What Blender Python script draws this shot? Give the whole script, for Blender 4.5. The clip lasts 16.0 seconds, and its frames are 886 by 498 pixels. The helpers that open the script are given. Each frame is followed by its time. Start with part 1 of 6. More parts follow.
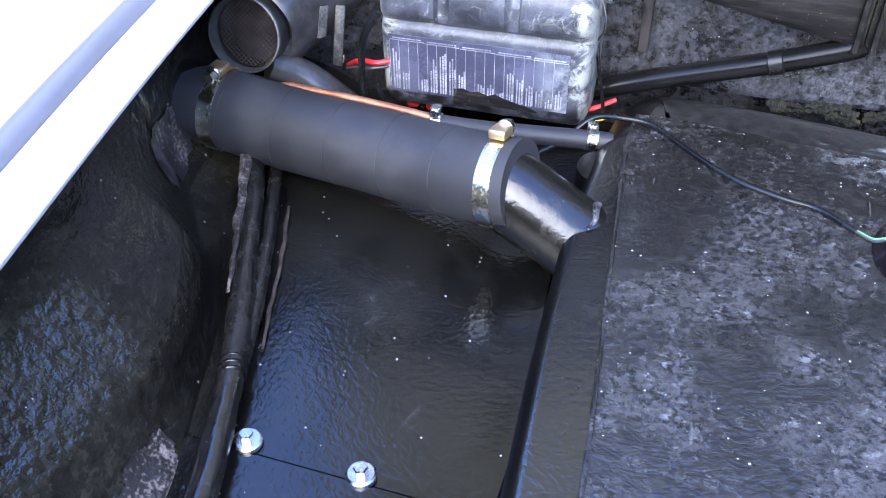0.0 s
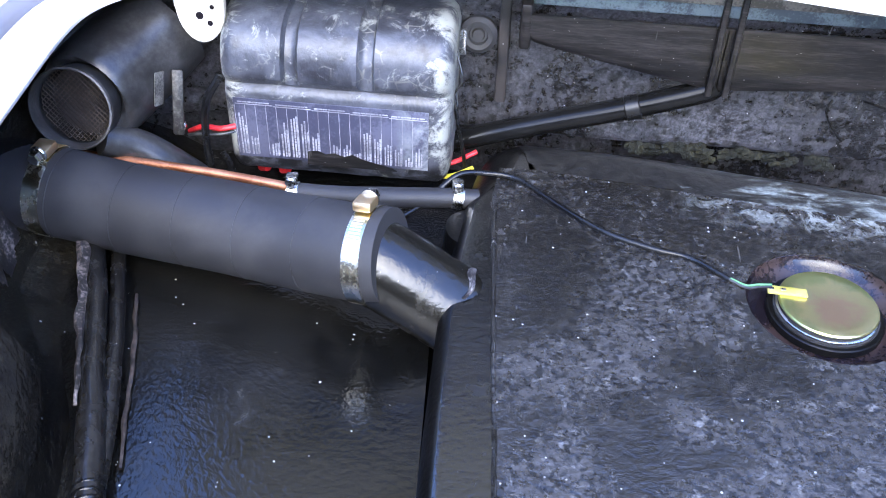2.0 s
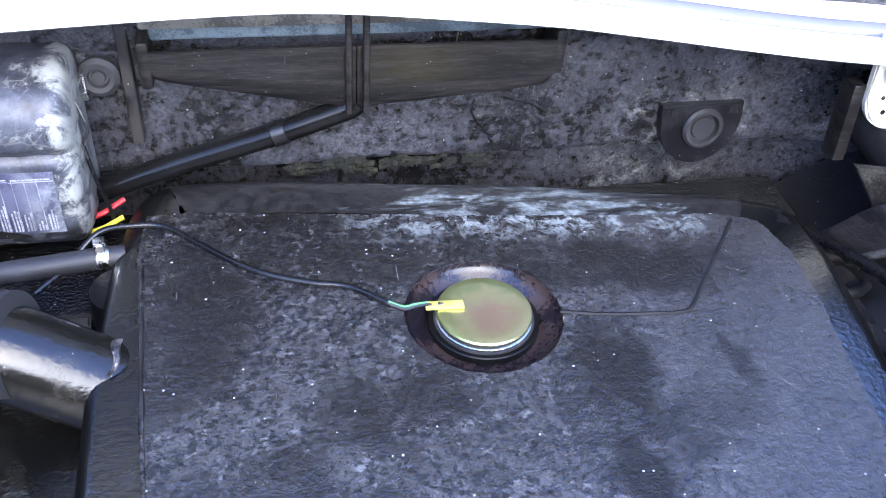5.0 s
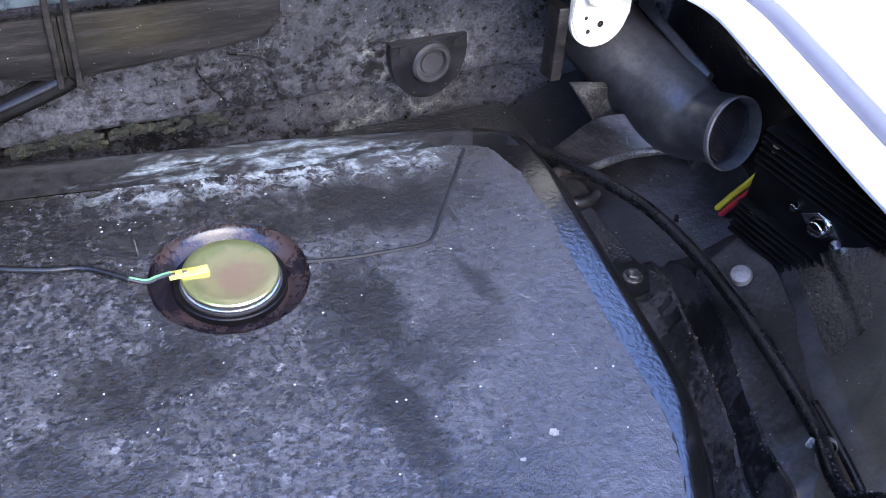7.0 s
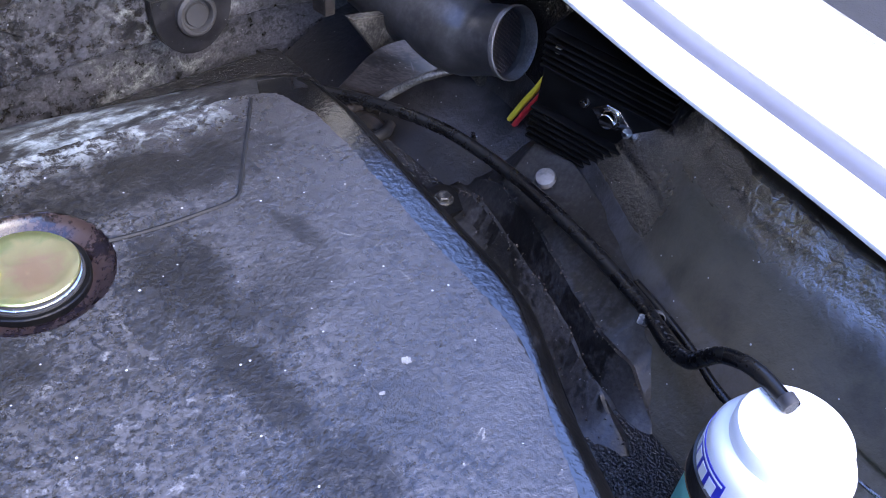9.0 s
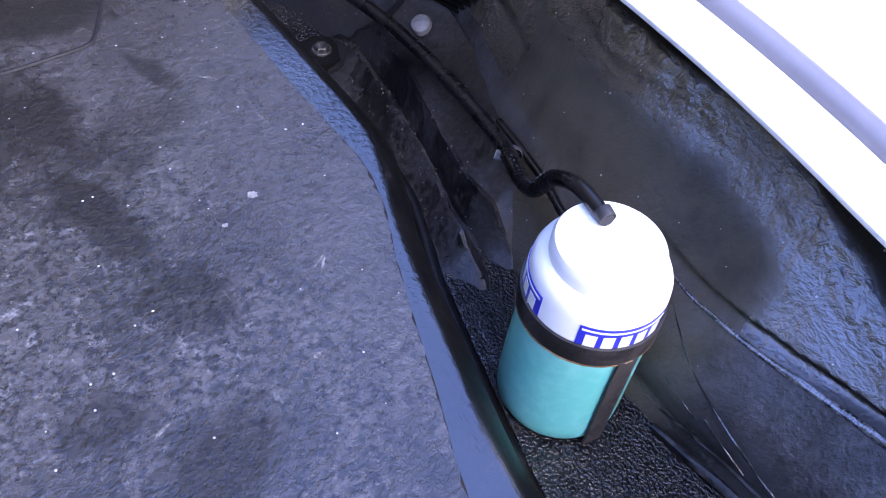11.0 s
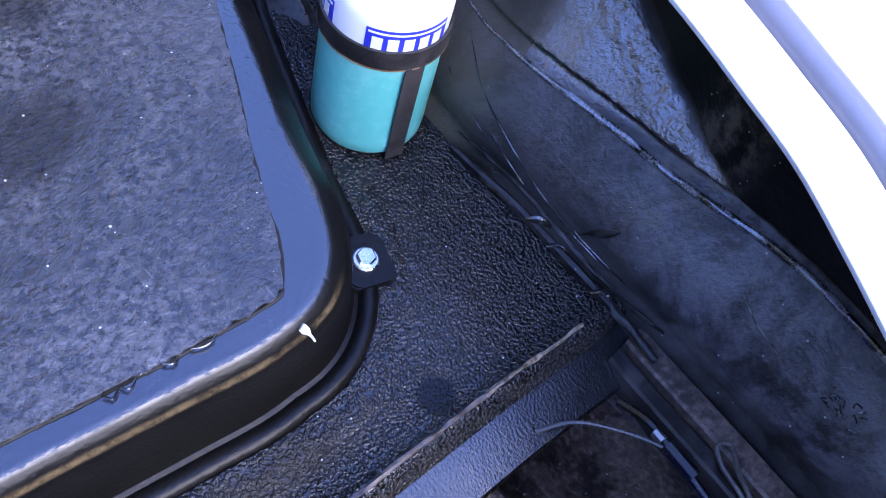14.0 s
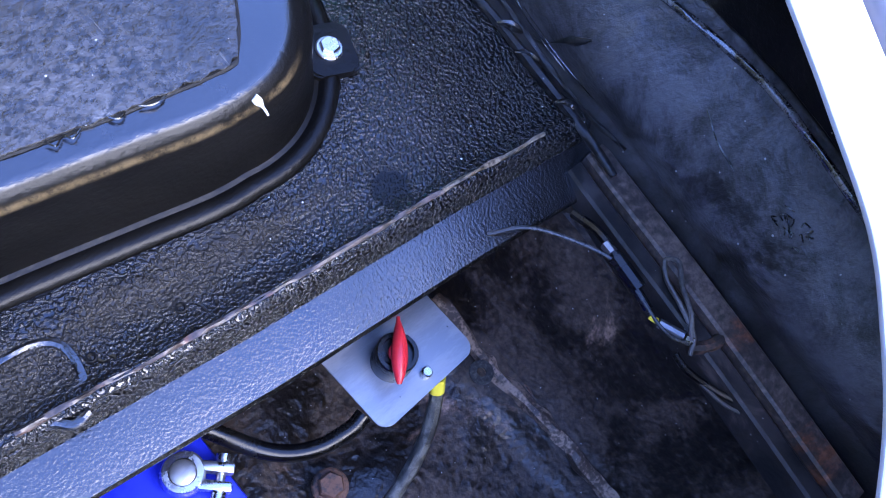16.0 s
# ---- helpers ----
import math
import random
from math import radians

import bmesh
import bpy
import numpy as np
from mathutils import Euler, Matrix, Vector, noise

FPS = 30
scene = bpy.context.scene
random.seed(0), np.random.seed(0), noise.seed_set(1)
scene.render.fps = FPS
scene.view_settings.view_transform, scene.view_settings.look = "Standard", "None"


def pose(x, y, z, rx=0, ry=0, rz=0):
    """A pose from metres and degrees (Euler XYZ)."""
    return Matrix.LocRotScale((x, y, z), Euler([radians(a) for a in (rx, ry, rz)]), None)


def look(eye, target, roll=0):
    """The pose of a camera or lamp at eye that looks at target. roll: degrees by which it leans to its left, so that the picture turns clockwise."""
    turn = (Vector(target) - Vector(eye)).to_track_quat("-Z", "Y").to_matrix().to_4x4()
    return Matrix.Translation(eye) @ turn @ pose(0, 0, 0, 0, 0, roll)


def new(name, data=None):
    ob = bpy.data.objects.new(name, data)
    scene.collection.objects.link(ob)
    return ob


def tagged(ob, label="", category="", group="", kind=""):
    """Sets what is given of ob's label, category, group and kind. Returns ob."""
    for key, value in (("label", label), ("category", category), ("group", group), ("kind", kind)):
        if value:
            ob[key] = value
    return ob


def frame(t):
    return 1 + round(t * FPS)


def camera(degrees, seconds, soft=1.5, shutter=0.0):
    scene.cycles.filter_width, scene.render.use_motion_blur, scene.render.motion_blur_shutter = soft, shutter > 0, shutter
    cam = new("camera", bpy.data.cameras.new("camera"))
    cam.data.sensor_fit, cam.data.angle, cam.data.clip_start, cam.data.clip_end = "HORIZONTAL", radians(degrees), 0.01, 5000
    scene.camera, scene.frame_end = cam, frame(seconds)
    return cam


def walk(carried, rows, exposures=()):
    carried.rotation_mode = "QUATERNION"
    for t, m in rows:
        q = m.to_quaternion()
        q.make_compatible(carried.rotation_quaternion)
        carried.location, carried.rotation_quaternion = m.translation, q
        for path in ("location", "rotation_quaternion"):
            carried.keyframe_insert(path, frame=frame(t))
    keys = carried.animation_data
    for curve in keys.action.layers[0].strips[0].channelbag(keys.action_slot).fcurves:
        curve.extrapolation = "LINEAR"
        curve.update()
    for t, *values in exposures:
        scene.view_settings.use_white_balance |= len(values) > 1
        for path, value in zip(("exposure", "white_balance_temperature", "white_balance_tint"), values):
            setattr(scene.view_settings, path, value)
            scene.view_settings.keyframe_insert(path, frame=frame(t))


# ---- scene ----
cam = camera(50.8, 16.0, 1.0)
PATH = [
    (0, (0.007, 0.001, 1.162), (-0.441, 1.459, -0.131), -1.0),
    (0.5, (-0.012, 0.014, 1.176), (-0.406, 1.51, -0.092), -0.1),
    (1, (-0.022, 0.024, 1.177), (-0.352, 1.546, -0.079), 0.7),
    (1.5, (-0.022, 0.042, 1.172), (-0.261, 1.574, -0.09), 1.4),
    (2, (-0.022, 0.06, 1.169), (-0.161, 1.602, -0.096), 2.0),
    (2.5, (-0.025, 0.075, 1.179), (-0.086, 1.63, -0.076), 1.9),
    (3, (-0.018, 0.084, 1.186), (-0.005, 1.65, -0.058), 2.1),
    (3.5, (-0.005, 0.099, 1.187), (0.108, 1.648, -0.073), 2.7),
    (4, (0.016, 0.118, 1.184), (0.241, 1.651, -0.08), 3.3),
    (4.2, (0.023, 0.12, 1.182), (0.288, 1.653, -0.076), 3.7),
    (6.3, (0.133, 0.088, 1.225), (0.613, 1.467, -0.14), 4.6),
    (6.5, (0.131, 0.086, 1.223), (0.667, 1.45, -0.138), 4.9),
    (7, (0.113, 0.094, 1.212), (0.84, 1.376, -0.14), 7.3),
    (7.5, (0.088, 0.11, 1.201), (0.952, 1.31, -0.146), 8.4),
    (8, (0.085, 0.126, 1.19), (1.08, 1.22, -0.157), 9.3),
    (8.5, (0.09, 0.122, 1.188), (1.157, 1.133, -0.168), 9.1),
    (9, (0.093, 0.108, 1.188), (1.172, 1.084, -0.183), 9.2),
    (9.2, (0.097, 0.097, 1.183), (1.173, 1.069, -0.194), 9.1),
    (11.3, (0.142, -0.002, 1.167), (1.149, 0.796, -0.366), 10.8),
    (11.5, (0.143, -0.016, 1.165), (1.151, 0.763, -0.377), 11.7),
    (12, (0.143, -0.039, 1.164), (1.162, 0.682, -0.398), 13.2),
    (12.5, (0.123, -0.06, 1.173), (1.157, 0.607, -0.403), 15.4),
    (13, (0.112, -0.09, 1.186), (1.132, 0.545, -0.413), 16.9),
    (13.5, (0.113, -0.109, 1.187), (1.112, 0.459, -0.45), 18.6),
    (14, (0.116, -0.116, 1.174), (1.101, 0.385, -0.493), 21.0),
    (14.5, (0.116, -0.128, 1.164), (1.065, 0.314, -0.54), 23.6),
    (15, (0.11, -0.142, 1.161), (1.028, 0.253, -0.572), 26.2),
    (15.5, (0.111, -0.154, 1.157), (0.994, 0.186, -0.605), 28.8),
    (16, (0.105, -0.163, 1.151), (0.964, 0.124, -0.632), 32.7),
]
walk(cam, [(t, look(eye, target, roll)) for t, eye, target, roll in PATH], exposures=[(0.0, 2.86, 7250, 0), (4.0, 2.76, 7250, 1), (8.0, 2.96, 7900, 5), (9.2, 2.96, 7900, 7), (12.0, 2.52, 7900, 15), (13.5, 2.52, 7100, 13), (15.0, 2.64, 6650, 8), (16.0, 2.82, 6650, 7)])

# ---- light ----
world = bpy.data.worlds.new("sky")
scene.world = world
world.use_nodes = True
wn = world.node_tree.nodes
sky = wn.new("ShaderNodeTexSky")
sky.sky_type = "NISHITA"
sky.sun_disc = False
sky.sun_elevation = radians(38)
sky.ozone_density = 5.0
sky.dust_density = 0.4
sky.sun_rotation = radians(180)
deep = wn.new("ShaderNodeHueSaturation")
deep.inputs["Saturation"].default_value = 1.10
deep.inputs["Hue"].default_value = 0.52
world.node_tree.links.new(sky.outputs["Color"], deep.inputs["Color"])
world.node_tree.links.new(deep.outputs["Color"], wn["Background"].inputs["Color"])
wn["Background"].inputs["Strength"].default_value = 0.32
sun_data = bpy.data.lights.new("sun", "SUN")
sun_data.energy, sun_data.angle, sun_data.color = 0.9, radians(55), (1.0, 0.90, 0.75)
sun = new("sun", sun_data)
sun.matrix_world = look((0.4, -2.9, 3.2), (0.15, 0.3, 0.7))

# ---- mesh helpers ----
def part(name, bm, material, parent=None, label="", smooth=True):
    """One bmesh as one mesh object, under a thing where one is given."""
    bmesh.ops.recalc_face_normals(bm, faces=bm.faces)
    me = bpy.data.meshes.new(name)
    bm.to_mesh(me)
    bm.free()
    for p in me.polygons:
        p.use_smooth = smooth
    if smooth:
        me.set_sharp_from_angle(angle=radians(38))
    if material:
        me.materials.append(material)
    ob = new(name, me)
    if parent:
        ob.parent = parent
    if label:
        ob["label"] = label
    return ob


def thing(name, label, category, group="", at=(0, 0, 0)):
    ob = new(name)
    ob.empty_display_size = 0.02
    return tagged(ob, label, category, group)


def spline(pts, n=8, closed=False):
    """Catmull-Rom through the points, n steps a span."""
    p = [Vector(q) for q in pts]
    m = len(p)
    out = []
    for i in range(m if closed else m - 1):
        if closed:
            a, b, c, d = p[(i - 1) % m], p[i], p[(i + 1) % m], p[(i + 2) % m]
        else:
            b, c = p[i], p[i + 1]
            a = p[i - 1] if i else b * 2 - c
            d = p[i + 2] if i + 2 < m else c * 2 - b
        for k in range(n):
            t = k / n
            out.append(0.5 * (2 * b + (c - a) * t + (2 * a - 5 * b + 4 * c - d) * t * t + (3 * b - a - 3 * c + d) * t ** 3))
    if not closed:
        out.append(p[-1].copy())
    return out


def lerp(x, table):
    """A smooth value from a table of (x, value) rows in order."""
    if x <= table[0][0]:
        return table[0][1]
    for (a, u), (b, v) in zip(table, table[1:]):
        if x <= b:
            k = (x - a) / (b - a)
            return u + (v - u) * k
    return table[-1][1]


def rings_mesh(bm, rings, closed=True, cap0=False, cap1=False):
    """Skins a row of rings of points."""
    vs = [[bm.verts.new(p) for p in r] for r in rings]
    n = len(rings[0])
    for a, b in zip(vs, vs[1:]):
        for i in range(n if closed else n - 1):
            j = (i + 1) % n
            bm.faces.new((a[i], a[j], b[j], b[i]))
    if cap0:
        bm.faces.new(vs[0][::-1])
    if cap1:
        bm.faces.new(vs[-1])
    return vs


def sweep(bm, pts, r, seg=12, caps=True, wob=0.0):
    """A tube along the points; r a number or a function of 0..1."""
    pts = [Vector(p) for p in pts]
    side = None
    rings = []
    m = len(pts)
    for i, p in enumerate(pts):
        t = (pts[min(i + 1, m - 1)] - pts[max(i - 1, 0)]).normalized()
        if side is None:
            side = t.orthogonal().normalized()
        side = (side - t * side.dot(t)).normalized()
        up = t.cross(side)
        rad = r(i / (m - 1)) if callable(r) else r
        rings.append([p + (side * math.cos(a) + up * math.sin(a)) * (rad * (1 + wob * noise.noise(p * 60 + Vector((a, 0, 0))))) for a in (2 * math.pi * k / seg for k in range(seg))])
    return rings_mesh(bm, rings, True, caps, caps)


def tube_bm(pts, r, seg=12, n=6, wob=0.0, caps=True):
    bm = bmesh.new()
    sweep(bm, spline(pts, n) if n > 1 else pts, r, seg, caps, wob)
    return bm


def lathe(bm, base, axis, profile, seg=32, cap0=True, cap1=True):
    """Profile rows (radius, height along the axis) turned round the axis from base."""
    base, axis = Vector(base), Vector(axis).normalized()
    side = axis.orthogonal().normalized()
    up = axis.cross(side)
    rings = [[base + axis * h + (side * math.cos(a) + up * math.sin(a)) * r for a in (2 * math.pi * k / seg for k in range(seg))] for r, h in profile]
    return rings_mesh(bm, rings, True, cap0, cap1)


def lathe_bm(base, axis, profile, seg=32, cap0=True, cap1=True):
    bm = bmesh.new()
    lathe(bm, base, axis, profile, seg, cap0, cap1)
    return bm


def box(bm, m, size, bevel=0.0, seg=2):
    """A bevelled box of that size, its middle at the pose m."""
    v = bmesh.ops.create_cube(bm, size=1.0)["verts"]
    bmesh.ops.transform(bm, matrix=m @ Matrix.Diagonal((*size, 1)), verts=v)
    if bevel:
        es = list({e for q in v for e in q.link_edges})
        bmesh.ops.bevel(bm, geom=es, offset=bevel, segments=seg, affect="EDGES", profile=0.5)


def box_bm(m, size, bevel=0.0, seg=2):
    bm = bmesh.new()
    box(bm, m, size, bevel, seg)
    return bm


def frame_to(origin, z, x=(1, 0, 0)):
    """A pose at origin with that z axis and an x axis near the one given."""
    z = Vector(z).normalized()
    x = Vector(x)
    x = (x - z * x.dot(z)).normalized()
    y = z.cross(x)
    m = Matrix((x, y, z)).transposed().to_4x4()
    m.translation = origin
    return m


def plate_bm(outline, z0, z1, bevel=0.0, m=None):
    """A flat plate from an outline of (x, y), between two heights."""
    bm = bmesh.new()
    a = [bm.verts.new((x, y, z0)) for x, y in outline]
    b = [bm.verts.new((x, y, z1)) for x, y in outline]
    n = len(a)
    bm.faces.new(a[::-1])
    top = bm.faces.new(b)
    for i in range(n):
        bm.faces.new((a[i], a[(i + 1) % n], b[(i + 1) % n], b[i]))
    if bevel:
        bmesh.ops.bevel(bm, geom=list(top.edges), offset=bevel, segments=2, affect="EDGES")
    if m is not None:
        bmesh.ops.transform(bm, matrix=m, verts=bm.verts)
    return bm


def round_rect(w, h, r, n=5):
    out = []
    for cx, cy, a0 in ((w / 2 - r, h / 2 - r, 0), (-w / 2 + r, h / 2 - r, 90), (-w / 2 + r, -h / 2 + r, 180), (w / 2 - r, -h / 2 + r, 270)):
        for k in range(n + 1):
            a = radians(a0 + 90 * k / n)
            out.append((cx + r * math.cos(a), cy + r * math.sin(a)))
    return out


def sheet_bm(f, us, vs, thick=0.0):
    """A sheet of points f(u, v), given a thickness away from its normal."""
    bm = bmesh.new()
    rings_mesh(bm, [[f(u, v) for v in vs] for u in us], closed=False)
    if thick:
        bmesh.ops.recalc_face_normals(bm, faces=bm.faces)
        bmesh.ops.solidify(bm, geom=bm.faces[:], thickness=thick)
    return bm


def steps(a, b, n):
    return [a + (b - a) * i / n for i in range(n + 1)]


def hexagon(bm, m, flat, h, washer=0.0):
    """A hex head with a chamfered top on a flanged washer, standing on the pose m."""
    r = flat / math.sqrt(3)
    ring = lambda rad, z: [m @ Vector((rad * math.cos(radians(60 * k)), rad * math.sin(radians(60 * k)), z)) for k in range(6)]
    rings_mesh(bm, [ring(r, 0.0), ring(r, h * 0.8), ring(r * 0.86, h)], True, True, True)
    if washer:
        base, axis = m.translation, m.to_3x3() @ Vector((0, 0, 1))
        lathe(bm, base, axis, [(washer, -0.0005), (washer, 0.0012), (washer * 0.9, 0.002), (r * 0.9, 0.0022)], 24)


# ---- materials ----
def mat(name, dark, light, scale=8.0, rough=(0.4, 0.6), metal=0.0, bump=(120.0, 0.2), bump2=None, specks=0.0, speck_colour=(0.38, 0.38, 0.37), edge=(0.4, 0.62), stain=None, stretch=(1, 1, 1), coat=0.0, spec=0.5, fine=0.3, matt=None, scratch=0.0, fade=None, coat_ior=1.5, pits=None, grain=(0.0, 240.0), area=()):
    """A surface of two colours mixed by broad and fine noise, with relief, dust specks and an optional third stain colour."""
    m = bpy.data.materials.new(name)
    m.use_nodes = True
    nt = m.node_tree
    N, L = nt.nodes, nt.links.new
    bsdf = N["Principled BSDF"]
    co = N.new("ShaderNodeTexCoord")
    mp = N.new("ShaderNodeMapping")
    mp.inputs["Scale"].default_value = stretch
    L(co.outputs["Object"], mp.inputs["Vector"])

    def noise_tex(s, detail=6.0, rgh=0.6, dist=0.0):
        t = N.new("ShaderNodeTexNoise")
        t.inputs["Scale"].default_value, t.inputs["Detail"].default_value = s, detail
        t.inputs["Roughness"].default_value, t.inputs["Distortion"].default_value = rgh, dist
        L(mp.outputs["Vector"], t.inputs["Vector"])
        return t.outputs["Fac"]

    def ramp(src, a, b, lo=0.0, hi=1.0):
        r = N.new("ShaderNodeMapRange")
        r.interpolation_type = "SMOOTHSTEP"
        for k, v in (("From Min", a), ("From Max", b), ("To Min", lo), ("To Max", hi)):
            r.inputs[k].default_value = v
        L(src, r.inputs["Value"])
        return r.outputs["Result"]

    def mix(fac, a, b):
        x = N.new("ShaderNodeMix")
        x.data_type = "RGBA"
        L(fac, x.inputs[0])
        for sock, v in ((x.inputs[6], a), (x.inputs[7], b)):
            if isinstance(v, tuple):
                sock.default_value = (*v, 1)
            else:
                L(v, sock)
        return x.outputs[2]

    broad = noise_tex(scale, 5.0, 0.6, 0.4)
    small = noise_tex(scale * 12, 4.0, 0.6)
    comb = N.new("ShaderNodeMath")
    comb.operation = "MULTIPLY_ADD"
    L(small, comb.inputs[0])
    comb.inputs[1].default_value = fine
    L(broad, comb.inputs[2])
    fac = ramp(comb.outputs[0], edge[0] + fine / 2, edge[1] + fine / 2)
    if fade:
        axis, a, b = fade
        sep3 = N.new("ShaderNodeSeparateXYZ")
        L(co.outputs["Object"], sep3.inputs[0])
        mul = N.new("ShaderNodeMath")
        mul.operation = "MULTIPLY"
        L(fac, mul.inputs[0])
        L(ramp(sep3.outputs[axis], a, b), mul.inputs[1])
        fac = mul.outputs[0]
    col = mix(fac, dark, light)
    rgh = ramp(fac, 0.0, 1.0, rough[0], rough[1])
    if stain:
        colour, s, a, b = stain
        st = ramp(noise_tex(s, 6.0, 0.7, 0.8), a, b)
        col = mix(st, col, colour)
    def reach(src, *limits):
        """A factor that holds only inside soft limits along the axes."""
        for axis, a, b in limits:
            s3 = N.new("ShaderNodeSeparateXYZ")
            L(co.outputs["Object"], s3.inputs[0])
            k = N.new("ShaderNodeMath")
            k.operation = "MULTIPLY"
            L(src, k.inputs[0])
            L(ramp(s3.outputs[axis], a, b), k.inputs[1])
            src = k.outputs[0]
        return src

    if pits:
        colour, s, a, b = pits[:4]
        col = mix(reach(ramp(noise_tex(s, 3.0, 0.6, 0.5), a, b), *pits[4:]), col, colour)
    for colour, s, a, b, *limits in area:
        col = mix(reach(ramp(noise_tex(s, 6.0, 0.75, 0.6), a, b), *limits), col, colour)
    if grain[0]:
        g = N.new("ShaderNodeMix")
        g.data_type, g.blend_type = "RGBA", "MULTIPLY"
        g.inputs[0].default_value = 1.0
        L(col, g.inputs[6])
        L(ramp(noise_tex(grain[1], 4.0, 0.7), 0.30, 0.70, 1.0 - grain[0], 1.0 + grain[0]), g.inputs[7])
        col = g.outputs[2]
    if scratch:
        for turn, wide in ((0.5, 26.0), (1.25, 18.0), (-0.6, 22.0)):
            m2 = N.new("ShaderNodeMapping")
            m2.inputs["Rotation"].default_value = (0, 0, turn)
            m2.inputs["Scale"].default_value = (wide * 9, wide * 0.8, wide)
            L(co.outputs["Object"], m2.inputs["Vector"])
            t2 = N.new("ShaderNodeTexNoise")
            t2.inputs["Scale"].default_value, t2.inputs["Detail"].default_value = 1.0, 2.0
            L(m2.outputs["Vector"], t2.inputs["Vector"])
            col = mix(ramp(t2.outputs["Fac"], 0.745, 0.78, 0.0, scratch), col, (0.30, 0.30, 0.29))
    if specks:
        v = N.new("ShaderNodeTexVoronoi")
        v.inputs["Scale"].default_value = specks * 2.0
        v.inputs["Randomness"].default_value = 1.0
        L(co.outputs["Object"], v.inputs["Vector"])
        sep = N.new("ShaderNodeSeparateColor")
        L(v.outputs["Color"], sep.inputs[0])
        size = ramp(sep.outputs[0], 0.70, 1.0, 0.0, 0.115)
        less = N.new("ShaderNodeMath")
        less.operation = "LESS_THAN"
        L(v.outputs["Distance"], less.inputs[0])
        L(size, less.inputs[1])
        col = mix(less.outputs[0], col, speck_colour)
    L(col, bsdf.inputs["Base Color"])
    L(rgh, bsdf.inputs["Roughness"])
    bsdf.inputs["Metallic"].default_value = metal
    bsdf.inputs["Specular IOR Level"].default_value = spec
    if matt is not None:
        dull = ramp(fac, 0.0, 1.0, matt, spec)
        L(dull, bsdf.inputs["Specular IOR Level"])
    bsdf.inputs["Coat Weight"].default_value = coat
    bsdf.inputs["Coat Roughness"].default_value = 0.12
    bsdf.inputs["Coat IOR"].default_value = coat_ior
    last = None
    for b in (bump, bump2):
        if b:
            bp = N.new("ShaderNodeBump")
            bp.inputs["Strength"].default_value = b[1]
            bp.inputs["Distance"].default_value = b[2] if len(b) > 2 else 0.001
            L(noise_tex(b[0], 3.0, 0.55), bp.inputs["Height"])
            if last:
                L(last, bp.inputs["Normal"])
            last = bp.outputs["Normal"]
    if last:
        L(last, bsdf.inputs["Normal"])
        L(last, bsdf.inputs["Coat Normal"])
    return m


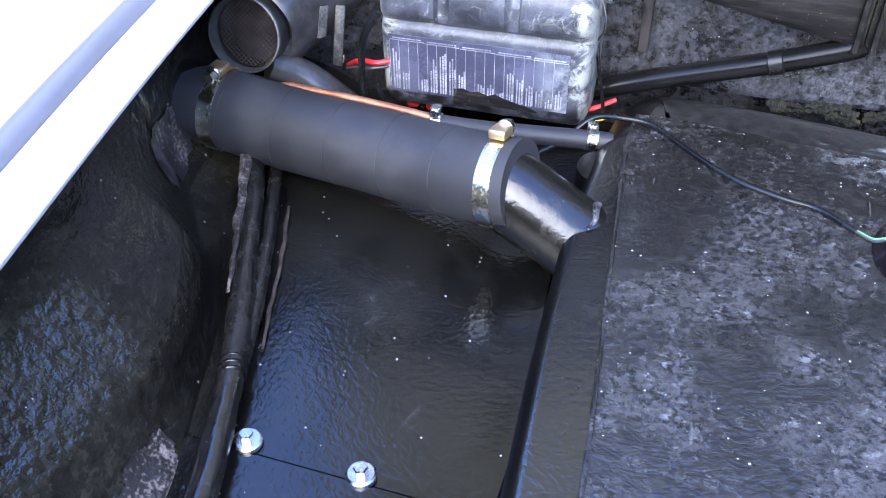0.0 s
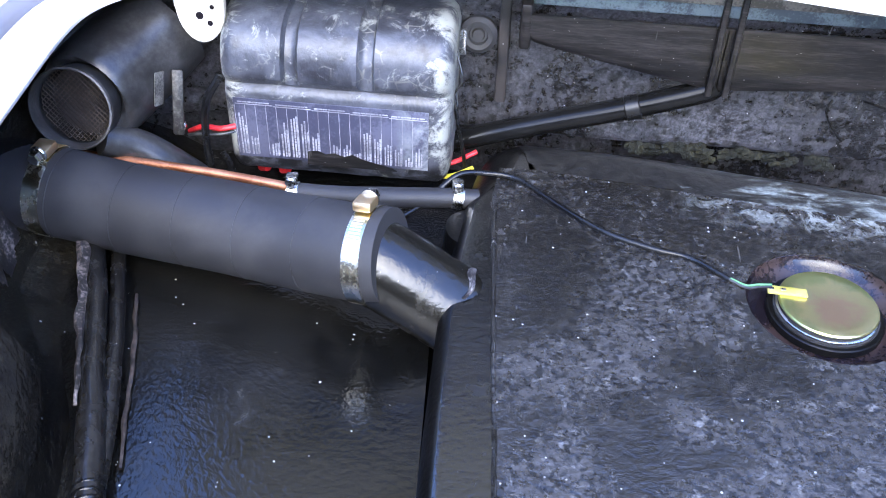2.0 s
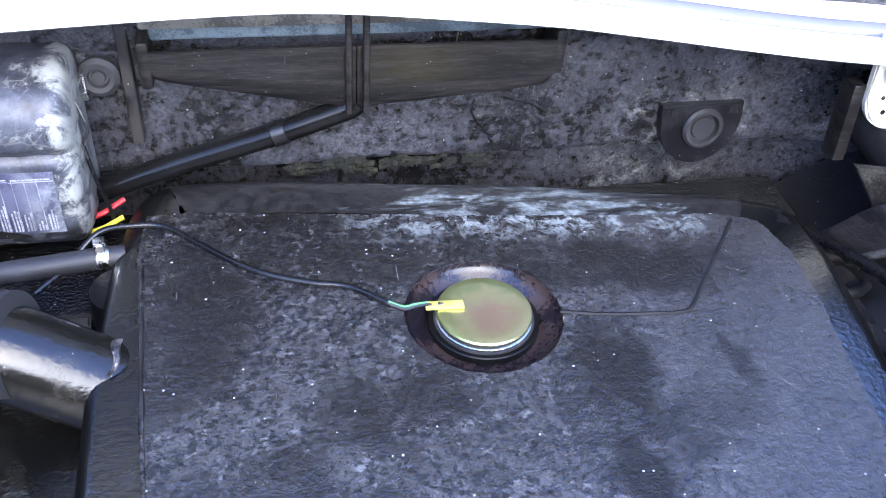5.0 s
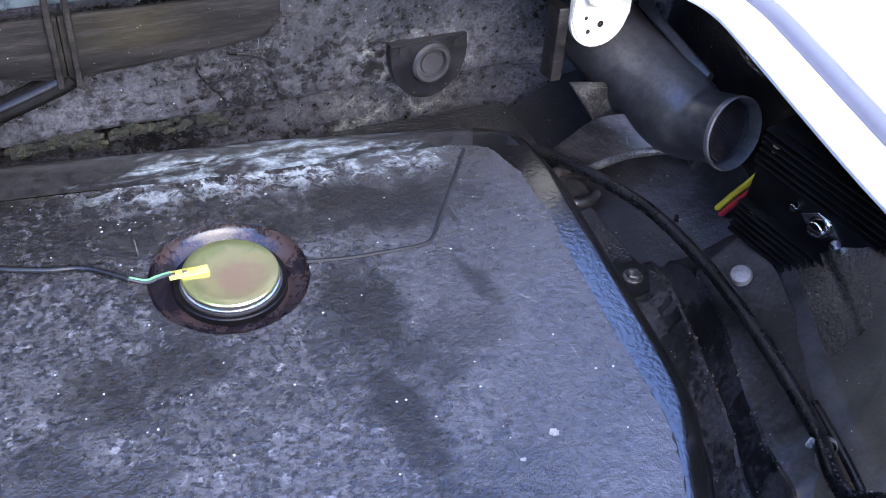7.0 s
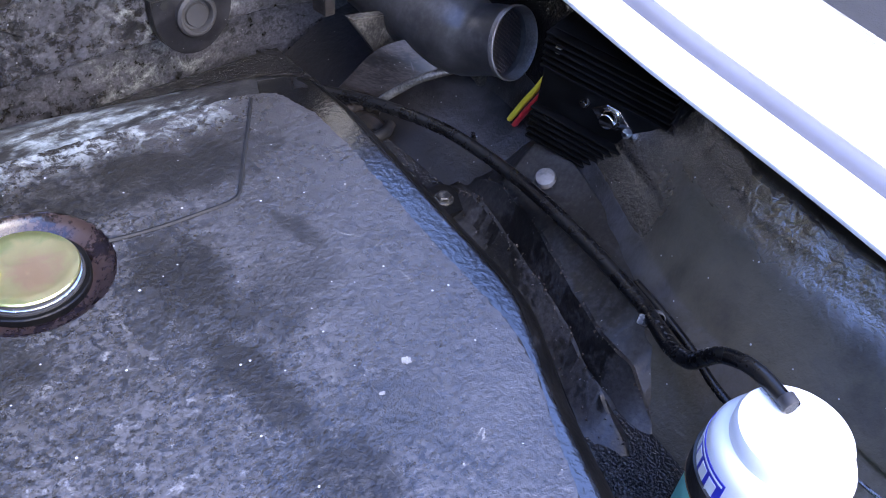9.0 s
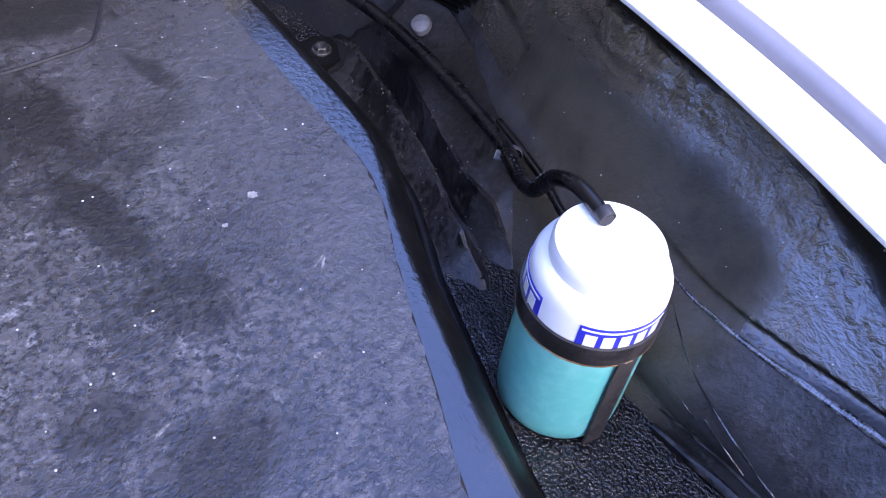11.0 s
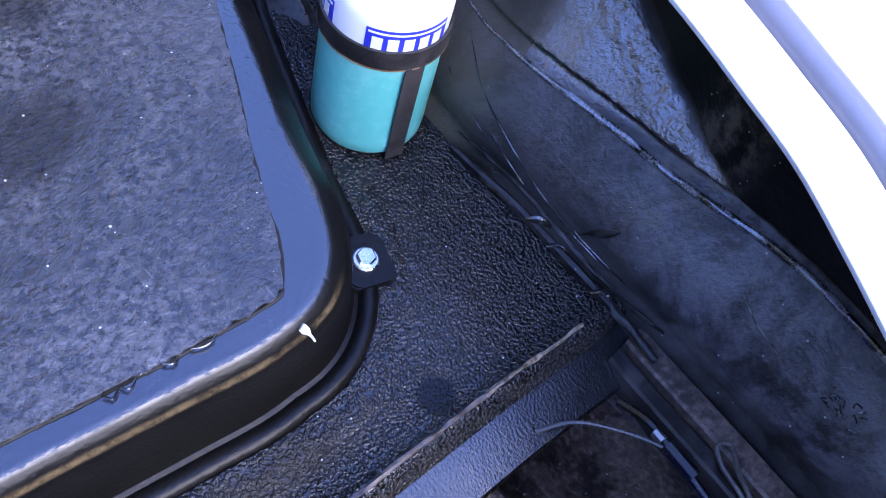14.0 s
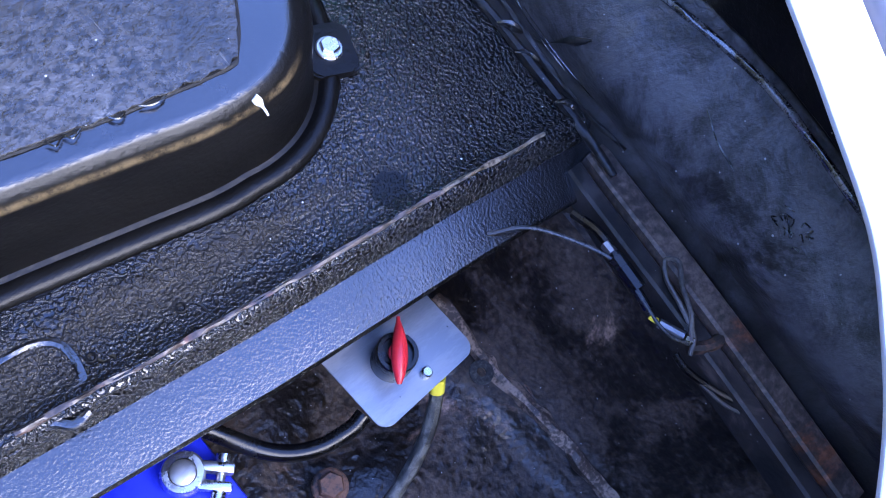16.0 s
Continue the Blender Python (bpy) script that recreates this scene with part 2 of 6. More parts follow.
class Shader:
    """Small helpers to wire one node material in object space."""
    def __init__(self, name):
        self.m = bpy.data.materials.new(name)
        self.m.use_nodes = True
        self.nodes, self.link = self.m.node_tree.nodes, self.m.node_tree.links.new
        self.bsdf = self.nodes["Principled BSDF"]
        self.co = self.nodes.new("ShaderNodeTexCoord").outputs["Object"]

    def put(self, socket, v):
        if isinstance(v, tuple):
            socket.default_value = (*v, 1) if len(socket.default_value) == 4 else v
        elif isinstance(v, (int, float)):
            socket.default_value = v
        else:
            self.link(v, socket)

    def noise(self, scale, detail=6.0, rough=0.6, dist=0.0, stretch=None, turn=0.0):
        t = self.nodes.new("ShaderNodeTexNoise")
        for k, v in (("Scale", scale), ("Detail", detail), ("Roughness", rough), ("Distortion", dist)):
            t.inputs[k].default_value = v
        src = self.co
        if stretch:
            mp = self.nodes.new("ShaderNodeMapping")
            mp.inputs["Scale"].default_value, mp.inputs["Rotation"].default_value = stretch, (0, 0, turn)
            self.link(src, mp.inputs["Vector"])
            src = mp.outputs["Vector"]
        self.link(src, t.inputs["Vector"])
        return t.outputs["Fac"]

    def ramp(self, src, a, b, lo=0.0, hi=1.0):
        r = self.nodes.new("ShaderNodeMapRange")
        r.interpolation_type = "SMOOTHSTEP"
        for k, v in (("From Min", a), ("From Max", b), ("To Min", lo), ("To Max", hi)):
            r.inputs[k].default_value = v
        self.link(src, r.inputs["Value"])
        return r.outputs["Result"]

    def math(self, op, a, b=0.0, c=0.0):
        x = self.nodes.new("ShaderNodeMath")
        x.operation = op
        for sock, v in zip(x.inputs, (a, b, c)):
            self.put(sock, v)
        return x.outputs[0]

    def mix(self, fac, a, b):
        x = self.nodes.new("ShaderNodeMix")
        x.data_type = "RGBA"
        self.put(x.inputs[0], fac)
        self.put(x.inputs[6], a)
        self.put(x.inputs[7], b)
        return x.outputs[2]

    def axis(self, k):
        x = self.nodes.new("ShaderNodeSeparateXYZ")
        self.link(self.co, x.inputs[0])
        return x.outputs[k]

    def blot(self, cx, cy, rx, ry, turn, ragged, inner=0.45, outer=1.15):
        """A ragged oval seen from above: one inside, nothing outside."""
        mp = self.nodes.new("ShaderNodeMapping")
        mp.vector_type = "TEXTURE"
        mp.inputs["Location"].default_value, mp.inputs["Rotation"].default_value = (cx, cy, 0.7), (0, 0, radians(turn))
        mp.inputs["Scale"].default_value = (rx, ry, 1.0)
        self.link(self.co, mp.inputs["Vector"])
        ln = self.nodes.new("ShaderNodeVectorMath")
        ln.operation = "LENGTH"
        self.link(mp.outputs["Vector"], ln.inputs[0])
        return self.ramp(self.math("ADD", ln.outputs["Value"], ragged), inner, outer, 1.0, 0.0)

    def blots(self, rows, ragged):
        out = 0.0
        for cx, cy, rx, ry, turn, weight in rows:
            out = self.math("MAXIMUM", out, self.math("MULTIPLY", self.blot(cx, cy, rx, ry, turn, ragged), weight))
        return out

    def specks(self, scale, share, size):
        v = self.nodes.new("ShaderNodeTexVoronoi")
        v.inputs["Scale"].default_value = scale
        self.link(self.co, v.inputs["Vector"])
        sep = self.nodes.new("ShaderNodeSeparateColor")
        self.link(v.outputs["Color"], sep.inputs[0])
        return self.math("LESS_THAN", v.outputs["Distance"], self.ramp(sep.outputs[0], 1 - share, 1.0, 0.0, size))

    def finish(self, col, rough, spec, bumps, coat=0.0, coat_ior=1.5):
        self.put(self.bsdf.inputs["Base Color"], col)
        self.put(self.bsdf.inputs["Roughness"], rough)
        self.put(self.bsdf.inputs["Specular IOR Level"], spec)
        last = None
        for height, strength, depth in bumps:
            bp = self.nodes.new("ShaderNodeBump")
            bp.inputs["Distance"].default_value = depth
            self.put(bp.inputs["Strength"], strength)
            self.link(height, bp.inputs["Height"])
            if last:
                self.link(last, bp.inputs["Normal"])
            last = bp.outputs["Normal"]
        self.link(last, self.bsdf.inputs["Normal"])
        self.link(last, self.bsdf.inputs["Coat Normal"])
        for key, v in (("Coat Weight", coat), ("Coat IOR", coat_ior), ("Coat Roughness", 0.14)):
            self.put(self.bsdf.inputs[key], v)
        return self.m


def worn_coating():
    """Dark olive tank coating, mottled mauve-grey, with oily smears, pale bloom, black pits and fine scratches."""
    k = Shader("worn_tank_coating")
    ragged = k.math("MULTIPLY_ADD", k.noise(26, 8, 0.75, 0.6), 2.6, -1.3)
    oily = k.blots([(0.307, 0.540, 0.036, 0.050, 0, 1.0), (0.297, 0.425, 0.022, 0.060, 8, 1.0), (0.398, 0.533, 0.012, 0.036, 10, 0.8), (0.353, 0.487, 0.060, 0.034, 20, 0.6), (0.302, 0.338, 0.036, 0.032, 0, 0.9), (0.258, 0.235, 0.050, 0.030, 15, 0.8), (0.225, 0.296, 0.026, 0.022, 0, 0.7),
                    (0.200, 0.225, 0.022, 0.030, 0, 0.6), (0.136, 0.520, 0.056, 0.032, 0, 0.8), (0.335, 0.648, 0.135, 0.036, -10, 1.0), (0.060, 0.485, 0.032, 0.020, 0, 0.6), (0.020, 0.610, 0.040, 0.090, 0, 0.6)], ragged)
    bloom = k.blots([(0.027, 0.415, 0.050, 0.045, 0, 1.0), (0.066, 0.545, 0.026, 0.020, 0, 0.9), (0.117, 0.470, 0.030, 0.022, 0, 0.9), (0.133, 0.405, 0.050, 0.040, 0, 0.8), (0.194, 0.455, 0.060, 0.050, 0, 0.8), (0.236, 0.505, 0.024, 0.030, 0, 0.7), (0.255, 0.300, 0.040, 0.03, 0, 0.4), (0.30, 0.18, 0.05, 0.03, 0, 0.4)], ragged)
    clouds = k.noise(12, 4, 0.55, 0.5)
    even = k.ramp(k.math("MULTIPLY_ADD", k.axis(1), 0.10, k.axis(0)), 0.33, 0.45)
    lean = k.math("SUBTRACT", k.math("MULTIPLY", bloom, 0.15), k.math("MULTIPLY", oily, 0.17))
    worn = k.ramp(k.math("ADD", clouds, k.math("MULTIPLY", lean, 1.3)), 0.30, 0.72)
    mottle = k.ramp(k.noise(185, 5, 0.7, 0.2), 0.34, 0.64)
    middle = k.ramp(k.noise(62, 5, 0.65, 0.4), 0.34, 0.66)
    light = k.math("MULTIPLY", k.math("MULTIPLY_ADD", worn, 0.90, 0.10), k.math("MULTIPLY_ADD", mottle, 0.55, k.math("MULTIPLY_ADD", middle, 0.35, 0.08)))
    light = k.math("ADD", k.math("MULTIPLY", light, k.math("MULTIPLY_ADD", even, -0.65, 1.0)), k.math("MULTIPLY", even, k.math("MULTIPLY_ADD", oily, -0.30, 0.34)))
    col = k.mix(light, (0.0100, 0.0086, 0.0058), (0.080, 0.076, 0.074))
    white = k.math("MULTIPLY", k.ramp(k.noise(85, 6, 0.8, 0.4), 0.54, 0.66), k.math("MULTIPLY", k.math("MULTIPLY", worn, k.ramp(k.axis(1), 0.20, 0.42, 0.35, 1.0)), k.math("MULTIPLY_ADD", even, -0.8, 1.0)))
    col = k.mix(white, col, (0.18, 0.18, 0.178))
    left = k.math("MULTIPLY", k.ramp(k.axis(1), 0.52, 0.70), k.ramp(k.axis(0), 0.30, 0.12))
    pits = k.math("MULTIPLY", k.ramp(k.math("MULTIPLY_ADD", left, 0.06, k.noise(190, 4, 0.65, 0.4)), 0.50, 0.58), k.math("MULTIPLY_ADD", even, -0.45, 0.95))
    col = k.mix(pits, col, (0.006, 0.0055, 0.005))
    band = k.math("MULTIPLY", k.math("MULTIPLY", k.ramp(k.noise(60, 6, 0.75, 0.6), 0.46, 0.62), k.ramp(k.math("MULTIPLY_ADD", k.axis(0), 0.09, k.axis(1)), 0.702, 0.738)), k.math("MULTIPLY", k.ramp(k.axis(0), 0.10, 0.20), k.ramp(k.axis(0), 0.46, 0.40)))
    col = k.mix(band, col, (0.26, 0.28, 0.265))
    for turn, wide, most in ((0.5, 26.0, 0.22), (1.25, 18.0, 0.2), (-0.9, 40.0, 0.25)):
        col = k.mix(k.ramp(k.noise(1.0, 2, 0.5, 0.0, (wide * 9, wide * 0.8, wide), turn), 0.745, 0.79, 0.0, most), col, (0.26, 0.26, 0.25))
    col = k.mix(k.specks(150, 0.30, 0.14), col, (0.42, 0.42, 0.41))
    rough = k.math("MULTIPLY_ADD", light, 0.14, k.math("MULTIPLY_ADD", oily, 0.06, 0.22))
    return k.finish(col, rough, k.math("MULTIPLY_ADD", oily, -0.45, 1.0), [(k.noise(200, 4, 0.65), 1.0, 0.0015), (k.noise(42, 3, 0.55), 0.3, 0.0016)])



def stippled_floor():
    """Thick black paint: stippled, brushed in streaks round the tank's foot, worn to a dull olive brown towards the front."""
    k = Shader("stippled_black_floor")
    ragged = k.math("MULTIPLY_ADD", k.noise(34, 7, 0.7, 0.5), 1.8, -0.9)
    dull = k.blots([(0.225, 0.002, 0.100, 0.020, -6, 1.0), (0.110, 0.004, 0.055, 0.024, 0, 1.0)], ragged)
    spot = k.blot(0.361, -0.0245, 0.0150, 0.0150, 0, k.math("MULTIPLY", ragged, 0.35), 0.75, 1.05)
    col = k.mix(k.ramp(k.noise(12, 6, 0.65), 0.35, 0.70), (0.002, 0.002, 0.002), (0.0065, 0.006, 0.0054))
    col = k.mix(k.ramp(k.noise(14, 6, 0.7, 0.8), 0.60, 0.74), col, (0.018, 0.0155, 0.013))
    col = k.mix(k.math("MULTIPLY", dull, k.ramp(k.noise(220, 4, 0.7), 0.30, 0.68, 0.35, 1.0)), col, (0.034, 0.029, 0.022))
    col = k.mix(k.specks(130, 0.25, 0.10), col, (0.40, 0.40, 0.39))
    stipple = k.math("MULTIPLY", k.ramp(k.noise(400, 2, 0.5), 0.38, 0.66), k.ramp(k.noise(9, 3, 0.5), 0.34, 0.60, 0.7, 1.0))
    brush = k.math("MULTIPLY", k.noise(1.0, 4, 0.6, 0.6, (26, 190, 60), 0.16), k.ramp(k.axis(1), 0.020, 0.034))
    return k.finish(col, k.math("MULTIPLY_ADD", dull, 0.18, k.ramp(k.noise(20, 4, 0.6), 0.3, 0.7, 0.09, 0.18)), k.math("MULTIPLY_ADD", spot, -0.45, k.math("MULTIPLY_ADD", dull, -0.40, 0.72)), [(k.math("MULTIPLY", stipple, k.math("MULTIPLY_ADD", spot, -0.7, 1.0)), 1.0, 0.0011), (brush, 0.5, 0.0016)])


def iridescent_zinc():
    """Yellow passivated zinc: orange-pink in the middle, greener towards the rim, in soft clouds."""
    k = Shader("iridescent_zinc")
    mp = k.nodes.new("ShaderNodeMapping")
    mp.vector_type = "TEXTURE"
    mp.inputs["Location"].default_value, mp.inputs["Scale"].default_value = (0.226, 0.604, 0.699), (0.037, 0.037, 1.0)
    k.link(k.co, mp.inputs["Vector"])
    ln = k.nodes.new("ShaderNodeVectorMath")
    ln.operation = "LENGTH"
    k.link(mp.outputs["Vector"], ln.inputs[0])
    far = k.math("MULTIPLY_ADD", k.noise(48, 4, 0.6, 0.6), 0.8, k.math("ADD", ln.outputs["Value"], -0.4))
    col = k.mix(k.ramp(far, 0.25, 0.70), (1.0, 0.70, 0.42), (1.0, 0.88, 0.44))
    col = k.mix(k.ramp(far, 0.70, 1.05), col, (0.70, 0.73, 0.30))
    k.bsdf.inputs["Metallic"].default_value = 1.0
    return k.finish(col, k.math("MULTIPLY_ADD", k.noise(70, 4, 0.6), 0.16, 0.26), 0.5, [(k.noise(120, 3, 0.5), 0.1, 0.0003)])


def tank_paint():
    """Black tank paint, glossy on top, dull down the sides, with blotches and a patchy tan line along the front
    shoulder.
    """
    k = Shader("black_tank_paint")
    col = k.mix(k.ramp(k.noise(14, 6, 0.65), 0.3, 0.7), (0.0022, 0.0022, 0.0022), (0.006, 0.0056, 0.005))
    blot = k.ramp(k.noise(34, 6, 0.7, 0.5), 0.58, 0.72)
    col = k.mix(blot, col, (0.010, 0.0098, 0.0105))
    height = k.math("MULTIPLY_ADD", k.noise(26, 4, 0.6), 0.003, k.axis(2))
    tan_line = k.math("MULTIPLY", k.math("MULTIPLY", k.ramp(height, 0.6868, 0.6900), k.ramp(height, 0.6940, 0.6905)), k.math("MULTIPLY", k.math("MULTIPLY", k.ramp(k.axis(1), 0.110, 0.085), k.ramp(k.axis(0), 0.345, 0.320)), k.ramp(k.noise(90, 6, 0.75), 0.32, 0.62)))
    col = k.mix(tan_line, col, (0.12, 0.085, 0.042))
    flat = k.ramp(k.axis(2), 0.6962, 0.6982)
    rough = k.math("MULTIPLY_ADD", blot, 0.14, k.math("MULTIPLY_ADD", flat, -0.14, 0.40))
    return k.finish(col, rough, k.math("MULTIPLY_ADD", flat, 0.50, 0.20), [(k.noise(240, 3, 0.55), 0.6, 0.0008), (k.noise(30, 3, 0.5), 0.15, 0.0014)], k.math("MULTIPLY_ADD", flat, 0.66, 0.04), 1.75)


def wing_paint():
    """Underseal of the inner wing: glossy on the swelling above the seam, dull in its hollow with an olive reflection
    painted in, satin and dusty below, lumpy along the ridge.
    """
    k = Shader("underseal_of_the_wing")
    y, z = k.axis(1), k.axis(2)
    drift = k.math("MULTIPLY_ADD", k.noise(30, 6, 0.7, 0.5), 0.05, -0.025)
    seam_line = k.ramp(y, -0.14, 0.20, 0.729, 0.694)
    above = k.ramp(k.math("SUBTRACT", z, seam_line), -0.001, 0.004)
    ridge_line = k.ramp(y, -0.10, 0.20, 0.728, 0.786)
    over = k.ramp(k.math("SUBTRACT", k.math("MULTIPLY_ADD", drift, 0.2, z), ridge_line), -0.003, 0.004)
    lumpy = k.math("MULTIPLY", k.ramp(k.math("SUBTRACT", k.math("MULTIPLY_ADD", drift, 0.4, z), ridge_line), -0.024, -0.012), k.math("SUBTRACT", 1.0, over))
    hollow = k.math("MULTIPLY", k.ramp(k.math("ADD", y, drift), 0.085, 0.125), k.math("MULTIPLY", k.ramp(k.math("ADD", y, drift), 0.42, 0.31), k.ramp(k.math("SUBTRACT", k.math("MULTIPLY_ADD", drift, 0.4, z), ridge_line), -0.024, -0.044)))
    gloss = k.math("MULTIPLY", k.math("MULTIPLY", above, k.math("SUBTRACT", 1.0, hollow)), k.math("SUBTRACT", 1.0, over))
    col = k.mix(k.ramp(k.noise(9, 6, 0.7, 0.4), 0.32, 0.70), (0.006, 0.0056, 0.0052), (0.019, 0.0175, 0.0165))
    # olive put into the hollow's colour in place of a mirrored surround
    col = k.mix(k.math("MULTIPLY", hollow, k.ramp(k.noise(16, 7, 0.7), 0.24, 0.62, 0.35, 1.0)), col, (0.066, 0.058, 0.040))
    below = k.math("SUBTRACT", 1.0, above)
    dusty = k.math("MULTIPLY", k.math("MULTIPLY", below, k.ramp(y, 0.06, -0.10, 0.35, 1.0)), k.math("MULTIPLY", k.ramp(z, 0.605, 0.660), k.ramp(k.noise(17, 9, 0.78, 0.5), 0.38, 0.62)))
    col = k.mix(dusty, col, (0.110, 0.107, 0.114))
    col = k.mix(k.math("MULTIPLY", k.blot(0.555, -0.045, 0.05, 0.035, 0, drift), k.ramp(k.noise(60, 6, 0.7), 0.40, 0.66)), col, (0.085, 0.075, 0.060))
    col = k.mix(k.specks(150, 0.3, 0.12), col, (0.34, 0.34, 0.33))
    grain = k.math("MULTIPLY", k.noise(190, 4, 0.65), k.ramp(k.noise(8, 3, 0.5), 0.35, 0.65, 0.5, 1.0))
    rough = k.math("MULTIPLY_ADD", gloss, -0.20, k.math("MULTIPLY_ADD", hollow, 0.10, k.ramp(k.noise(24, 5, 0.65), 0.3, 0.7, 0.30, 0.44)))
    spec = k.math("MULTIPLY_ADD", gloss, 0.38, k.math("MULTIPLY_ADD", over, -0.45, k.math("MULTIPLY_ADD", hollow, -0.35, 0.62)))
    k.put(k.bsdf.inputs["IOR"], k.math("MULTIPLY_ADD", gloss, 0.30, 1.5))
    return k.finish(col, rough, spec, [(grain, 0.9, 0.0016), (k.math("MULTIPLY", k.noise(105, 3, 0.5, 0.6), lumpy), 0.8, 0.0022), (k.noise(30, 3, 0.5), 0.22, 0.0020)])


def flaking_cover():
    """Blue-black plastic with flaking pale crust, cracked on top and thickest at the edges of the ribs."""
    k = Shader("grimy_cover_plastic")
    col = k.mix(k.ramp(k.noise(26, 6, 0.7, 0.4), 0.30, 0.72), (0.022, 0.023, 0.029), (0.095, 0.102, 0.122))
    v = k.nodes.new("ShaderNodeTexVoronoi")
    v.feature = "DISTANCE_TO_EDGE"
    v.inputs["Scale"].default_value = 85
    k.link(k.co, v.inputs["Vector"])
    crack = k.math("MULTIPLY", k.ramp(v.outputs["Distance"], 0.075, 0.02), k.math("MULTIPLY", k.ramp(k.noise(24, 5, 0.7), 0.50, 0.62), k.ramp(k.axis(2), 0.765, 0.79)))
    col = k.mix(k.math("MULTIPLY", crack, 0.6), col, (0.24, 0.235, 0.20))
    ends = k.math("ADD", k.ramp(k.axis(0), -0.262, -0.282, 0.0, 0.13), k.ramp(k.axis(0), -0.108, -0.088, 0.0, 0.16))
    crust = k.ramp(k.math("ADD", k.noise(40, 7, 0.75, 0.7), ends), 0.545, 0.70)
    col = k.mix(crust, col, (0.33, 0.34, 0.31))
    # near-black in patches towards the cover's lower edge
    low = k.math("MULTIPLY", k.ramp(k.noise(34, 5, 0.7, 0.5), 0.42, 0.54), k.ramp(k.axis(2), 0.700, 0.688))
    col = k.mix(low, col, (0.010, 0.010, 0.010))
    return k.finish(col, k.math("MULTIPLY_ADD", crust, 0.2, 0.36), 0.5, [(k.noise(110, 5, 0.65), 0.6, 0.0010), (crust, 0.5, 0.0006)])


def flaking_band():
    """Pale blue-grey primer that shows through black paint in patches, dying out at both ends of the shoulder."""
    k = Shader("flaking_pale_primer")
    there = k.math("MULTIPLY", k.ramp(k.axis(0), 0.02, 0.22), k.ramp(k.math("MULTIPLY_ADD", k.noise(30, 5, 0.7), 0.06, k.axis(0)), 0.505, 0.44))
    patch = k.math("ADD", k.noise(24, 7, 0.75, 0.4, (0.6, 1.6, 1.0)), k.math("MULTIPLY_ADD", there, 0.34, -0.34))
    col = k.mix(k.ramp(k.noise(90, 4, 0.7), 0.35, 0.65), (0.010, 0.0095, 0.009), (0.028, 0.027, 0.025))
    worn = k.ramp(patch, 0.44, 0.60)
    col = k.mix(worn, col, k.mix(k.ramp(k.noise(160, 4, 0.7), 0.3, 0.7), (0.10, 0.115, 0.11), (0.31, 0.345, 0.33)))
    col = k.mix(k.specks(190, 0.35, 0.14), col, (0.006, 0.006, 0.006))
    return k.finish(col, k.math("MULTIPLY_ADD", worn, 0.2, 0.28), 0.5, [(k.noise(180, 4, 0.65), 0.6, 0.0009), (worn, 0.3, 0.0004)])


M_BITUMEN = mat("bitumen_paint", (0.020, 0.0185, 0.0165), (0.006, 0.0056, 0.0052), 7, (0.30, 0.13), bump=(170, 0.6, 0.0009), bump2=(34, 0.35, 0.0026), specks=120, fine=0.8, edge=(0.26, 0.74), spec=0.85, matt=0.6, stain=((0.045, 0.042, 0.040), 10, 0.60, 0.86), grain=(0.4, 200), coat=0.14)
M_WING = wing_paint()
M_DULL = mat("dull_underseal", (0.005, 0.0048, 0.0045), (0.020, 0.0185, 0.017), 16, (0.34, 0.5), bump=(150, 0.6, 0.0012), specks=140, fine=0.8, spec=0.4, grain=(0.5, 220))
M_BUMPY = mat("lumpy_underseal", (0.007, 0.0065, 0.0055), (0.030, 0.0265, 0.0185), 5, (0.14, 0.26), bump=(120, 1.0, 0.0022), bump2=(34, 0.4, 0.003), specks=50, fine=0.6, edge=(0.2, 0.85), spec=0.6, grain=(0.45, 170), coat=0.1)
M_FLOOR = stippled_floor()
M_PANEL = mat("satin_black_panel", (0.004, 0.004, 0.0035), (0.010, 0.0095, 0.008), 8, (0.08, 0.16), bump=(200, 0.6, 0.0008), bump2=(20, 0.06, 0.002), specks=62, speck_colour=(0.55, 0.55, 0.53), spec=0.6, stain=((0.03, 0.03, 0.029), 26, 0.60, 0.78))
M_MAT = worn_coating()
M_TANK = tank_paint()
M_FIREWALL = mat("dusty_bulkhead", (0.009, 0.009, 0.0100), (0.072, 0.072, 0.081), 9, (0.22, 0.44), bump=(190, 1.0, 0.0016), bump2=(45, 0.5, 0.003), specks=80, stain=((0.22, 0.23, 0.22), 16, 0.62, 0.82), fine=0.8, edge=(0.2, 0.8), scratch=0.35, spec=0.7, grain=(0.6, 330), pits=((0.008, 0.008, 0.008), 110, 0.52, 0.68), area=(((0.20, 0.21, 0.195), 45, 0.46, 0.68, (0, 0.38, 0.43), (0, 0.57, 0.50), (2, 0.76, 0.72)),))
M_WELL = mat("rusty_purple_steel", (0.010, 0.008, 0.011), (0.042, 0.027, 0.024), 22, (0.18, 0.36), bump=(150, 0.2, 0.0006), fine=0.6)
M_FLAKE = flaking_band()
M_RUB = mat("rubbed_through_paint", (0.03, 0.022, 0.014), (0.30, 0.24, 0.17), 40, (0.35, 0.6), bump=(150, 0.3, 0.0006), fine=0.8, edge=(0.3, 0.7))
M_RUBBER = mat("hose_rubber", (0.02, 0.02, 0.022), (0.032, 0.032, 0.034), 14, (0.55, 0.65), bump=(500, 0.15, 0.0004))
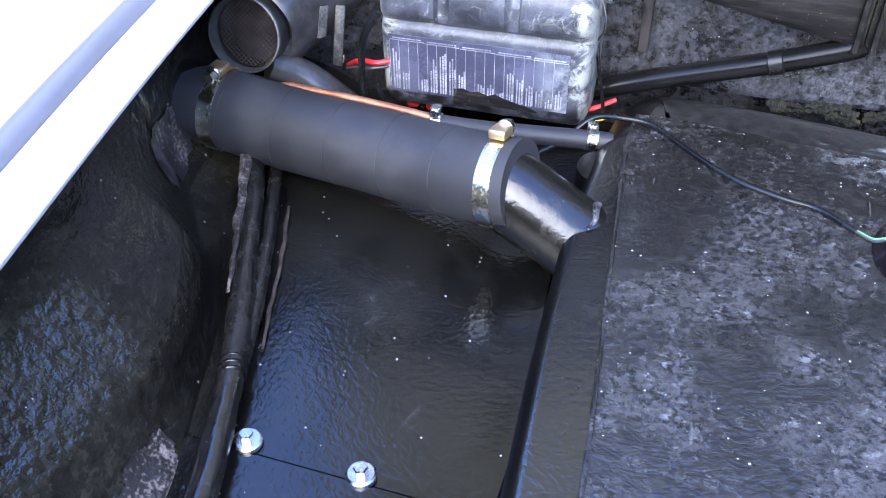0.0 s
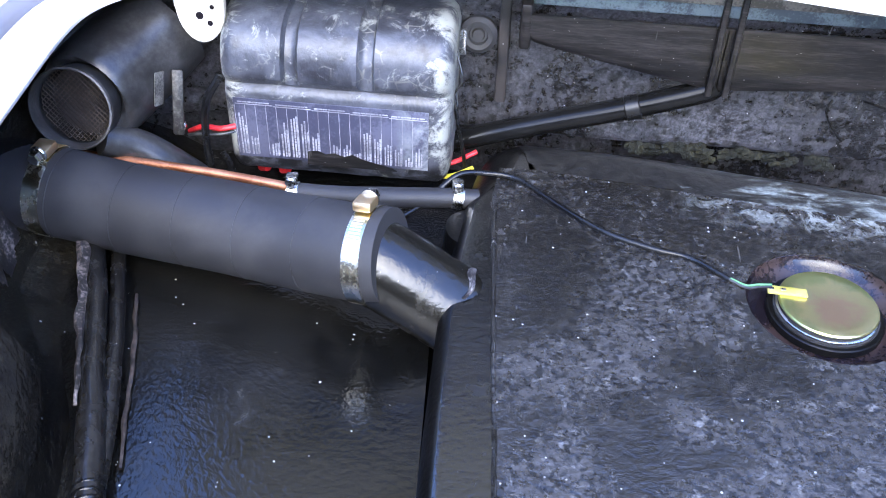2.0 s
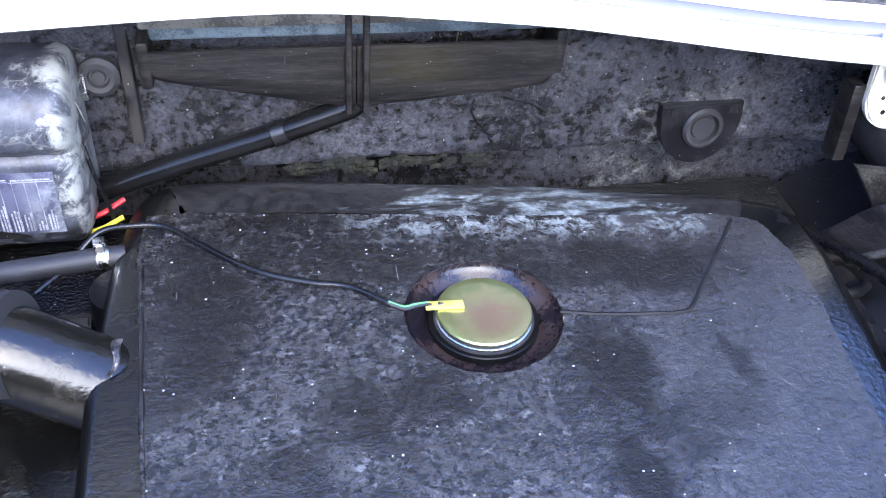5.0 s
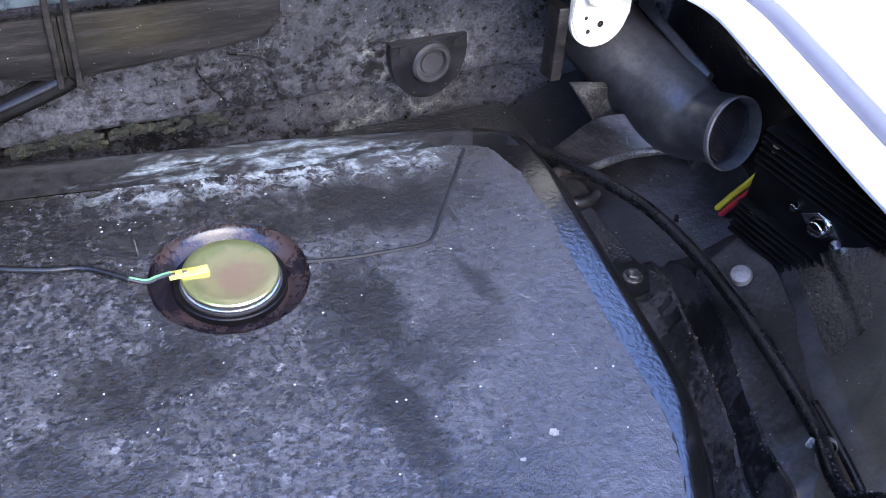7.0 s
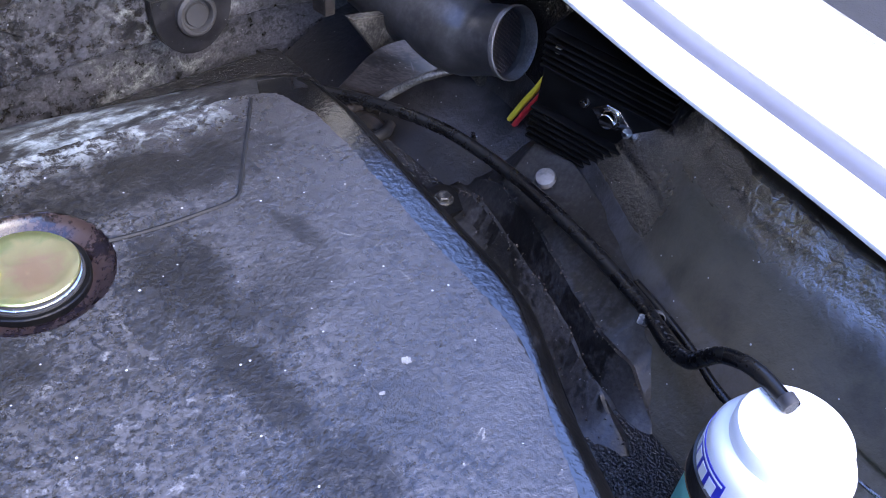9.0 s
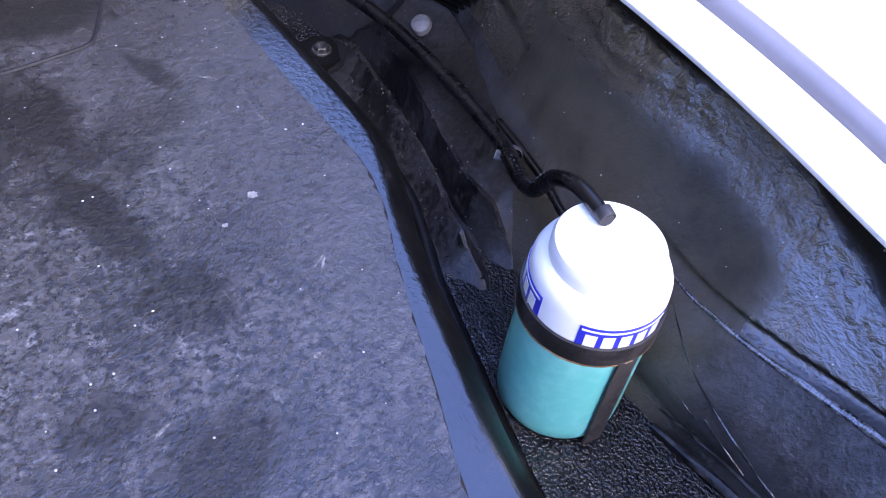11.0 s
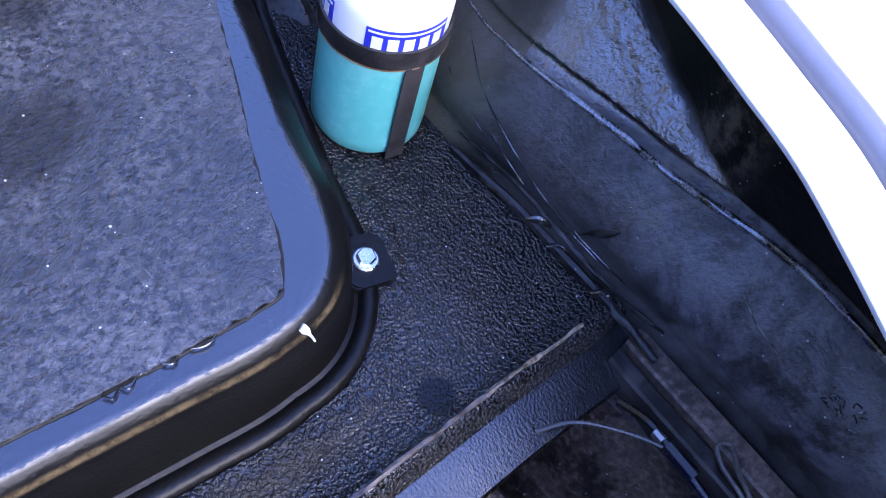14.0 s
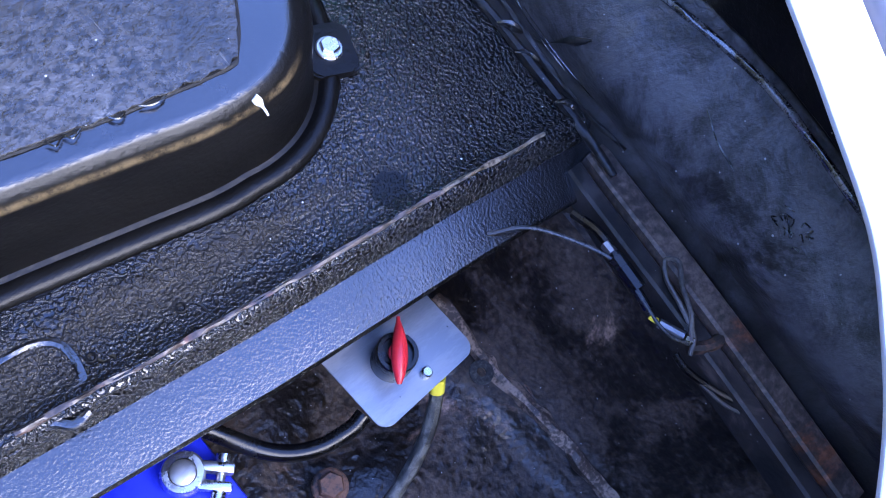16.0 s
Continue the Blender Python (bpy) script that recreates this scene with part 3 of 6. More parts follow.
M_PLASTIC = mat("aged_black_plastic", (0.026, 0.027, 0.030), (0.100, 0.106, 0.115), 11, (0.22, 0.40), bump=(110, 0.6, 0.0011), stain=((0.36, 0.355, 0.31), 42, 0.575, 0.70), fine=0.6, scratch=0.6, edge=(0.15, 0.85), grain=(0.4, 200), spec=0.7)
M_COVER = flaking_cover()
M_DUCT = mat("duct_plastic", (0.016, 0.016, 0.016), (0.075, 0.074, 0.074), 9, (0.28, 0.5), bump=(120, 0.25, 0.0006), fine=0.5, edge=(0.28, 0.85), grain=(0.2, 250))
M_STEEL = mat("bright_steel", (0.55, 0.55, 0.55), (0.75, 0.75, 0.74), 40, (0.18, 0.35), metal=1.0, bump=(300, 0.08, 0.0003))
M_ZINC = mat("yellow_zinc", (0.80, 0.78, 0.34), (1.0, 0.74, 0.44), 26, (0.34, 0.42), metal=1.0, bump=(200, 0.03, 0.0002), fine=0.1, edge=(0.34, 0.56))
M_COPPER = mat("dull_copper", (0.42, 0.16, 0.08), (0.60, 0.27, 0.15), 30, (0.35, 0.5), metal=0.8, bump=(200, 0.1, 0.0003))
M_WHITE = mat("white_body_paint", (0.80, 0.79, 0.76), (0.84, 0.83, 0.80), 3, (0.25, 0.32), bump=(60, 0.02, 0.0005), coat=0.5)
M_CREAM = mat("cream_hinge_paint", (0.62, 0.58, 0.46), (0.78, 0.76, 0.68), 30, (0.35, 0.5), bump=(120, 0.2, 0.0005), stain=((0.12, 0.10, 0.07), 60, 0.62, 0.7))
M_SEAL = mat("grey_rubber_seal", (0.185, 0.185, 0.205), (0.20, 0.20, 0.225), 10, (0.3, 0.36), bump=(200, 0.05, 0.0004))
M_RUST = mat("rusty_brown_steel", (0.014, 0.011, 0.010), (0.15, 0.078, 0.05), 22, (0.5, 0.8), bump=(180, 0.4, 0.001), fine=0.6, stain=((0.22, 0.16, 0.12), 40, 0.62, 0.75))
M_GRIME = mat("grimy_black_steel", (0.010, 0.010, 0.010), (0.035, 0.03, 0.028), 18, (0.35, 0.65), bump=(140, 0.5, 0.0012), specks=70, stain=((0.12, 0.09, 0.075), 12, 0.58, 0.74))
M_TRAY = mat("rusty_tray", (0.009, 0.0075, 0.0065), (0.048, 0.034, 0.026), 16, (0.3, 0.65), bump=(120, 0.8, 0.002), bump2=(30, 0.6, 0.006), specks=110, stain=((0.32, 0.21, 0.15), 9, 0.58, 0.74), fine=0.6, grain=(0.5, 200))
M_TROUGH = mat("weathered_rubber", (0.007, 0.0064, 0.0062), (0.021, 0.0185, 0.0175), 20, (0.36, 0.5), bump=(120, 0.3, 0.0008), fine=0.6, stretch=(0.3, 1, 3), spec=0.3, grain=(0.5, 160), scratch=0.1, specks=160)
M_WIRE = mat("black_wire", (0.004, 0.004, 0.0045), (0.008, 0.008, 0.008), 30, (0.20, 0.32), bump=(400, 0.05, 0.0003), spec=0.4)
M_RED = mat("red_plastic", (0.55, 0.02, 0.03), (0.65, 0.03, 0.04), 30, (0.3, 0.4), bump=(300, 0.05, 0.0003))
M_YELLOW = mat("yellow_plastic", (0.75, 0.6, 0.04), (0.8, 0.68, 0.06), 30, (0.35, 0.45), bump=(300, 0.05, 0.0003))
M_GREY = mat("grey_wire", (0.025, 0.025, 0.025), (0.05, 0.05, 0.05), 30, (0.22, 0.4), bump=(300, 0.05, 0.0003))
M_GREEN = mat("green_wire", (0.1, 0.3, 0.12), (0.14, 0.36, 0.16), 30, (0.4, 0.5), bump=(300, 0.05, 0.0003))
M_BOTTLE = mat("white_polythene", (0.74, 0.76, 0.75), (0.80, 0.82, 0.81), 12, (0.3, 0.4), bump=(60, 0.06, 0.0006))
M_FLUID = mat("blue_green_fluid_bottle", (0.09, 0.43, 0.37), (0.16, 0.53, 0.47), 10, (0.3, 0.4), bump=(60, 0.06, 0.0006))
M_BLUE = mat("blue_print", (0.02, 0.03, 0.42), (0.03, 0.04, 0.5), 30, (0.35, 0.45), bump=None)
M_BLUECASE = mat("blue_battery_case", (0.01, 0.02, 0.42), (0.015, 0.03, 0.55), 30, (0.3, 0.4), bump=(150, 0.05, 0.0005))
M_LABEL = mat("dark_blue_label", (0.040, 0.042, 0.068), (0.085, 0.089, 0.130), 30, (0.3, 0.45), bump=(200, 0.05, 0.0003), fine=0.5, area=(((0.30, 0.32, 0.33), 26, 0.36, 0.66, (0, -0.135, -0.105)),))
M_PRINT = mat("pale_print", (0.17, 0.17, 0.19), (0.36, 0.36, 0.40), 60, (0.5, 0.6), bump=None)
M_ALLOY = mat("dull_aluminium", (0.30, 0.31, 0.32), (0.37, 0.38, 0.39), 20, (0.42, 0.52), metal=1.0, bump=(300, 0.1, 0.0003), stretch=(1, 4, 1), specks=90, speck_colour=(0.03, 0.03, 0.03))
M_GAUZE = mat("wire_gauze", (0.04, 0.031, 0.027), (0.09, 0.072, 0.062), 60, (0.4, 0.6), metal=0.4, bump=None)
M_ASPHALT = mat("asphalt", (0.04, 0.04, 0.04), (0.06, 0.06, 0.06), 2, (0.8, 0.9), bump=(90, 0.5, 0.004))
M_CAST = mat("oxidised_alloy", (0.018, 0.0175, 0.016), (0.105, 0.10, 0.088), 30, (0.42, 0.65), metal=0.3, bump=(160, 0.6, 0.0012), fine=1.0, edge=(0.32, 0.78), grain=(0.4, 220))
M_RIM = mat("worn_dark_rim", (0.05, 0.046, 0.042), (0.16, 0.15, 0.14), 40, (0.4, 0.55), metal=0.2, bump=(150, 0.2, 0.0005), fine=0.5, edge=(0.3, 0.8))
M_BRAID = mat("braided_earth_strap", (0.05, 0.05, 0.045), (0.16, 0.16, 0.14), 90, (0.5, 0.7), metal=0.4, bump=(500, 0.6, 0.001))
M_BAND = mat("clamp_band_steel", (0.62, 0.55, 0.38), (0.74, 0.72, 0.66), 30, (0.2, 0.34), metal=1.0, bump=(300, 0.08, 0.0003))
M_WELDED = mat("rubbed_weld", (0.02, 0.018, 0.02), (0.26, 0.24, 0.23), 60, (0.3, 0.5), metal=0.3, bump=(260, 0.8, 0.001), fine=0.8)
M_MOSS = mat("dry_moss", (0.005, 0.006, 0.003), (0.034, 0.032, 0.014), 70, (0.8, 0.9), bump=(300, 1.0, 0.003), fine=0.8, edge=(0.5, 0.75))
M_NECK = mat("dull_neck_paint", (0.008, 0.0075, 0.006), (0.018, 0.016, 0.012), 12, (0.20, 0.32), bump=(160, 0.5, 0.001), specks=110, spec=0.6, fine=0.3)
M_RAIL = mat("brown_rail_steel", (0.042, 0.034, 0.030), (0.115, 0.088, 0.072), 14, (0.3, 0.5), bump=(160, 0.5, 0.001), fine=0.8, stain=((0.20, 0.078, 0.038), 16, 0.56, 0.72), grain=(0.4, 220))
M_PRIMER = mat("bare_primer", (0.022, 0.019, 0.017), (0.27, 0.22, 0.19), 26, (0.45, 0.7), bump=(120, 0.7, 0.0015), fine=1.0, edge=(0.46, 0.74))
M_STRIP = mat("smooth_black_enamel", (0.003, 0.003, 0.003), (0.008, 0.0075, 0.0075), 10, (0.16, 0.26), bump=(520, 0.75, 0.0007), spec=0.9, coat=0.45, coat_ior=1.7, grain=(0.5, 300))
M_CHROME = mat("chromed_can", (0.55, 0.54, 0.52), (0.7, 0.69, 0.67), 60, (0.05, 0.12), metal=1.0, bump=None)
M_BEIGE = mat("rust_stained_ridge", (0.05, 0.035, 0.026), (0.26, 0.19, 0.14), 30, (0.5, 0.8), bump=(160, 0.6, 0.0015), fine=0.9)

# ---- body shell ----
tagged(part("ground", plate_bm([(-60, -60), (60, -60), (60, 60), (-60, 60)], -0.2, 0.0), M_ASPHALT, smooth=False), "dark grey asphalt under the car", "ground", kind="structure")

# the bonnet opening: lip line from the front left, round the back, to the front right
LIP = [(-0.10, -0.28, 0.83), (-0.17, -0.19, 0.832), (-0.22, -0.10, 0.835), (-0.26, 0.0, 0.838), (-0.29, 0.12, 0.84), (-0.312, 0.26, 0.84), (-0.322, 0.33, 0.84), (-0.333, 0.41, 0.84), (-0.345, 0.505, 0.84), (-0.355, 0.60, 0.84), (-0.362, 0.68, 0.84),
       (-0.352, 0.715, 0.845), (-0.32, 0.732, 0.853), (-0.27, 0.74, 0.864), (-0.137, 0.742, 0.873), (0.035, 0.742, 0.882), (0.12, 0.742, 0.882), (0.21, 0.741, 0.875), (0.30, 0.738, 0.867), (0.38, 0.735, 0.856), (0.45, 0.729, 0.847), (0.53, 0.718, 0.84), (0.60, 0.70, 0.84),
       (0.638, 0.682, 0.84), (0.650, 0.645, 0.84), (0.640, 0.585, 0.84), (0.622, 0.50, 0.84), (0.606, 0.42, 0.84), (0.593, 0.335, 0.84), (0.581, 0.258, 0.84), (0.569, 0.195, 0.84), (0.553, 0.13, 0.84), (0.537, 0.075, 0.84), (0.519, 0.01, 0.84), (0.50, -0.045, 0.84), (0.483, -0.09, 0.84), (0.46, -0.135, 0.838), (0.442, -0.168, 0.836), (0.415, -0.213, 0.834), (0.385, -0.243, 0.833), (0.35, -0.271, 0.832), (0.30, -0.30, 0.83)]


def lip_frames():
    pts = spline(LIP, 5)
    out = []
    for i, p in enumerate(pts):
        t = pts[min(i + 1, len(pts) - 1)] - pts[max(i - 1, 0)]
        out.append((p, Vector((-t.y, t.x, 0)).normalized()))
    return out


LIPS = lip_frames()


def along_lip(profile):
    bm = bmesh.new()
    rings_mesh(bm, [[p + n * o + Vector((0, 0, h)) for o, h in profile] for p, n in LIPS], closed=False)
    return bm


tagged(part("body_panel", along_lip([(0.032, -0.006), (0.014, -0.005), (0.0112, -0.0042), (0.0105, -0.0022), (0.0107, -0.0006), (0.0114, 0.0), (0.028, 0.0006), (0.050, 0.002), (0.053, -0.001), (0.054, -0.009), (0.077, -0.009), (0.078, 0.0), (0.082, 0.004), (0.115, 0.006), (0.2, -0.01), (0.32, -0.05), (0.36, -0.10), (0.37, -0.35), (0.36, -0.55), (0.33, -0.66)]), M_WHITE),
       "white painted wings and scuttle round the bonnet opening", "car body", kind="structure")
bm = bmesh.new()
sweep(bm, [p + n * 0.0655 + Vector((0, 0, -0.003)) for p, n in LIPS], 0.0105, 12)
tagged(part("trim", bm, M_SEAL), "grey rubber bonnet seal lying in the gutter", "rubber seal", kind="structure")

# inner wings: rows of y and the wall's x at six heights
WING_Z = (0.40, 0.60, 0.62, 0.66, 0.72, 0.80, 0.835)
WING = [(-0.45, (0.455, 0.472, 0.475, 0.485, 0.505, 0.53, 0.54)), (-0.30, (0.47, 0.488, 0.49, 0.50, 0.525, 0.56, 0.57)), (-0.21, (0.48, 0.496, 0.498, 0.507, 0.535, 0.585, 0.595)), (-0.10, (0.50, 0.507, 0.510, 0.520, 0.552, 0.60, 0.605)),
        (0.0, (0.50, 0.505, 0.51, 0.528, 0.555, 0.605, 0.61)), (0.10, (0.50, 0.51, 0.515, 0.535, 0.562, 0.615, 0.622)), (0.20, (0.51, 0.52, 0.525, 0.550, 0.585, 0.635, 0.645)), (0.317, (0.53, 0.54, 0.545, 0.568, 0.605, 0.66, 0.668)),
        (0.43, (0.56, 0.575, 0.585, 0.625, 0.668, 0.692, 0.695)), (0.50, (0.57, 0.585, 0.605, 0.665, 0.695, 0.708, 0.71)), (0.60, (0.58, 0.60, 0.625, 0.705, 0.725, 0.735, 0.737)), (0.72, (0.58, 0.60, 0.63, 0.705, 0.73, 0.74, 0.745)), (0.86, (0.58, 0.60, 0.63, 0.70, 0.73, 0.74, 0.745))]
MIDDLE = 0.143


def wing_x(y, z):
    rows = [(yy, lerp(z, list(zip(WING_Z, xs)))) for yy, xs in WING]
    a = (lerp(y - 0.03, rows) + lerp(y, rows) * 2 + lerp(y + 0.03, rows)) / 4
    return a


def seam_z(y):
    rows = [(-0.34, 0.710), (-0.24, 0.726), (-0.16, 0.7295), (-0.126, 0.7275), (-0.08, 0.7220), (-0.03, 0.7150), (0.03, 0.7110), (0.107, 0.7030), (0.161, 0.6965), (0.24, 0.720), (0.40, 0.727)]
    return (lerp(y - 0.02, rows) + lerp(y, rows) + lerp(y + 0.02, rows)) / 3


def ridge_z(y):
    """Where the swelling above the seam ends and the wall stands upright."""
    return lerp(y, [(-0.07, 0.727), (0.0, 0.748), (0.06, 0.766), (0.12, 0.778), (0.22, 0.787), (0.42, 0.80)])


ARCH_FOOT = [(0.20, -0.245), (0.312, -0.276), (0.353, -0.287), (0.403, -0.302), (0.45, -0.315), (0.60, -0.372)]
ARCH_RIDGE = [(0.16, -0.320), (0.26, -0.313), (0.31, -0.308), (0.37, -0.304), (0.44, -0.322), (0.54, -0.372)]
ARCH_TOP = [(0.16, -0.366), (0.30, -0.366), (0.37, -0.363), (0.42, -0.372), (0.54, -0.422)]


def arch_x(y, z):
    """The left wing over its wheel arch: a drop to the foot, a rounded ridge, a sloping shelf, then upright to the lip."""
    f, r, t = ((lerp(y - 0.02, rows) + lerp(y, rows) + lerp(y + 0.02, rows)) / 3 for rows in (ARCH_FOOT, ARCH_RIDGE, ARCH_TOP))
    rows = [(0.40, f), (0.645, f), (0.66, f * 0.35 + r * 0.65), (0.688, r + 0.003), (0.704, r - 0.006), (0.758, t), (0.776, t - 0.008), (0.84, t - 0.014)]
    return sum(lerp(z + d, rows) for d in (-0.009, -0.0045, 0.0, 0.0045, 0.009)) / 5


def wing_wall(y, z, deep):
    """The wall's x with the swelling above the seam, lumpy under its ridge."""
    if deep:
        plain = wing_x(y, z) + 0.006 * noise.noise(Vector((y * 8, z * 13, deep)))
        arch = 2 * MIDDLE - arch_x(y, z) + 0.003 * noise.noise(Vector((y * 9, z * 9, deep)))
        return arch + (plain - arch) * max(0.0, min(1.0, (y - 0.48) / 0.10))
    x = wing_x(y, z) + 0.006 * noise.noise(Vector((y * 8, z * 13, deep)))
    s = seam_z(y)
    if 0.635 < z <= s:
        x -= 0.014 * math.sin(math.pi * (z - 0.635) / (s - 0.635)) * (1 - max(0.0, min(1.0, (y - 0.14) / 0.12)))
    if z > s:
        w = 1 - max(0.0, min(1.0, (y - 0.38) / 0.10))
        r = max(s + 0.001, ridge_z(y) + 0.003 * noise.noise(Vector((y * 25, 0, 2))))
        slope = lerp(y, [(-0.06, 0.95), (0.05, 1.0), (0.14, 0.88), (0.25, 0.74), (0.42, 0.65)])
        base = wing_x(y, s) + 0.006 * noise.noise(Vector((y * 8, s * 13, deep)))
        q = base + slope * (min(z, r) - s) + 0.06 * max(0.0, z - r)
        if r - 0.022 < z < r + 0.004:
            q += 0.0016 * noise.noise(Vector((y * 75, z * 75, 9))) * (1 - abs(z - r + 0.009) / 0.013)
        x += (q - x) * w
    if abs(z - s - 0.0045) < 0.0045 and y < 0.20:
        x += 0.0045 * math.cos(math.pi * (z - s - 0.0045) / 0.009) * min(1.0, (0.20 - y) / 0.06)
    return x


def wing_bm(mirror):
    def f(y, z):
        x = wing_wall(y, z, 3 if mirror else 0) + 0.0012 * noise.noise(Vector((y * 40, z * 40, 7)))
        if mirror:
            return Vector((2 * MIDDLE - x, y, z))
        return Vector((x, y, z))
    zs = steps(0.40, 0.60, 8) + steps(0.605, 0.692, 30) + steps(0.694, 0.748, 44) + steps(0.750, 0.835, 36)
    bm = sheet_bm(f, steps(-0.45, 0.86, 290), zs)
    return bm


tagged(part("inner_wing_right", wing_bm(False), M_WING), "black underseal-coated inner wing with a pressed seam", "inner wing", kind="structure")
tagged(part("inner_wing_left", wing_bm(True), M_BUMPY), "black bumpy underseal-coated inner wing", "inner wing", kind="structure")


def wing_at(y, z, off=0.0):
    """A point on the right inner wing, off the metal by that much."""
    return Vector((wing_wall(y, z, 0) - off, y, z))


# pale grey mixed into the ridge's black stands in for its highlight
tagged(part("wing_seam", tube_bm([wing_at(y, seam_z(y) - 0.001, 0.0006) for y in steps(-0.34, 0.185, 24)], lambda t: 0.0030 if t < 0.7 else 0.0030 * (1.06 - t) / 0.36, 10, 6, 0.2), mat("seam_ridge_painted_highlight", (0.012, 0.012, 0.013), (0.17, 0.17, 0.175), 60, (0.12, 0.26), bump=(160, 0.4, 0.0008), fine=0.8, spec=1.0, coat=0.6, coat_ior=1.7)), "glossy black folded seam along the inner wing", "seam", kind="structure")


# bulkhead at the back, curving forward at both ends
def bulkhead(u, z):
    x = -0.46 + u * 1.20
    y = 0.838 + 0.006 * noise.noise(Vector((x * 7, z * 9, 1))) - 0.02 * max(0, (z - 0.80) / 0.06)
    y -= 0.06 * max(0.0, (x - 0.56) / 0.18) ** 1.5 + 0.06 * max(0.0, (-0.28 - x) / 0.18) ** 1.5
    if z < 0.685:
        y += 0.05 * min(1, (0.685 - z) / 0.006)
    return Vector((x, y, z))


tagged(part("wall_north", sheet_bm(bulkhead, steps(0, 1, 120), steps(0.56, 0.885, 60)), M_FIREWALL), "dusty black steel bulkhead behind the tank", "bulkhead", kind="structure")

# floor ledge with its raised front bead and folded front face
def lip_y(x):
    return lerp(x, [(-0.4, 0.02), (0.09, -0.021), (0.23, -0.037), (0.39, -0.049), (0.475, -0.058), (0.56, -0.068)])


FLOOR_PROFILE = [(0.91, 0.0), (0.6, 0.0), (0.3, 0.0), (0.12, 0.0), (0.075, 0.002), (0.06, 0.0), (0.03, 0.0), (0.012, 0.0005), (0.0045, 0.005), (0.001, 0.0065), (-0.003, 0.0055), (-0.007, 0.0005), (-0.010, -0.009), (-0.012, -0.0115), (-0.020, -0.0125), (-0.034, -0.0145), (-0.045, -0.0165), (-0.047, -0.019), (-0.046, -0.026), (-0.030, -0.028), (0.02, -0.04), (0.04, -0.20)]


def ledge(x, k):
    dy, dz = FLOOR_PROFILE[k]
    y = lip_y(x) + dy if k > 3 else (dy if k == 0 else lip_y(x) + dy)
    return Vector((x, min(y, 0.86), 0.620 + dz + 0.0012 * noise.noise(Vector((x * 14, y * 14, 0)))))


tagged(part("floor", sheet_bm(ledge, steps(-0.42, 0.60, 90), list(range(14))), M_FLOOR), "black textured steel ledge with a worn front lip", "floor panel", kind="structure")
tagged(part("floor_strip", sheet_bm(ledge, steps(-0.42, 0.60, 90), list(range(13, len(FLOOR_PROFILE)))), M_STRIP), "smooth glossy black folded front edge of the ledge", "floor panel", kind="structure")


# pressed mark in the ledge
def floor_panel(name, outline, z, label):
    return tagged(part(name, plate_bm(outline, z - 0.03, z, 0.002), M_PANEL), label, "floor panel", kind="structure")


floor_panel("floor_left", [(-0.32, 0.344), (-0.066, 0.335), (-0.066, 0.40), (-0.075, 0.55), (-0.085, 0.70), (-0.42, 0.74), (-0.40, 0.66)], 0.6445, "satin black steel floor panel beside the tank")
floor_panel("floor_left_front", [(-0.32, 0.345), (-0.066, 0.336), (-0.05, 0.10), (-0.28, 0.10)], 0.6465, "satin black floor plate overlapping the panel behind")

# lower tray in front of the ledge
def tray(u, v):
    x, y = -0.30 + u * 0.86, -0.50 + v * 0.50
    z = 0.435 + 0.012 * noise.noise(Vector((x * 12, y * 12, 5)))
    ridge_x = 0.405 + 0.03 * (-y - 0.1)
    z += 0.02 * math.exp(-((x - ridge_x) / 0.012) ** 2)
    z += 0.155 * max(0.0, min(1.0, (x - 0.41) / 0.055)) ** 1.3
    return Vector((x, y, z))


tagged(part("floor_tray", sheet_bm(tray, steps(0, 1, 90), steps(0, 1, 60)), M_TRAY), "grimy black battery tray floor with rust", "tray", kind="structure")
tagged(part("wall_tray_back", box_bm(pose(0.13, 0.01, 0.50), (0.86, 0.01, 0.16), 0.002), M_TRAY), "black steel panel under the ledge", "panel", kind="structure")
# the front panel is out of view; its height is set to shade the tray
tagged(part("wall_south", box_bm(pose(0.13, -0.47, 0.530), (0.72, 0.012, 0.50), 0.003), M_GRIME), "unseen black steel front panel, raised to shade the tray", "panel", kind="structure")

# the raised bonnet behind the scuttle: its dark underside shades and mirrors in the bay
def bonnet(u, v):
    return Vector((-0.50 + u * 1.28, 0.965 + v * 0.045, 1.24 + v * 0.84 - 0.03 * (2 * u - 1) ** 2))


bm = bmesh.new()
rings_mesh(bm, [[bonnet(u, v) for v in steps(0, 1, 8)] for u in steps(0, 1, 10)], closed=False)
bmesh.ops.recalc_face_normals(bm, faces=bm.faces)
bmesh.ops.solidify(bm, geom=bm.faces[:], thickness=0.02)
tagged(part("bonnet", bm, mat("bonnet_underside", (0.115, 0.10, 0.05), (0.17, 0.147, 0.08), 6, (0.5, 0.7), bump=(60, 0.2, 0.001))), "raised bonnet with a dull dark underside", "bonnet", kind="structure")

# unseen black board below the bonnet, added so the panels mirror something dark
tagged(part("unseen_dark_board", box_bm(pose(0.14, 0.995, 1.065, -6), (1.40, 0.03, 0.38), 0.006), M_TROUGH), "unseen black board behind the scuttle, added to mirror dark in the panels", "windscreen", kind="structure")

# lapped weld seam and smeared sealer along the foot of the wing
def seam(name, pts, r, wob, m, label):
    return tagged(part(name, tube_bm(pts, r, 8, 10, wob), m), label, "seam", kind="structure")


seam("weld_seam", [(wing_x(y, 0.632) - 0.001, y, 0.632 + 0.006 * math.sin(y * 30)) for y in steps(0.15, -0.10, 12)], 0.0016, 1.0, M_DULL, "lumpy black sealed seam at the foot of the wing")
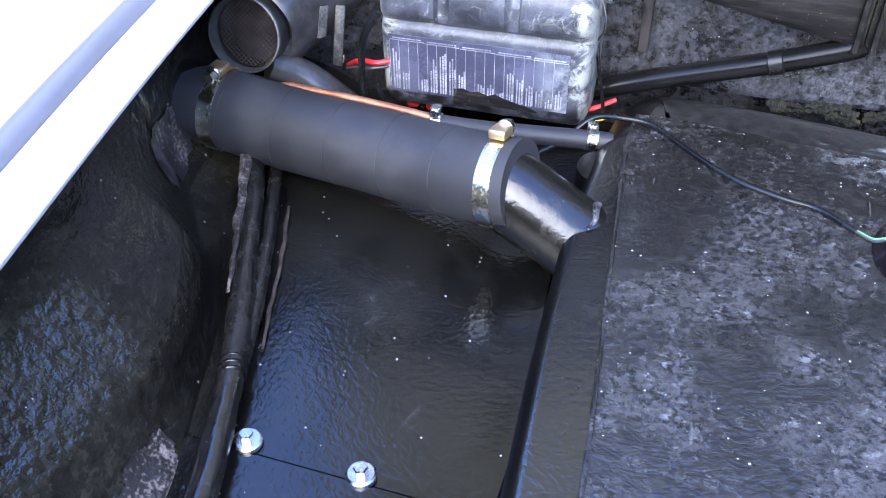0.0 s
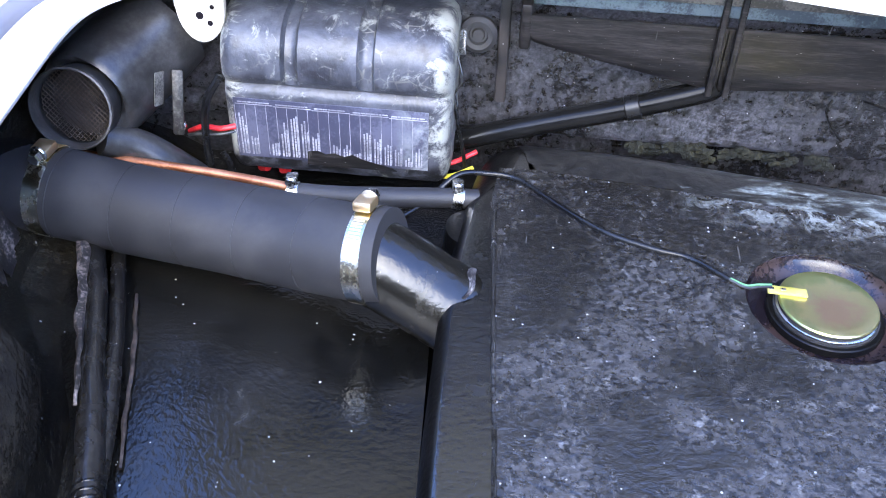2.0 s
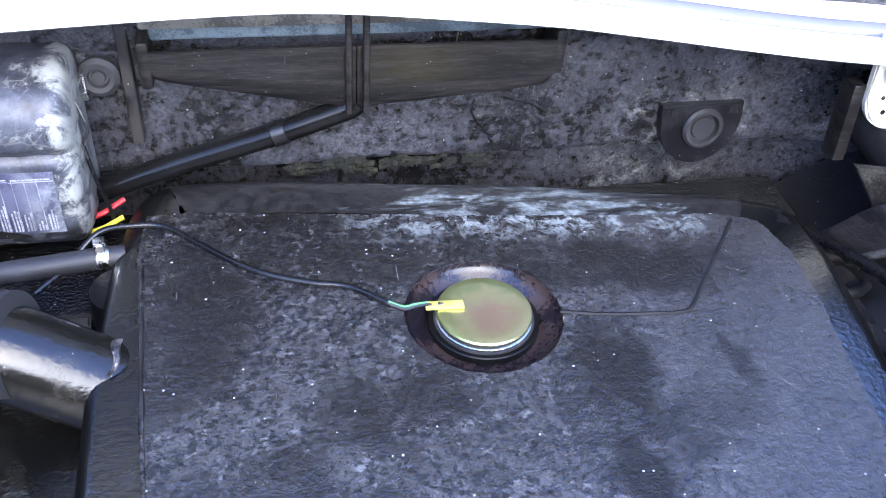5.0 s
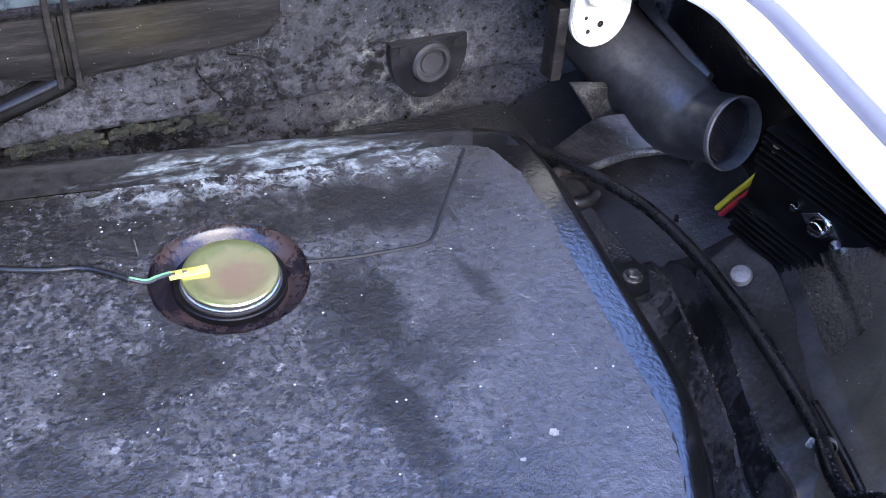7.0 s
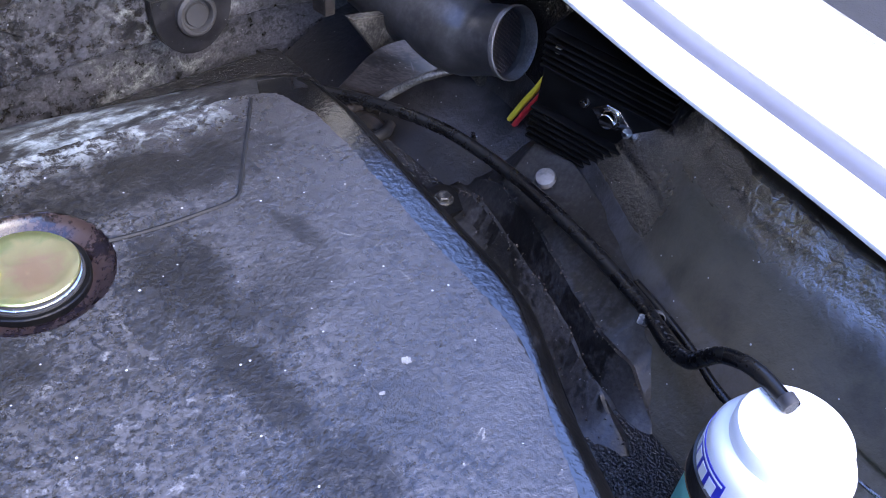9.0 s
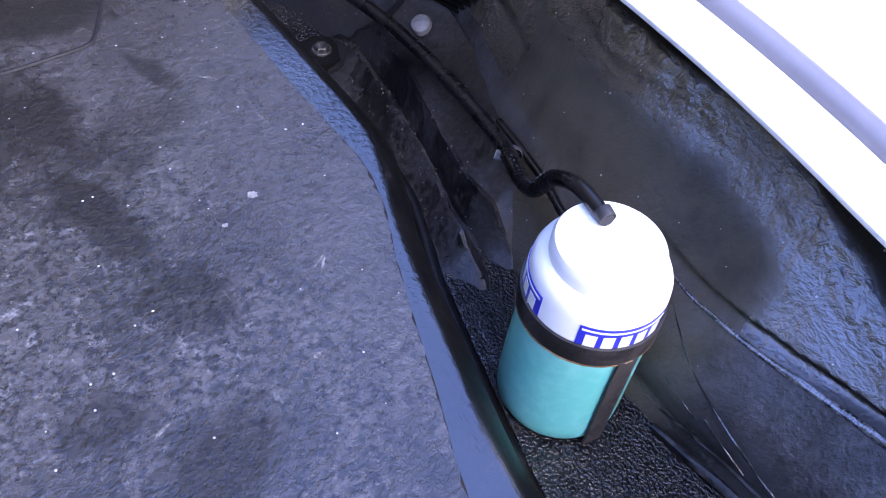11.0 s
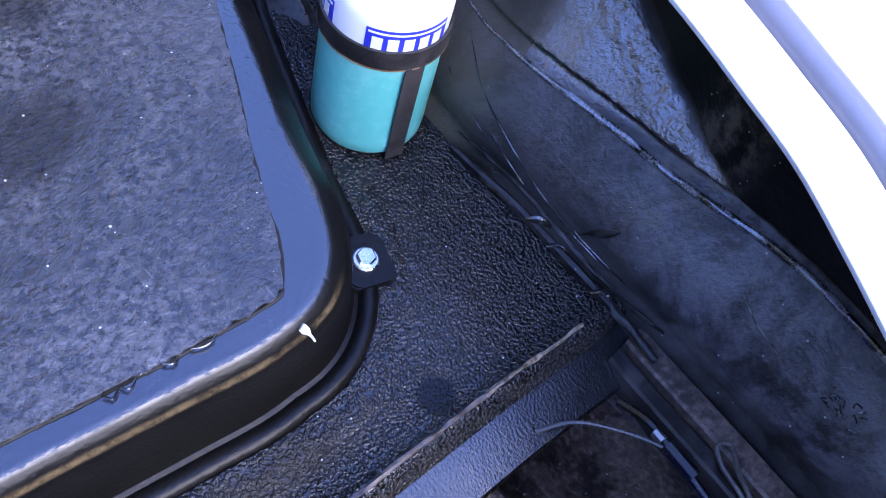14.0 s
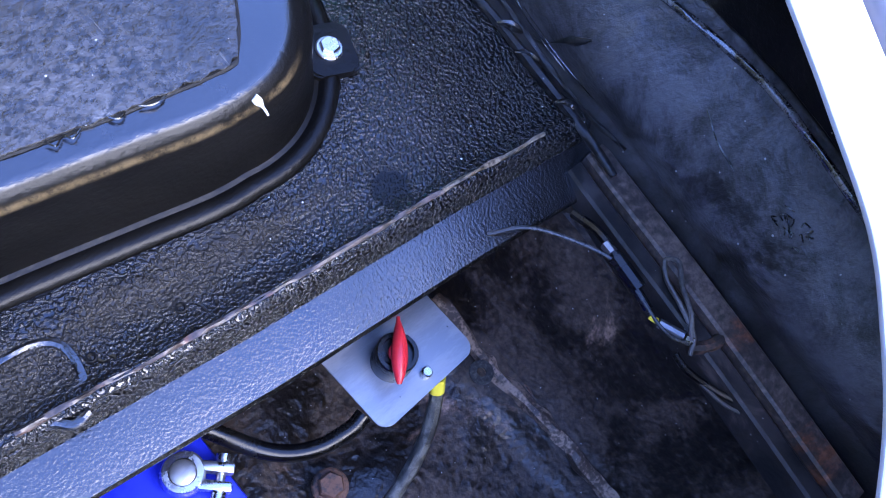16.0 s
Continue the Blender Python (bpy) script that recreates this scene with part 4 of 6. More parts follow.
for pts in ([(0.15, 0.690), (0.11, 0.676), (0.06, 0.662), (0.01, 0.645), (-0.03, 0.636)], [(0.145, 0.668), (0.12, 0.660), (0.09, 0.652)], [(0.085, 0.658), (0.06, 0.650), (0.045, 0.644)], [(0.02, 0.652), (-0.02, 0.643), (-0.06, 0.637)], [(-0.12, 0.70), (-0.14, 0.694), (-0.16, 0.692)]):
    seam("crease", [wing_at(y, z, 0.0002) for y, z in pts], 0.0006, 0.9, M_STRIP, "thin crease in the black wing coating")

# a slot-shaped dent and crinkled scuffs in the wing coating
seam("slot_dent", [wing_at(y, z, 0.0) for y, z in ((0.004, 0.634), (-0.006, 0.640), (-0.019, 0.659), (-0.027, 0.668), (-0.034, 0.676))], lambda t: 0.0008 if t < 0.4 else 0.0008 + 0.0026 * math.sin(math.pi * (t - 0.4) / 0.6), 0.2, M_TROUGH, "black slot-shaped dent in the wing")
rnd = random.Random(41)
for i in range(16):
    y, z = -0.206 + rnd.uniform(-0.014, 0.012), 0.697 + rnd.uniform(-0.007, 0.006)
    seam("scuff", [wing_at(y, z, 0.0002), wing_at(y - rnd.uniform(-0.003, 0.004), z + rnd.uniform(-0.003, 0.003), 0.0004), wing_at(y - rnd.uniform(0.002, 0.006), z + rnd.uniform(-0.004, 0.004), 0.0002)], 0.0005, 0.8, M_STRIP, "shiny crinkled scuff in the wing coating")

# worn paint along the bead of the ledge, punched holes and an old round stain
seam("worn_edge", [(x, lip_y(x) + 0.0012, 0.6260) for x in steps(0.385, 0.474, 10)], 0.0014, 1.4, M_RUB, "cream primer worn through along the ledge bead")
seam("worn_edge", [(x, lip_y(x) + 0.0008, 0.6256) for x in steps(0.10, 0.385, 18)], 0.0016, 1.2, M_RAIL, "dull grey rubbed line along the ledge bead")

# small punched holes and a bright chip in the ledge
M_HOLE = mat("dark_hole_edge", (0.002, 0.002, 0.002), (0.004, 0.004, 0.004), 40, (0.5, 0.6), bump=None, spec=0.2)
for x, y, r in ((0.2085, -0.0135, 0.0024), (0.1535, -0.0085, 0.0022)):
    tagged(part("punched_hole", lathe_bm((x, y, 0.6204), (0, 0, 1), [(r * 1.5, -0.001), (r * 1.4, 0.0010), (r * 1.1, 0.0013), (r * 0.9, 0.0004), (r * 0.3, -0.0006)], 16), M_HOLE), "small punched hole in the ledge", "hole", kind="structure")

# unseen screens added round the car: they cut low sky and mirror in paint
M_DARK_SCREEN = mat("dark_screen", (0.012, 0.013, 0.010), (0.03, 0.03, 0.022), 3, (0.8, 0.9), bump=(12, 0.8, 0.05))
M_OLIVE_SCREEN = mat("hedge", (0.07, 0.066, 0.032), (0.17, 0.15, 0.085), 3, (0.8, 0.9), bump=(12, 0.8, 0.05))
for x, y, w, d, h in ((0.1, 5.0, 11.0, 0.6, 4.0), (-5.2, 0.8, 0.6, 9.0, 5.4), (5.4, 0.8, 0.6, 9.0, 4.9), (0.1, -3.4, 11.0, 0.6, 2.0)):
    tagged(part("wall_screen", box_bm(pose(x, y, h / 2), (w, d, h), 0.1), M_OLIVE_SCREEN if y > 0 else M_DARK_SCREEN), "unseen tall dark screen added to cut low sky and mirror in the paint", "hedge", kind="structure")

seam("tray_ridge", [(0.405 + 0.03 * (-y - 0.1) - 0.002, y, 0.458 + 0.004 * math.sin(y * 50)) for y in steps(-0.08, -0.40, 14)], 0.0060, 0.8, M_BEIGE, "rusty beige ridge along the battery tray")
seam("rust_streak", [(0.418, -0.115, 0.452), (0.424, -0.140, 0.453), (0.420, -0.165, 0.452), (0.416, -0.19, 0.452)], 0.0030, 1.4, M_RUST, "curved rusty streak on the tray floor")

# pressed panel outline and slot in the ledge
seam("pressing", [(0.070, 0.020, 0.6192), (0.115, 0.0185, 0.6192), (0.134, 0.0160, 0.6192), (0.1445, 0.008, 0.6192), (0.1458, -0.006, 0.6192), (0.1415, -0.0185, 0.6192), (0.131, -0.0225, 0.6192), (0.110, -0.0185, 0.6192), (0.070, -0.0135, 0.6192)], 0.0030, 0.2, M_STRIP, "raised rounded pressing in the ledge")
seam("pressing_slot", [(0.108, -0.021, 0.6215), (0.119, -0.028, 0.6215), (0.126, -0.0345, 0.6215), (0.136, -0.0335, 0.6215)], 0.0026, 0.4, M_STRIP, "small folded slot at the ledge bead")


# bare and lumpy patches on the left inner wing
def wing_patch(name, y0, y1, z0, z1, m, label, seed):
    def f(y, z):
        x = wing_wall(y, z, 3) + 0.0012 * noise.noise(Vector((y * 40, z * 40, 7))) - 0.0012
        return Vector((2 * MIDDLE - x, y, z + 0.0))
    bm = sheet_bm(f, steps(y0, y1, 36), steps(z0, z1, 24))
    gone = []
    for face in bm.faces:
        c = face.calc_center_median()
        u, v = (c.y - y0) / (y1 - y0) * 2 - 1, (c.z - z0) / (z1 - z0) * 2 - 1
        if u * u + v * v + 0.9 * noise.noise(c * 45 + Vector((seed, 0, 0))) > 0.75:
            gone.append(face)
    bmesh.ops.delete(bm, geom=gone, context="FACES")
    tagged(part(name, bm, m), label, "primer patch", kind="structure")


wing_patch("primer_patch", 0.545, 0.650, 0.672, 0.730, M_PRIMER, "bare pinkish primer patch beside the hose end", 1)
wing_patch("primer_patch", 0.24, 0.345, 0.640, 0.672, M_PRIMER, "bare pinkish primer patch at the foot of the wing", 4)
bm = bmesh.new()
rnd = random.Random(12)
for k in range(60):
    x = 0.085 + 0.19 * rnd.random()
    top = 0.6 + 0.4 * math.sin((x - 0.085) / 0.19 * math.pi)
    c = Vector((x, 0.842 - 0.006 * rnd.random(), 0.674 + 0.014 * top * rnd.random()))
    sweep(bm, [c + Vector((-0.004, 0, -0.002)), c + Vector((0, -0.002, 0.0015)), c + Vector((0.004, 0, -0.001))], lambda t: 0.0032, 6, True, 1.2)
tagged(part("moss", bm, M_MOSS), "dark olive moss along the foot of the bulkhead", "moss", kind="structure")

# rounded flange where wing and ledge meet, with lumps of sealer and a loose tag
seam("foot_flange", [(x, y, z - 0.004) for x, y, z in [(0.511, 0.11, 0.628), (0.511, 0.07, 0.628), (0.511, 0.035, 0.628), (0.506, -0.02, 0.628), (0.502, -0.067, 0.628), (0.495, -0.109, 0.628)]], lambda t: 0.0042 * math.sin(math.pi * (0.08 + 0.84 * t)) ** 0.3, 0.2, M_DULL, "rounded black flange at the foot of the wing")
rnd = random.Random(21)
for x, y, z in [(0.502, 0.018, 0.642), (0.497, -0.006, 0.642), (0.493, -0.052, 0.642)]:
    seam("sealer_lump", [(x - 0.005, y + 0.006, z - 0.002), (x, y, z + 0.001), (x + 0.003, y - 0.005, z), (x + 0.006, y - 0.009, z - 0.003)], lambda t: 0.0023 * math.sin(math.pi * (0.15 + 0.7 * t)), 1.2, M_STRIP, "glossy lump of black sealer on the seam")
tagged(part("loose_tag", plate_bm([(0.0, 0.0), (0.016, 0.004), (0.024, -0.001), (0.009, -0.005)], -0.0006, 0.0006, 0.0, frame_to((0.514, -0.019, 0.66), (-0.5, 0.1, 0.85), (0.8, -0.55, 0.3))), M_TROUGH), "small black tag sticking out of the wing seam", "tag")

# ---- fuel tank ----
TANK = [(-0.064, 0.60), (-0.063, 0.52), (-0.060, 0.425), (-0.054, 0.32), (-0.046, 0.20), (-0.034, 0.115), (-0.005, 0.085), (0.05, 0.078), (0.14, 0.066), (0.22, 0.052), (0.275, 0.043), (0.315, 0.047), (0.345, 0.066), (0.366, 0.10), (0.385, 0.155), (0.412, 0.22), (0.449, 0.305), (0.478, 0.356), (0.497, 0.40), (0.511, 0.498), (0.523, 0.59), (0.531, 0.66), (0.524, 0.712), (0.485, 0.742),
        (0.42, 0.758), (0.30, 0.782), (0.20, 0.795), (0.09, 0.810), (0.0, 0.815), (-0.035, 0.807), (-0.052, 0.775), (-0.058, 0.70)]
OUT = spline([(x, y, 0) for x, y in TANK], 6, True)


def inset(d, pts=None):
    """The tank's outline moved inwards; d a number or a function of the point."""
    src = pts or OUT
    n = len(src)
    out = []
    for i, p in enumerate(src):
        t = (src[(i + 2) % n] - src[i - 2]).normalized()
        k = d(p) if callable(d) else d
        out.append(p + Vector((-t.y, t.x, 0)) * k)
    return out


def lift(ring, z):
    return [Vector((p.x, p.y, z)) for p in ring]


def rear(p):
    """How far round the back a point lies, where the shoulder is broad."""
    return max(0.0, min(1.0, (p.y - 0.70) / 0.06))


TZ = 0.6985
SENDER = Vector((0.2200, 0.6040, 0))
tank = thing("fuel_tank", "black painted steel fuel tank with a worn grey coating on top", "fuel tank")
bm = bmesh.new()


def draft(p, part_of):
    """How far the side leans out below the shoulder, on the side away from the filler."""
    return -0.014 * part_of * max(0.0, min(1.0, (p.x - 0.29) / 0.08)) * max(0.0, min(1.0, (0.70 - p.y) / 0.06))


rows = [lift(inset(lambda p, d=d, f=f: d + draft(p, f)), z) for d, z, f in ((-0.0255, 0.6195, 1.0), (-0.0258, 0.6215, 1.0), (-0.0245, 0.6248, 1.0), (-0.0215, 0.6268, 1.0), (-0.0175, 0.6270, 1.0), (-0.0145, 0.6255, 1.0), (-0.0115, 0.6228, 1.0), (-0.0085, 0.6240, 1.0), (-0.0070, 0.630, 0.98), (-0.0060, 0.642, 0.90), (-0.0062, 0.660, 0.75))]
for k in range(7):
    a = radians(15 * k)
    rows.append([Vector((q.x, q.y, TZ - (0.022 + 0.010 * rear(p)) * (1 - math.sin(a)))) for p, q in zip(OUT, inset(lambda p: -0.006 + draft(p, 0.58 * (1 - math.sin(a))) + (0.014 + 0.030 * rear(p)) * (1 - math.cos(a))))])
vs = rings_mesh(bm, rows)
hole = [bm.verts.new(SENDER + Vector((0.0612 * math.cos(2 * math.pi * k / 48), 0.0612 * math.sin(2 * math.pi * k / 48), TZ))) for k in range(48)]
top_edges = [bm.edges.get((vs[-1][i], vs[-1][(i + 1) % len(OUT)])) for i in range(len(OUT))]
hole_edges = [bm.edges.new((hole[i], hole[(i + 1) % 48])) for i in range(48)]
bmesh.ops.triangle_fill(bm, edges=top_edges + hole_edges, use_beauty=True)
well = [bm.verts.new(v.co + Vector((0, 0, -0.017))) for v in hole]
for i in range(48):
    bm.faces.new((hole[i], hole[(i + 1) % 48], well[(i + 1) % 48], well[i]))
bm.faces.new(well)
part("body", bm, M_TANK, tank)

# coating on the top: a thin sheet with a ragged cut edge and a round opening for the sender
MAT = [(-0.036, 0.75), (-0.040, 0.70), (-0.034, 0.62), (-0.028, 0.55), (-0.020, 0.449), (-0.014, 0.33), (-0.008, 0.20), (0.004, 0.125), (0.06, 0.10), (0.151, 0.084), (0.218, 0.072), (0.265, 0.066), (0.296, 0.0635), (0.305, 0.068), (0.321, 0.09), (0.345, 0.141), (0.376, 0.197), (0.4, 0.243), (0.424, 0.287), (0.449, 0.329), (0.462, 0.362), (0.468, 0.40), (0.474, 0.458), (0.486, 0.547), (0.494, 0.60), (0.496, 0.65), (0.485, 0.690), (0.455, 0.704), (0.36, 0.711), (0.25, 0.722), (0.10, 0.740), (0.0, 0.752)]


def mat_reach(a):
    """How far the coating reaches from the sender in the direction a."""
    d = (math.cos(a), math.sin(a))
    best = 0.06
    for k in range(len(MAT)):
        (x0, y0), (x1, y1) = MAT[k], MAT[(k + 1) % len(MAT)]
        ex, ey = x1 - x0, y1 - y0
        den = d[0] * ey - d[1] * ex
        if abs(den) > 1e-9:
            qx, qy = x0 - SENDER.x, y0 - SENDER.y
            t, s = (qx * ey - qy * ex) / den, (qx * d[1] - qy * d[0]) / den
            if t > 0 and 0 <= s <= 1:
                best = max(best, t)
    return best


def coating(z):
    bm = bmesh.new()
    cols = []
    for k in range(900):
        a = 2 * math.pi * k / 900
        d = Vector((math.cos(a), math.sin(a), 0))
        edge = SENDER + d * mat_reach(a)
        rag = 0.0022 if edge.x > 0.2 else 0.0009
        far = edge + d * rag * (noise.noise(edge * 130) + 0.7 * noise.noise(edge * 330))
        near = SENDER + d * (0.0608 + 0.0010 * noise.noise(edge * 40))
        cols.append([Vector((near.x, near.y, z - 0.005)), Vector((near.x, near.y, z))] + [near.lerp(far, u) + Vector((0, 0, z)) for u in (0.3, 0.6, 0.9)] + [Vector((far.x, far.y, z - 0.0004)), Vector((far.x, far.y, z - 0.005))])
    rings_mesh(bm, cols + [cols[0]], closed=False)
    bmesh.ops.remove_doubles(bm, verts=bm.verts, dist=0.000005)
    return bm


def shoulder_strip(keep, k0, k1, up, dense=6):
    """A strip laid just above the tank's shoulder where keep(point) holds."""
    bm = bmesh.new()
    cols = []
    n = len(OUT)
    for i in range(n):
        if keep(OUT[i]):
            cols.append([i, [vsrow[i] + up for vsrow in SHOULDER[k0:k1 + 1]]])
    for (i, a), (j, b) in zip(cols, cols[1:]):
        if j == i + 1:
            va, vb = [bm.verts.new(p) for p in a], [bm.verts.new(p) for p in b]
            for k in range(len(a) - 1):
                bm.faces.new((va[k], va[k + 1], vb[k + 1], vb[k]))
    bmesh.ops.remove_doubles(bm, verts=bm.verts, dist=0.00001)
    return bm


SHOULDER = rows[-7:] + [lift(inset(lambda p, d=d: 0.008 + 0.030 * rear(p) + d), TZ + 0.0002) for d in (0.012, 0.026)]
part("bare_band", shoulder_strip(lambda p: p.y > 0.72 and -0.03 < p.x < 0.50, 2, 8, Vector((0, 0.0003, 0.0006))), M_FLAKE, tank, "pale flaking primer along the rear shoulder")
well_bm = lathe_bm(SENDER + Vector((0, 0, TZ)), (0, 0, 1), [(0.0618, 0.0032), (0.0606, 0.0026), (0.0596, -0.0010), (0.056, -0.0050), (0.050, -0.0085), (0.046, -0.0125), (0.043, -0.0138), (0.001, -0.0138)], 60, False)
part("sender_well", well_bm, M_WELL, tank, "rusty purple-brown dished steel round the sender")
part("top_coating", coating(0.7024), M_MAT, tank, "worn mottled grey coating sheet")
rnd = random.Random(8)
for x in (0.196, 0.205, 0.229, 0.249):
    y = lerp(x, [(0.14, 0.0845), (0.218, 0.0715), (0.265, 0.0655), (0.30, 0.063)]) - 0.001
    w = rnd.uniform(0.004, 0.008)
    part("coating_curl", tube_bm([(x - w, y + 0.0012, 0.7022), (x - w * 0.4, y - rnd.uniform(0.001, 0.004), 0.7022), (x + w * 0.3, y - 0.0022, 0.7020), (x + w, y - 0.0002, 0.7012)], 0.0006, 6, 4, 0.6), M_TANK, tank)
# knife cut through the coating, from the sender to the back
M_CUT = mat("dark_cut", (0.003, 0.003, 0.003), (0.005, 0.005, 0.005), 20, (0.7, 0.8), bump=None)
part("cut_line", tube_bm([(0.279, 0.5985, 0.7025), (0.31, 0.592, 0.7025), (0.345, 0.5885, 0.7025), (0.373, 0.5870, 0.7025), (0.384, 0.5920, 0.7025), (0.395, 0.606, 0.7025), (0.425, 0.645, 0.7025), (0.461, 0.693, 0.7025)], 0.0018, 6, 8), M_CUT, tank, "dark knife cut through the coating")

# raised welt along the coating's side edge
part("coating_welt", tube_bm([(-0.0365, 0.70, 0.7020), (-0.0315, 0.61, 0.7022), (-0.0265, 0.53, 0.7022), (-0.0210, 0.46, 0.7022), (-0.0160, 0.39, 0.7022), (-0.0120, 0.32, 0.7022), (-0.0070, 0.21, 0.7022)], 0.0017, 8, 10, 0.5), M_MAT, tank, "raised welt along the edge of the coating")
# dark gap where the coating ends short of the shoulder
part("coating_gap", tube_bm([(x, y, 0.6990) for x, y in MAT[7:24]], 0.0013, 6, 5, 0.9), M_CUT, tank, "dark gap along the edge of the coating")
# pale scuffs and chips in the coating
M_SCUFF = mat("pale_scuff", (0.045, 0.045, 0.044), (0.24, 0.24, 0.235), 160, (0.5, 0.6), bump=(300, 0.4, 0.0005), fine=0.8)
rnd = random.Random(31)
for (x, y), a, b, turn in zip([(0.383, 0.387), (0.427, 0.505), (0.382, 0.314), (0.353, 0.375), (0.241, 0.272), (0.383, 0.311), (0.337, 0.258)], (0.0045, 0.0085, 0.0060, 0.0025, 0.0070, 0.0060, 0.0030), (0.0036, 0.0009, 0.0008, 0.0018, 0.0012, 0.0010, 0.0024), (0.3, -0.9, 0.4, 0.0, 0.2, 0.7, 0.1)):
    ring = [(a * rnd.uniform(0.6, 1.15) * math.cos(2 * math.pi * k / 14), b * rnd.uniform(0.6, 1.15) * math.sin(2 * math.pi * k / 14)) for k in range(14)]
    part("scuff", plate_bm(ring, -0.0004, 0.0003, 0.0, pose(x, y, 0.7024, 0, 0, math.degrees(turn))), M_SCUFF, tank, "pale scuff in the coating")

# filler neck: a fat stub that leaves the tank's left side and bends up to the hose
HOSE_R = Vector((-0.110, 0.5995, 0.7145))
HOSE_L = Vector((-0.438, 0.662, 0.703))
HOSE = [HOSE_R, (-0.135, 0.605, 0.7105), (-0.195, 0.623, 0.702), (-0.263, 0.640, 0.697), (-0.333, 0.651, 0.696), (-0.405, 0.659, 0.702), HOSE_L]
NECK = [Vector((-0.015, 0.588, 0.6440)), Vector((-0.105, 0.600, 0.6970)), Vector((-0.14, 0.605, 0.7115))]
part("filler_neck", tube_bm(NECK, 0.0345, 40, 8), M_NECK, tank, "black steel filler neck")
naxis = (NECK[1] - NECK[0]).normalized()
nm = frame_to(NECK[0].lerp(NECK[1], 0.50), naxis, (0, 0, 1))
weld = [nm @ Vector((0.0352 * math.cos(a), 0.0352 * math.sin(a), 0.006 * math.cos(a) + 0.002 * math.sin(7 * a))) for a in steps(-0.5, 0.7, 16)]
part("weld", tube_bm(weld, lambda t: 0.0012 + 0.0022 * math.sin(math.pi * t) ** 2, 8, 3, 1.2), M_WELDED, tank, "rubbed shiny weld bead round the filler neck")
part("neck_flange", tube_bm([(-0.052, 0.675, 0.66), (-0.050, 0.675, 0.690)], 0.026, 24, 1), M_TANK, tank)
part("outlet_stub", tube_bm([(-0.03, 0.716, 0.688), (-0.075, 0.713, 0.690)], 0.006, 12, 1), M_TANK, tank)
for m, flip in ((frame_to((0.3895, 0.0755, 0.6285), (0, 0, 1), (0.35, 0.94, 0)), 1), (frame_to((0.578, 0.556, 0.6285), (0, 0, 1), (0.1, 1, 0)), 1)):
    tab = part("mounting_tab", plate_bm(round_rect(0.040, 0.034, 0.007), -0.006, 0.0, 0.0015, m), M_TANK, tank)
    bm = bmesh.new()
    hexagon(bm, m, 0.0125, 0.006, 0.0095)
    part("bolt", bm, M_STEEL if m.translation.y < 0.3 else M_CAST, tab, "zinc-plated hex bolt with a washer" if m.translation.y < 0.3 else "dull corroded hex bolt", smooth=False)

# ---- fuel sender in its opening ----
sender = thing("fuel_sender", "yellow zinc fuel gauge sender in the tank top", "fuel sender")
S0 = SENDER + Vector((0.002, 0.006, 0.6862))
part("lock_ring", lathe_bm(S0, (0, 0, 1), [(0.0435, -0.001), (0.0435, 0.0045), (0.0425, 0.0052), (0.041, 0.0046), (0.030, 0.0046)], 56), M_TANK, sender, "glossy black locking ring")
part("seal_ring", lathe_bm(S0, (0, 0, 1), [(0.0392, 0.0046), (0.0392, 0.0066), (0.03, 0.0066)], 56), M_RUBBER, sender)
part("bright_ring", lathe_bm(S0, (0, 0, 1), [(0.0376, 0.0072), (0.0379, 0.0076), (0.0379, 0.0082), (0.0374, 0.0086), (0.03, 0.0088)], 56), M_STEEL, sender, "bright steel ring")
part("rubber_ring", lathe_bm(S0, (0, 0, 1), [(0.0364, 0.0088), (0.0364, 0.0115), (0.03, 0.0115)], 56), M_RUBBER, sender)
part("cap", lathe_bm(S0, (0, 0, 1), [(0.0360, 0.0112), (0.0370, 0.0118), (0.0371, 0.0128), (0.0362, 0.0138), (0.0315, 0.0140)] + [(r, 0.0129 + 0.0011 * (r / 0.0315) ** 2) for r in (0.029, 0.026, 0.022, 0.018, 0.014, 0.010, 0.006, 0.003, 0.001)], 56), iridescent_zinc(), sender, "iridescent yellow zinc cap, dished in the middle")
part("terminal_tab", box_bm(frame_to(S0 + Vector((-0.030, 0.0075, 0.0150)), (0.02, 0, 1), (1, -0.02, 0)), (0.030, 0.0085, 0.0022), 0.0006), mat("yellow_terminal", (0.42, 0.36, 0.07), (0.55, 0.50, 0.14), 40, (0.35, 0.45), bump=(200, 0.1, 0.0004)), sender, "yellow terminal tab")
for dx in (-0.042, -0.033):
    part("rivet", box_bm(frame_to(S0 + Vector((dx, 0.0078, 0.0163)), (0, 0, 1), (1, 0, 0)), (0.004, 0.003, 0.001), 0.0004), M_BAND, sender)
wire = [(-0.118, 0.683, 0.685), (-0.095, 0.705, 0.692), (-0.071, 0.726, 0.707), (-0.044, 0.735, 0.705), (-0.02, 0.732, 0.704), (0.005, 0.71, 0.7035), (0.033, 0.684, 0.7035), (0.06, 0.665, 0.7035), (0.095, 0.651, 0.7035), (0.121, 0.644, 0.7035), (0.149, 0.622, 0.7035)]
lead = thing("sender_wire", "thin black twin wire lying across the tank top", "wire")
part("sheath", tube_bm(wire, 0.0027, 10, 6), M_WIRE, lead)
part("core", tube_bm([(0.148, 0.6235, 0.7045), (0.160, 0.616, 0.7045), (0.168, 0.6145, 0.7075), (0.178, 0.6135, 0.7095)], 0.0011, 6, 5), M_GREEN, lead, "green core")
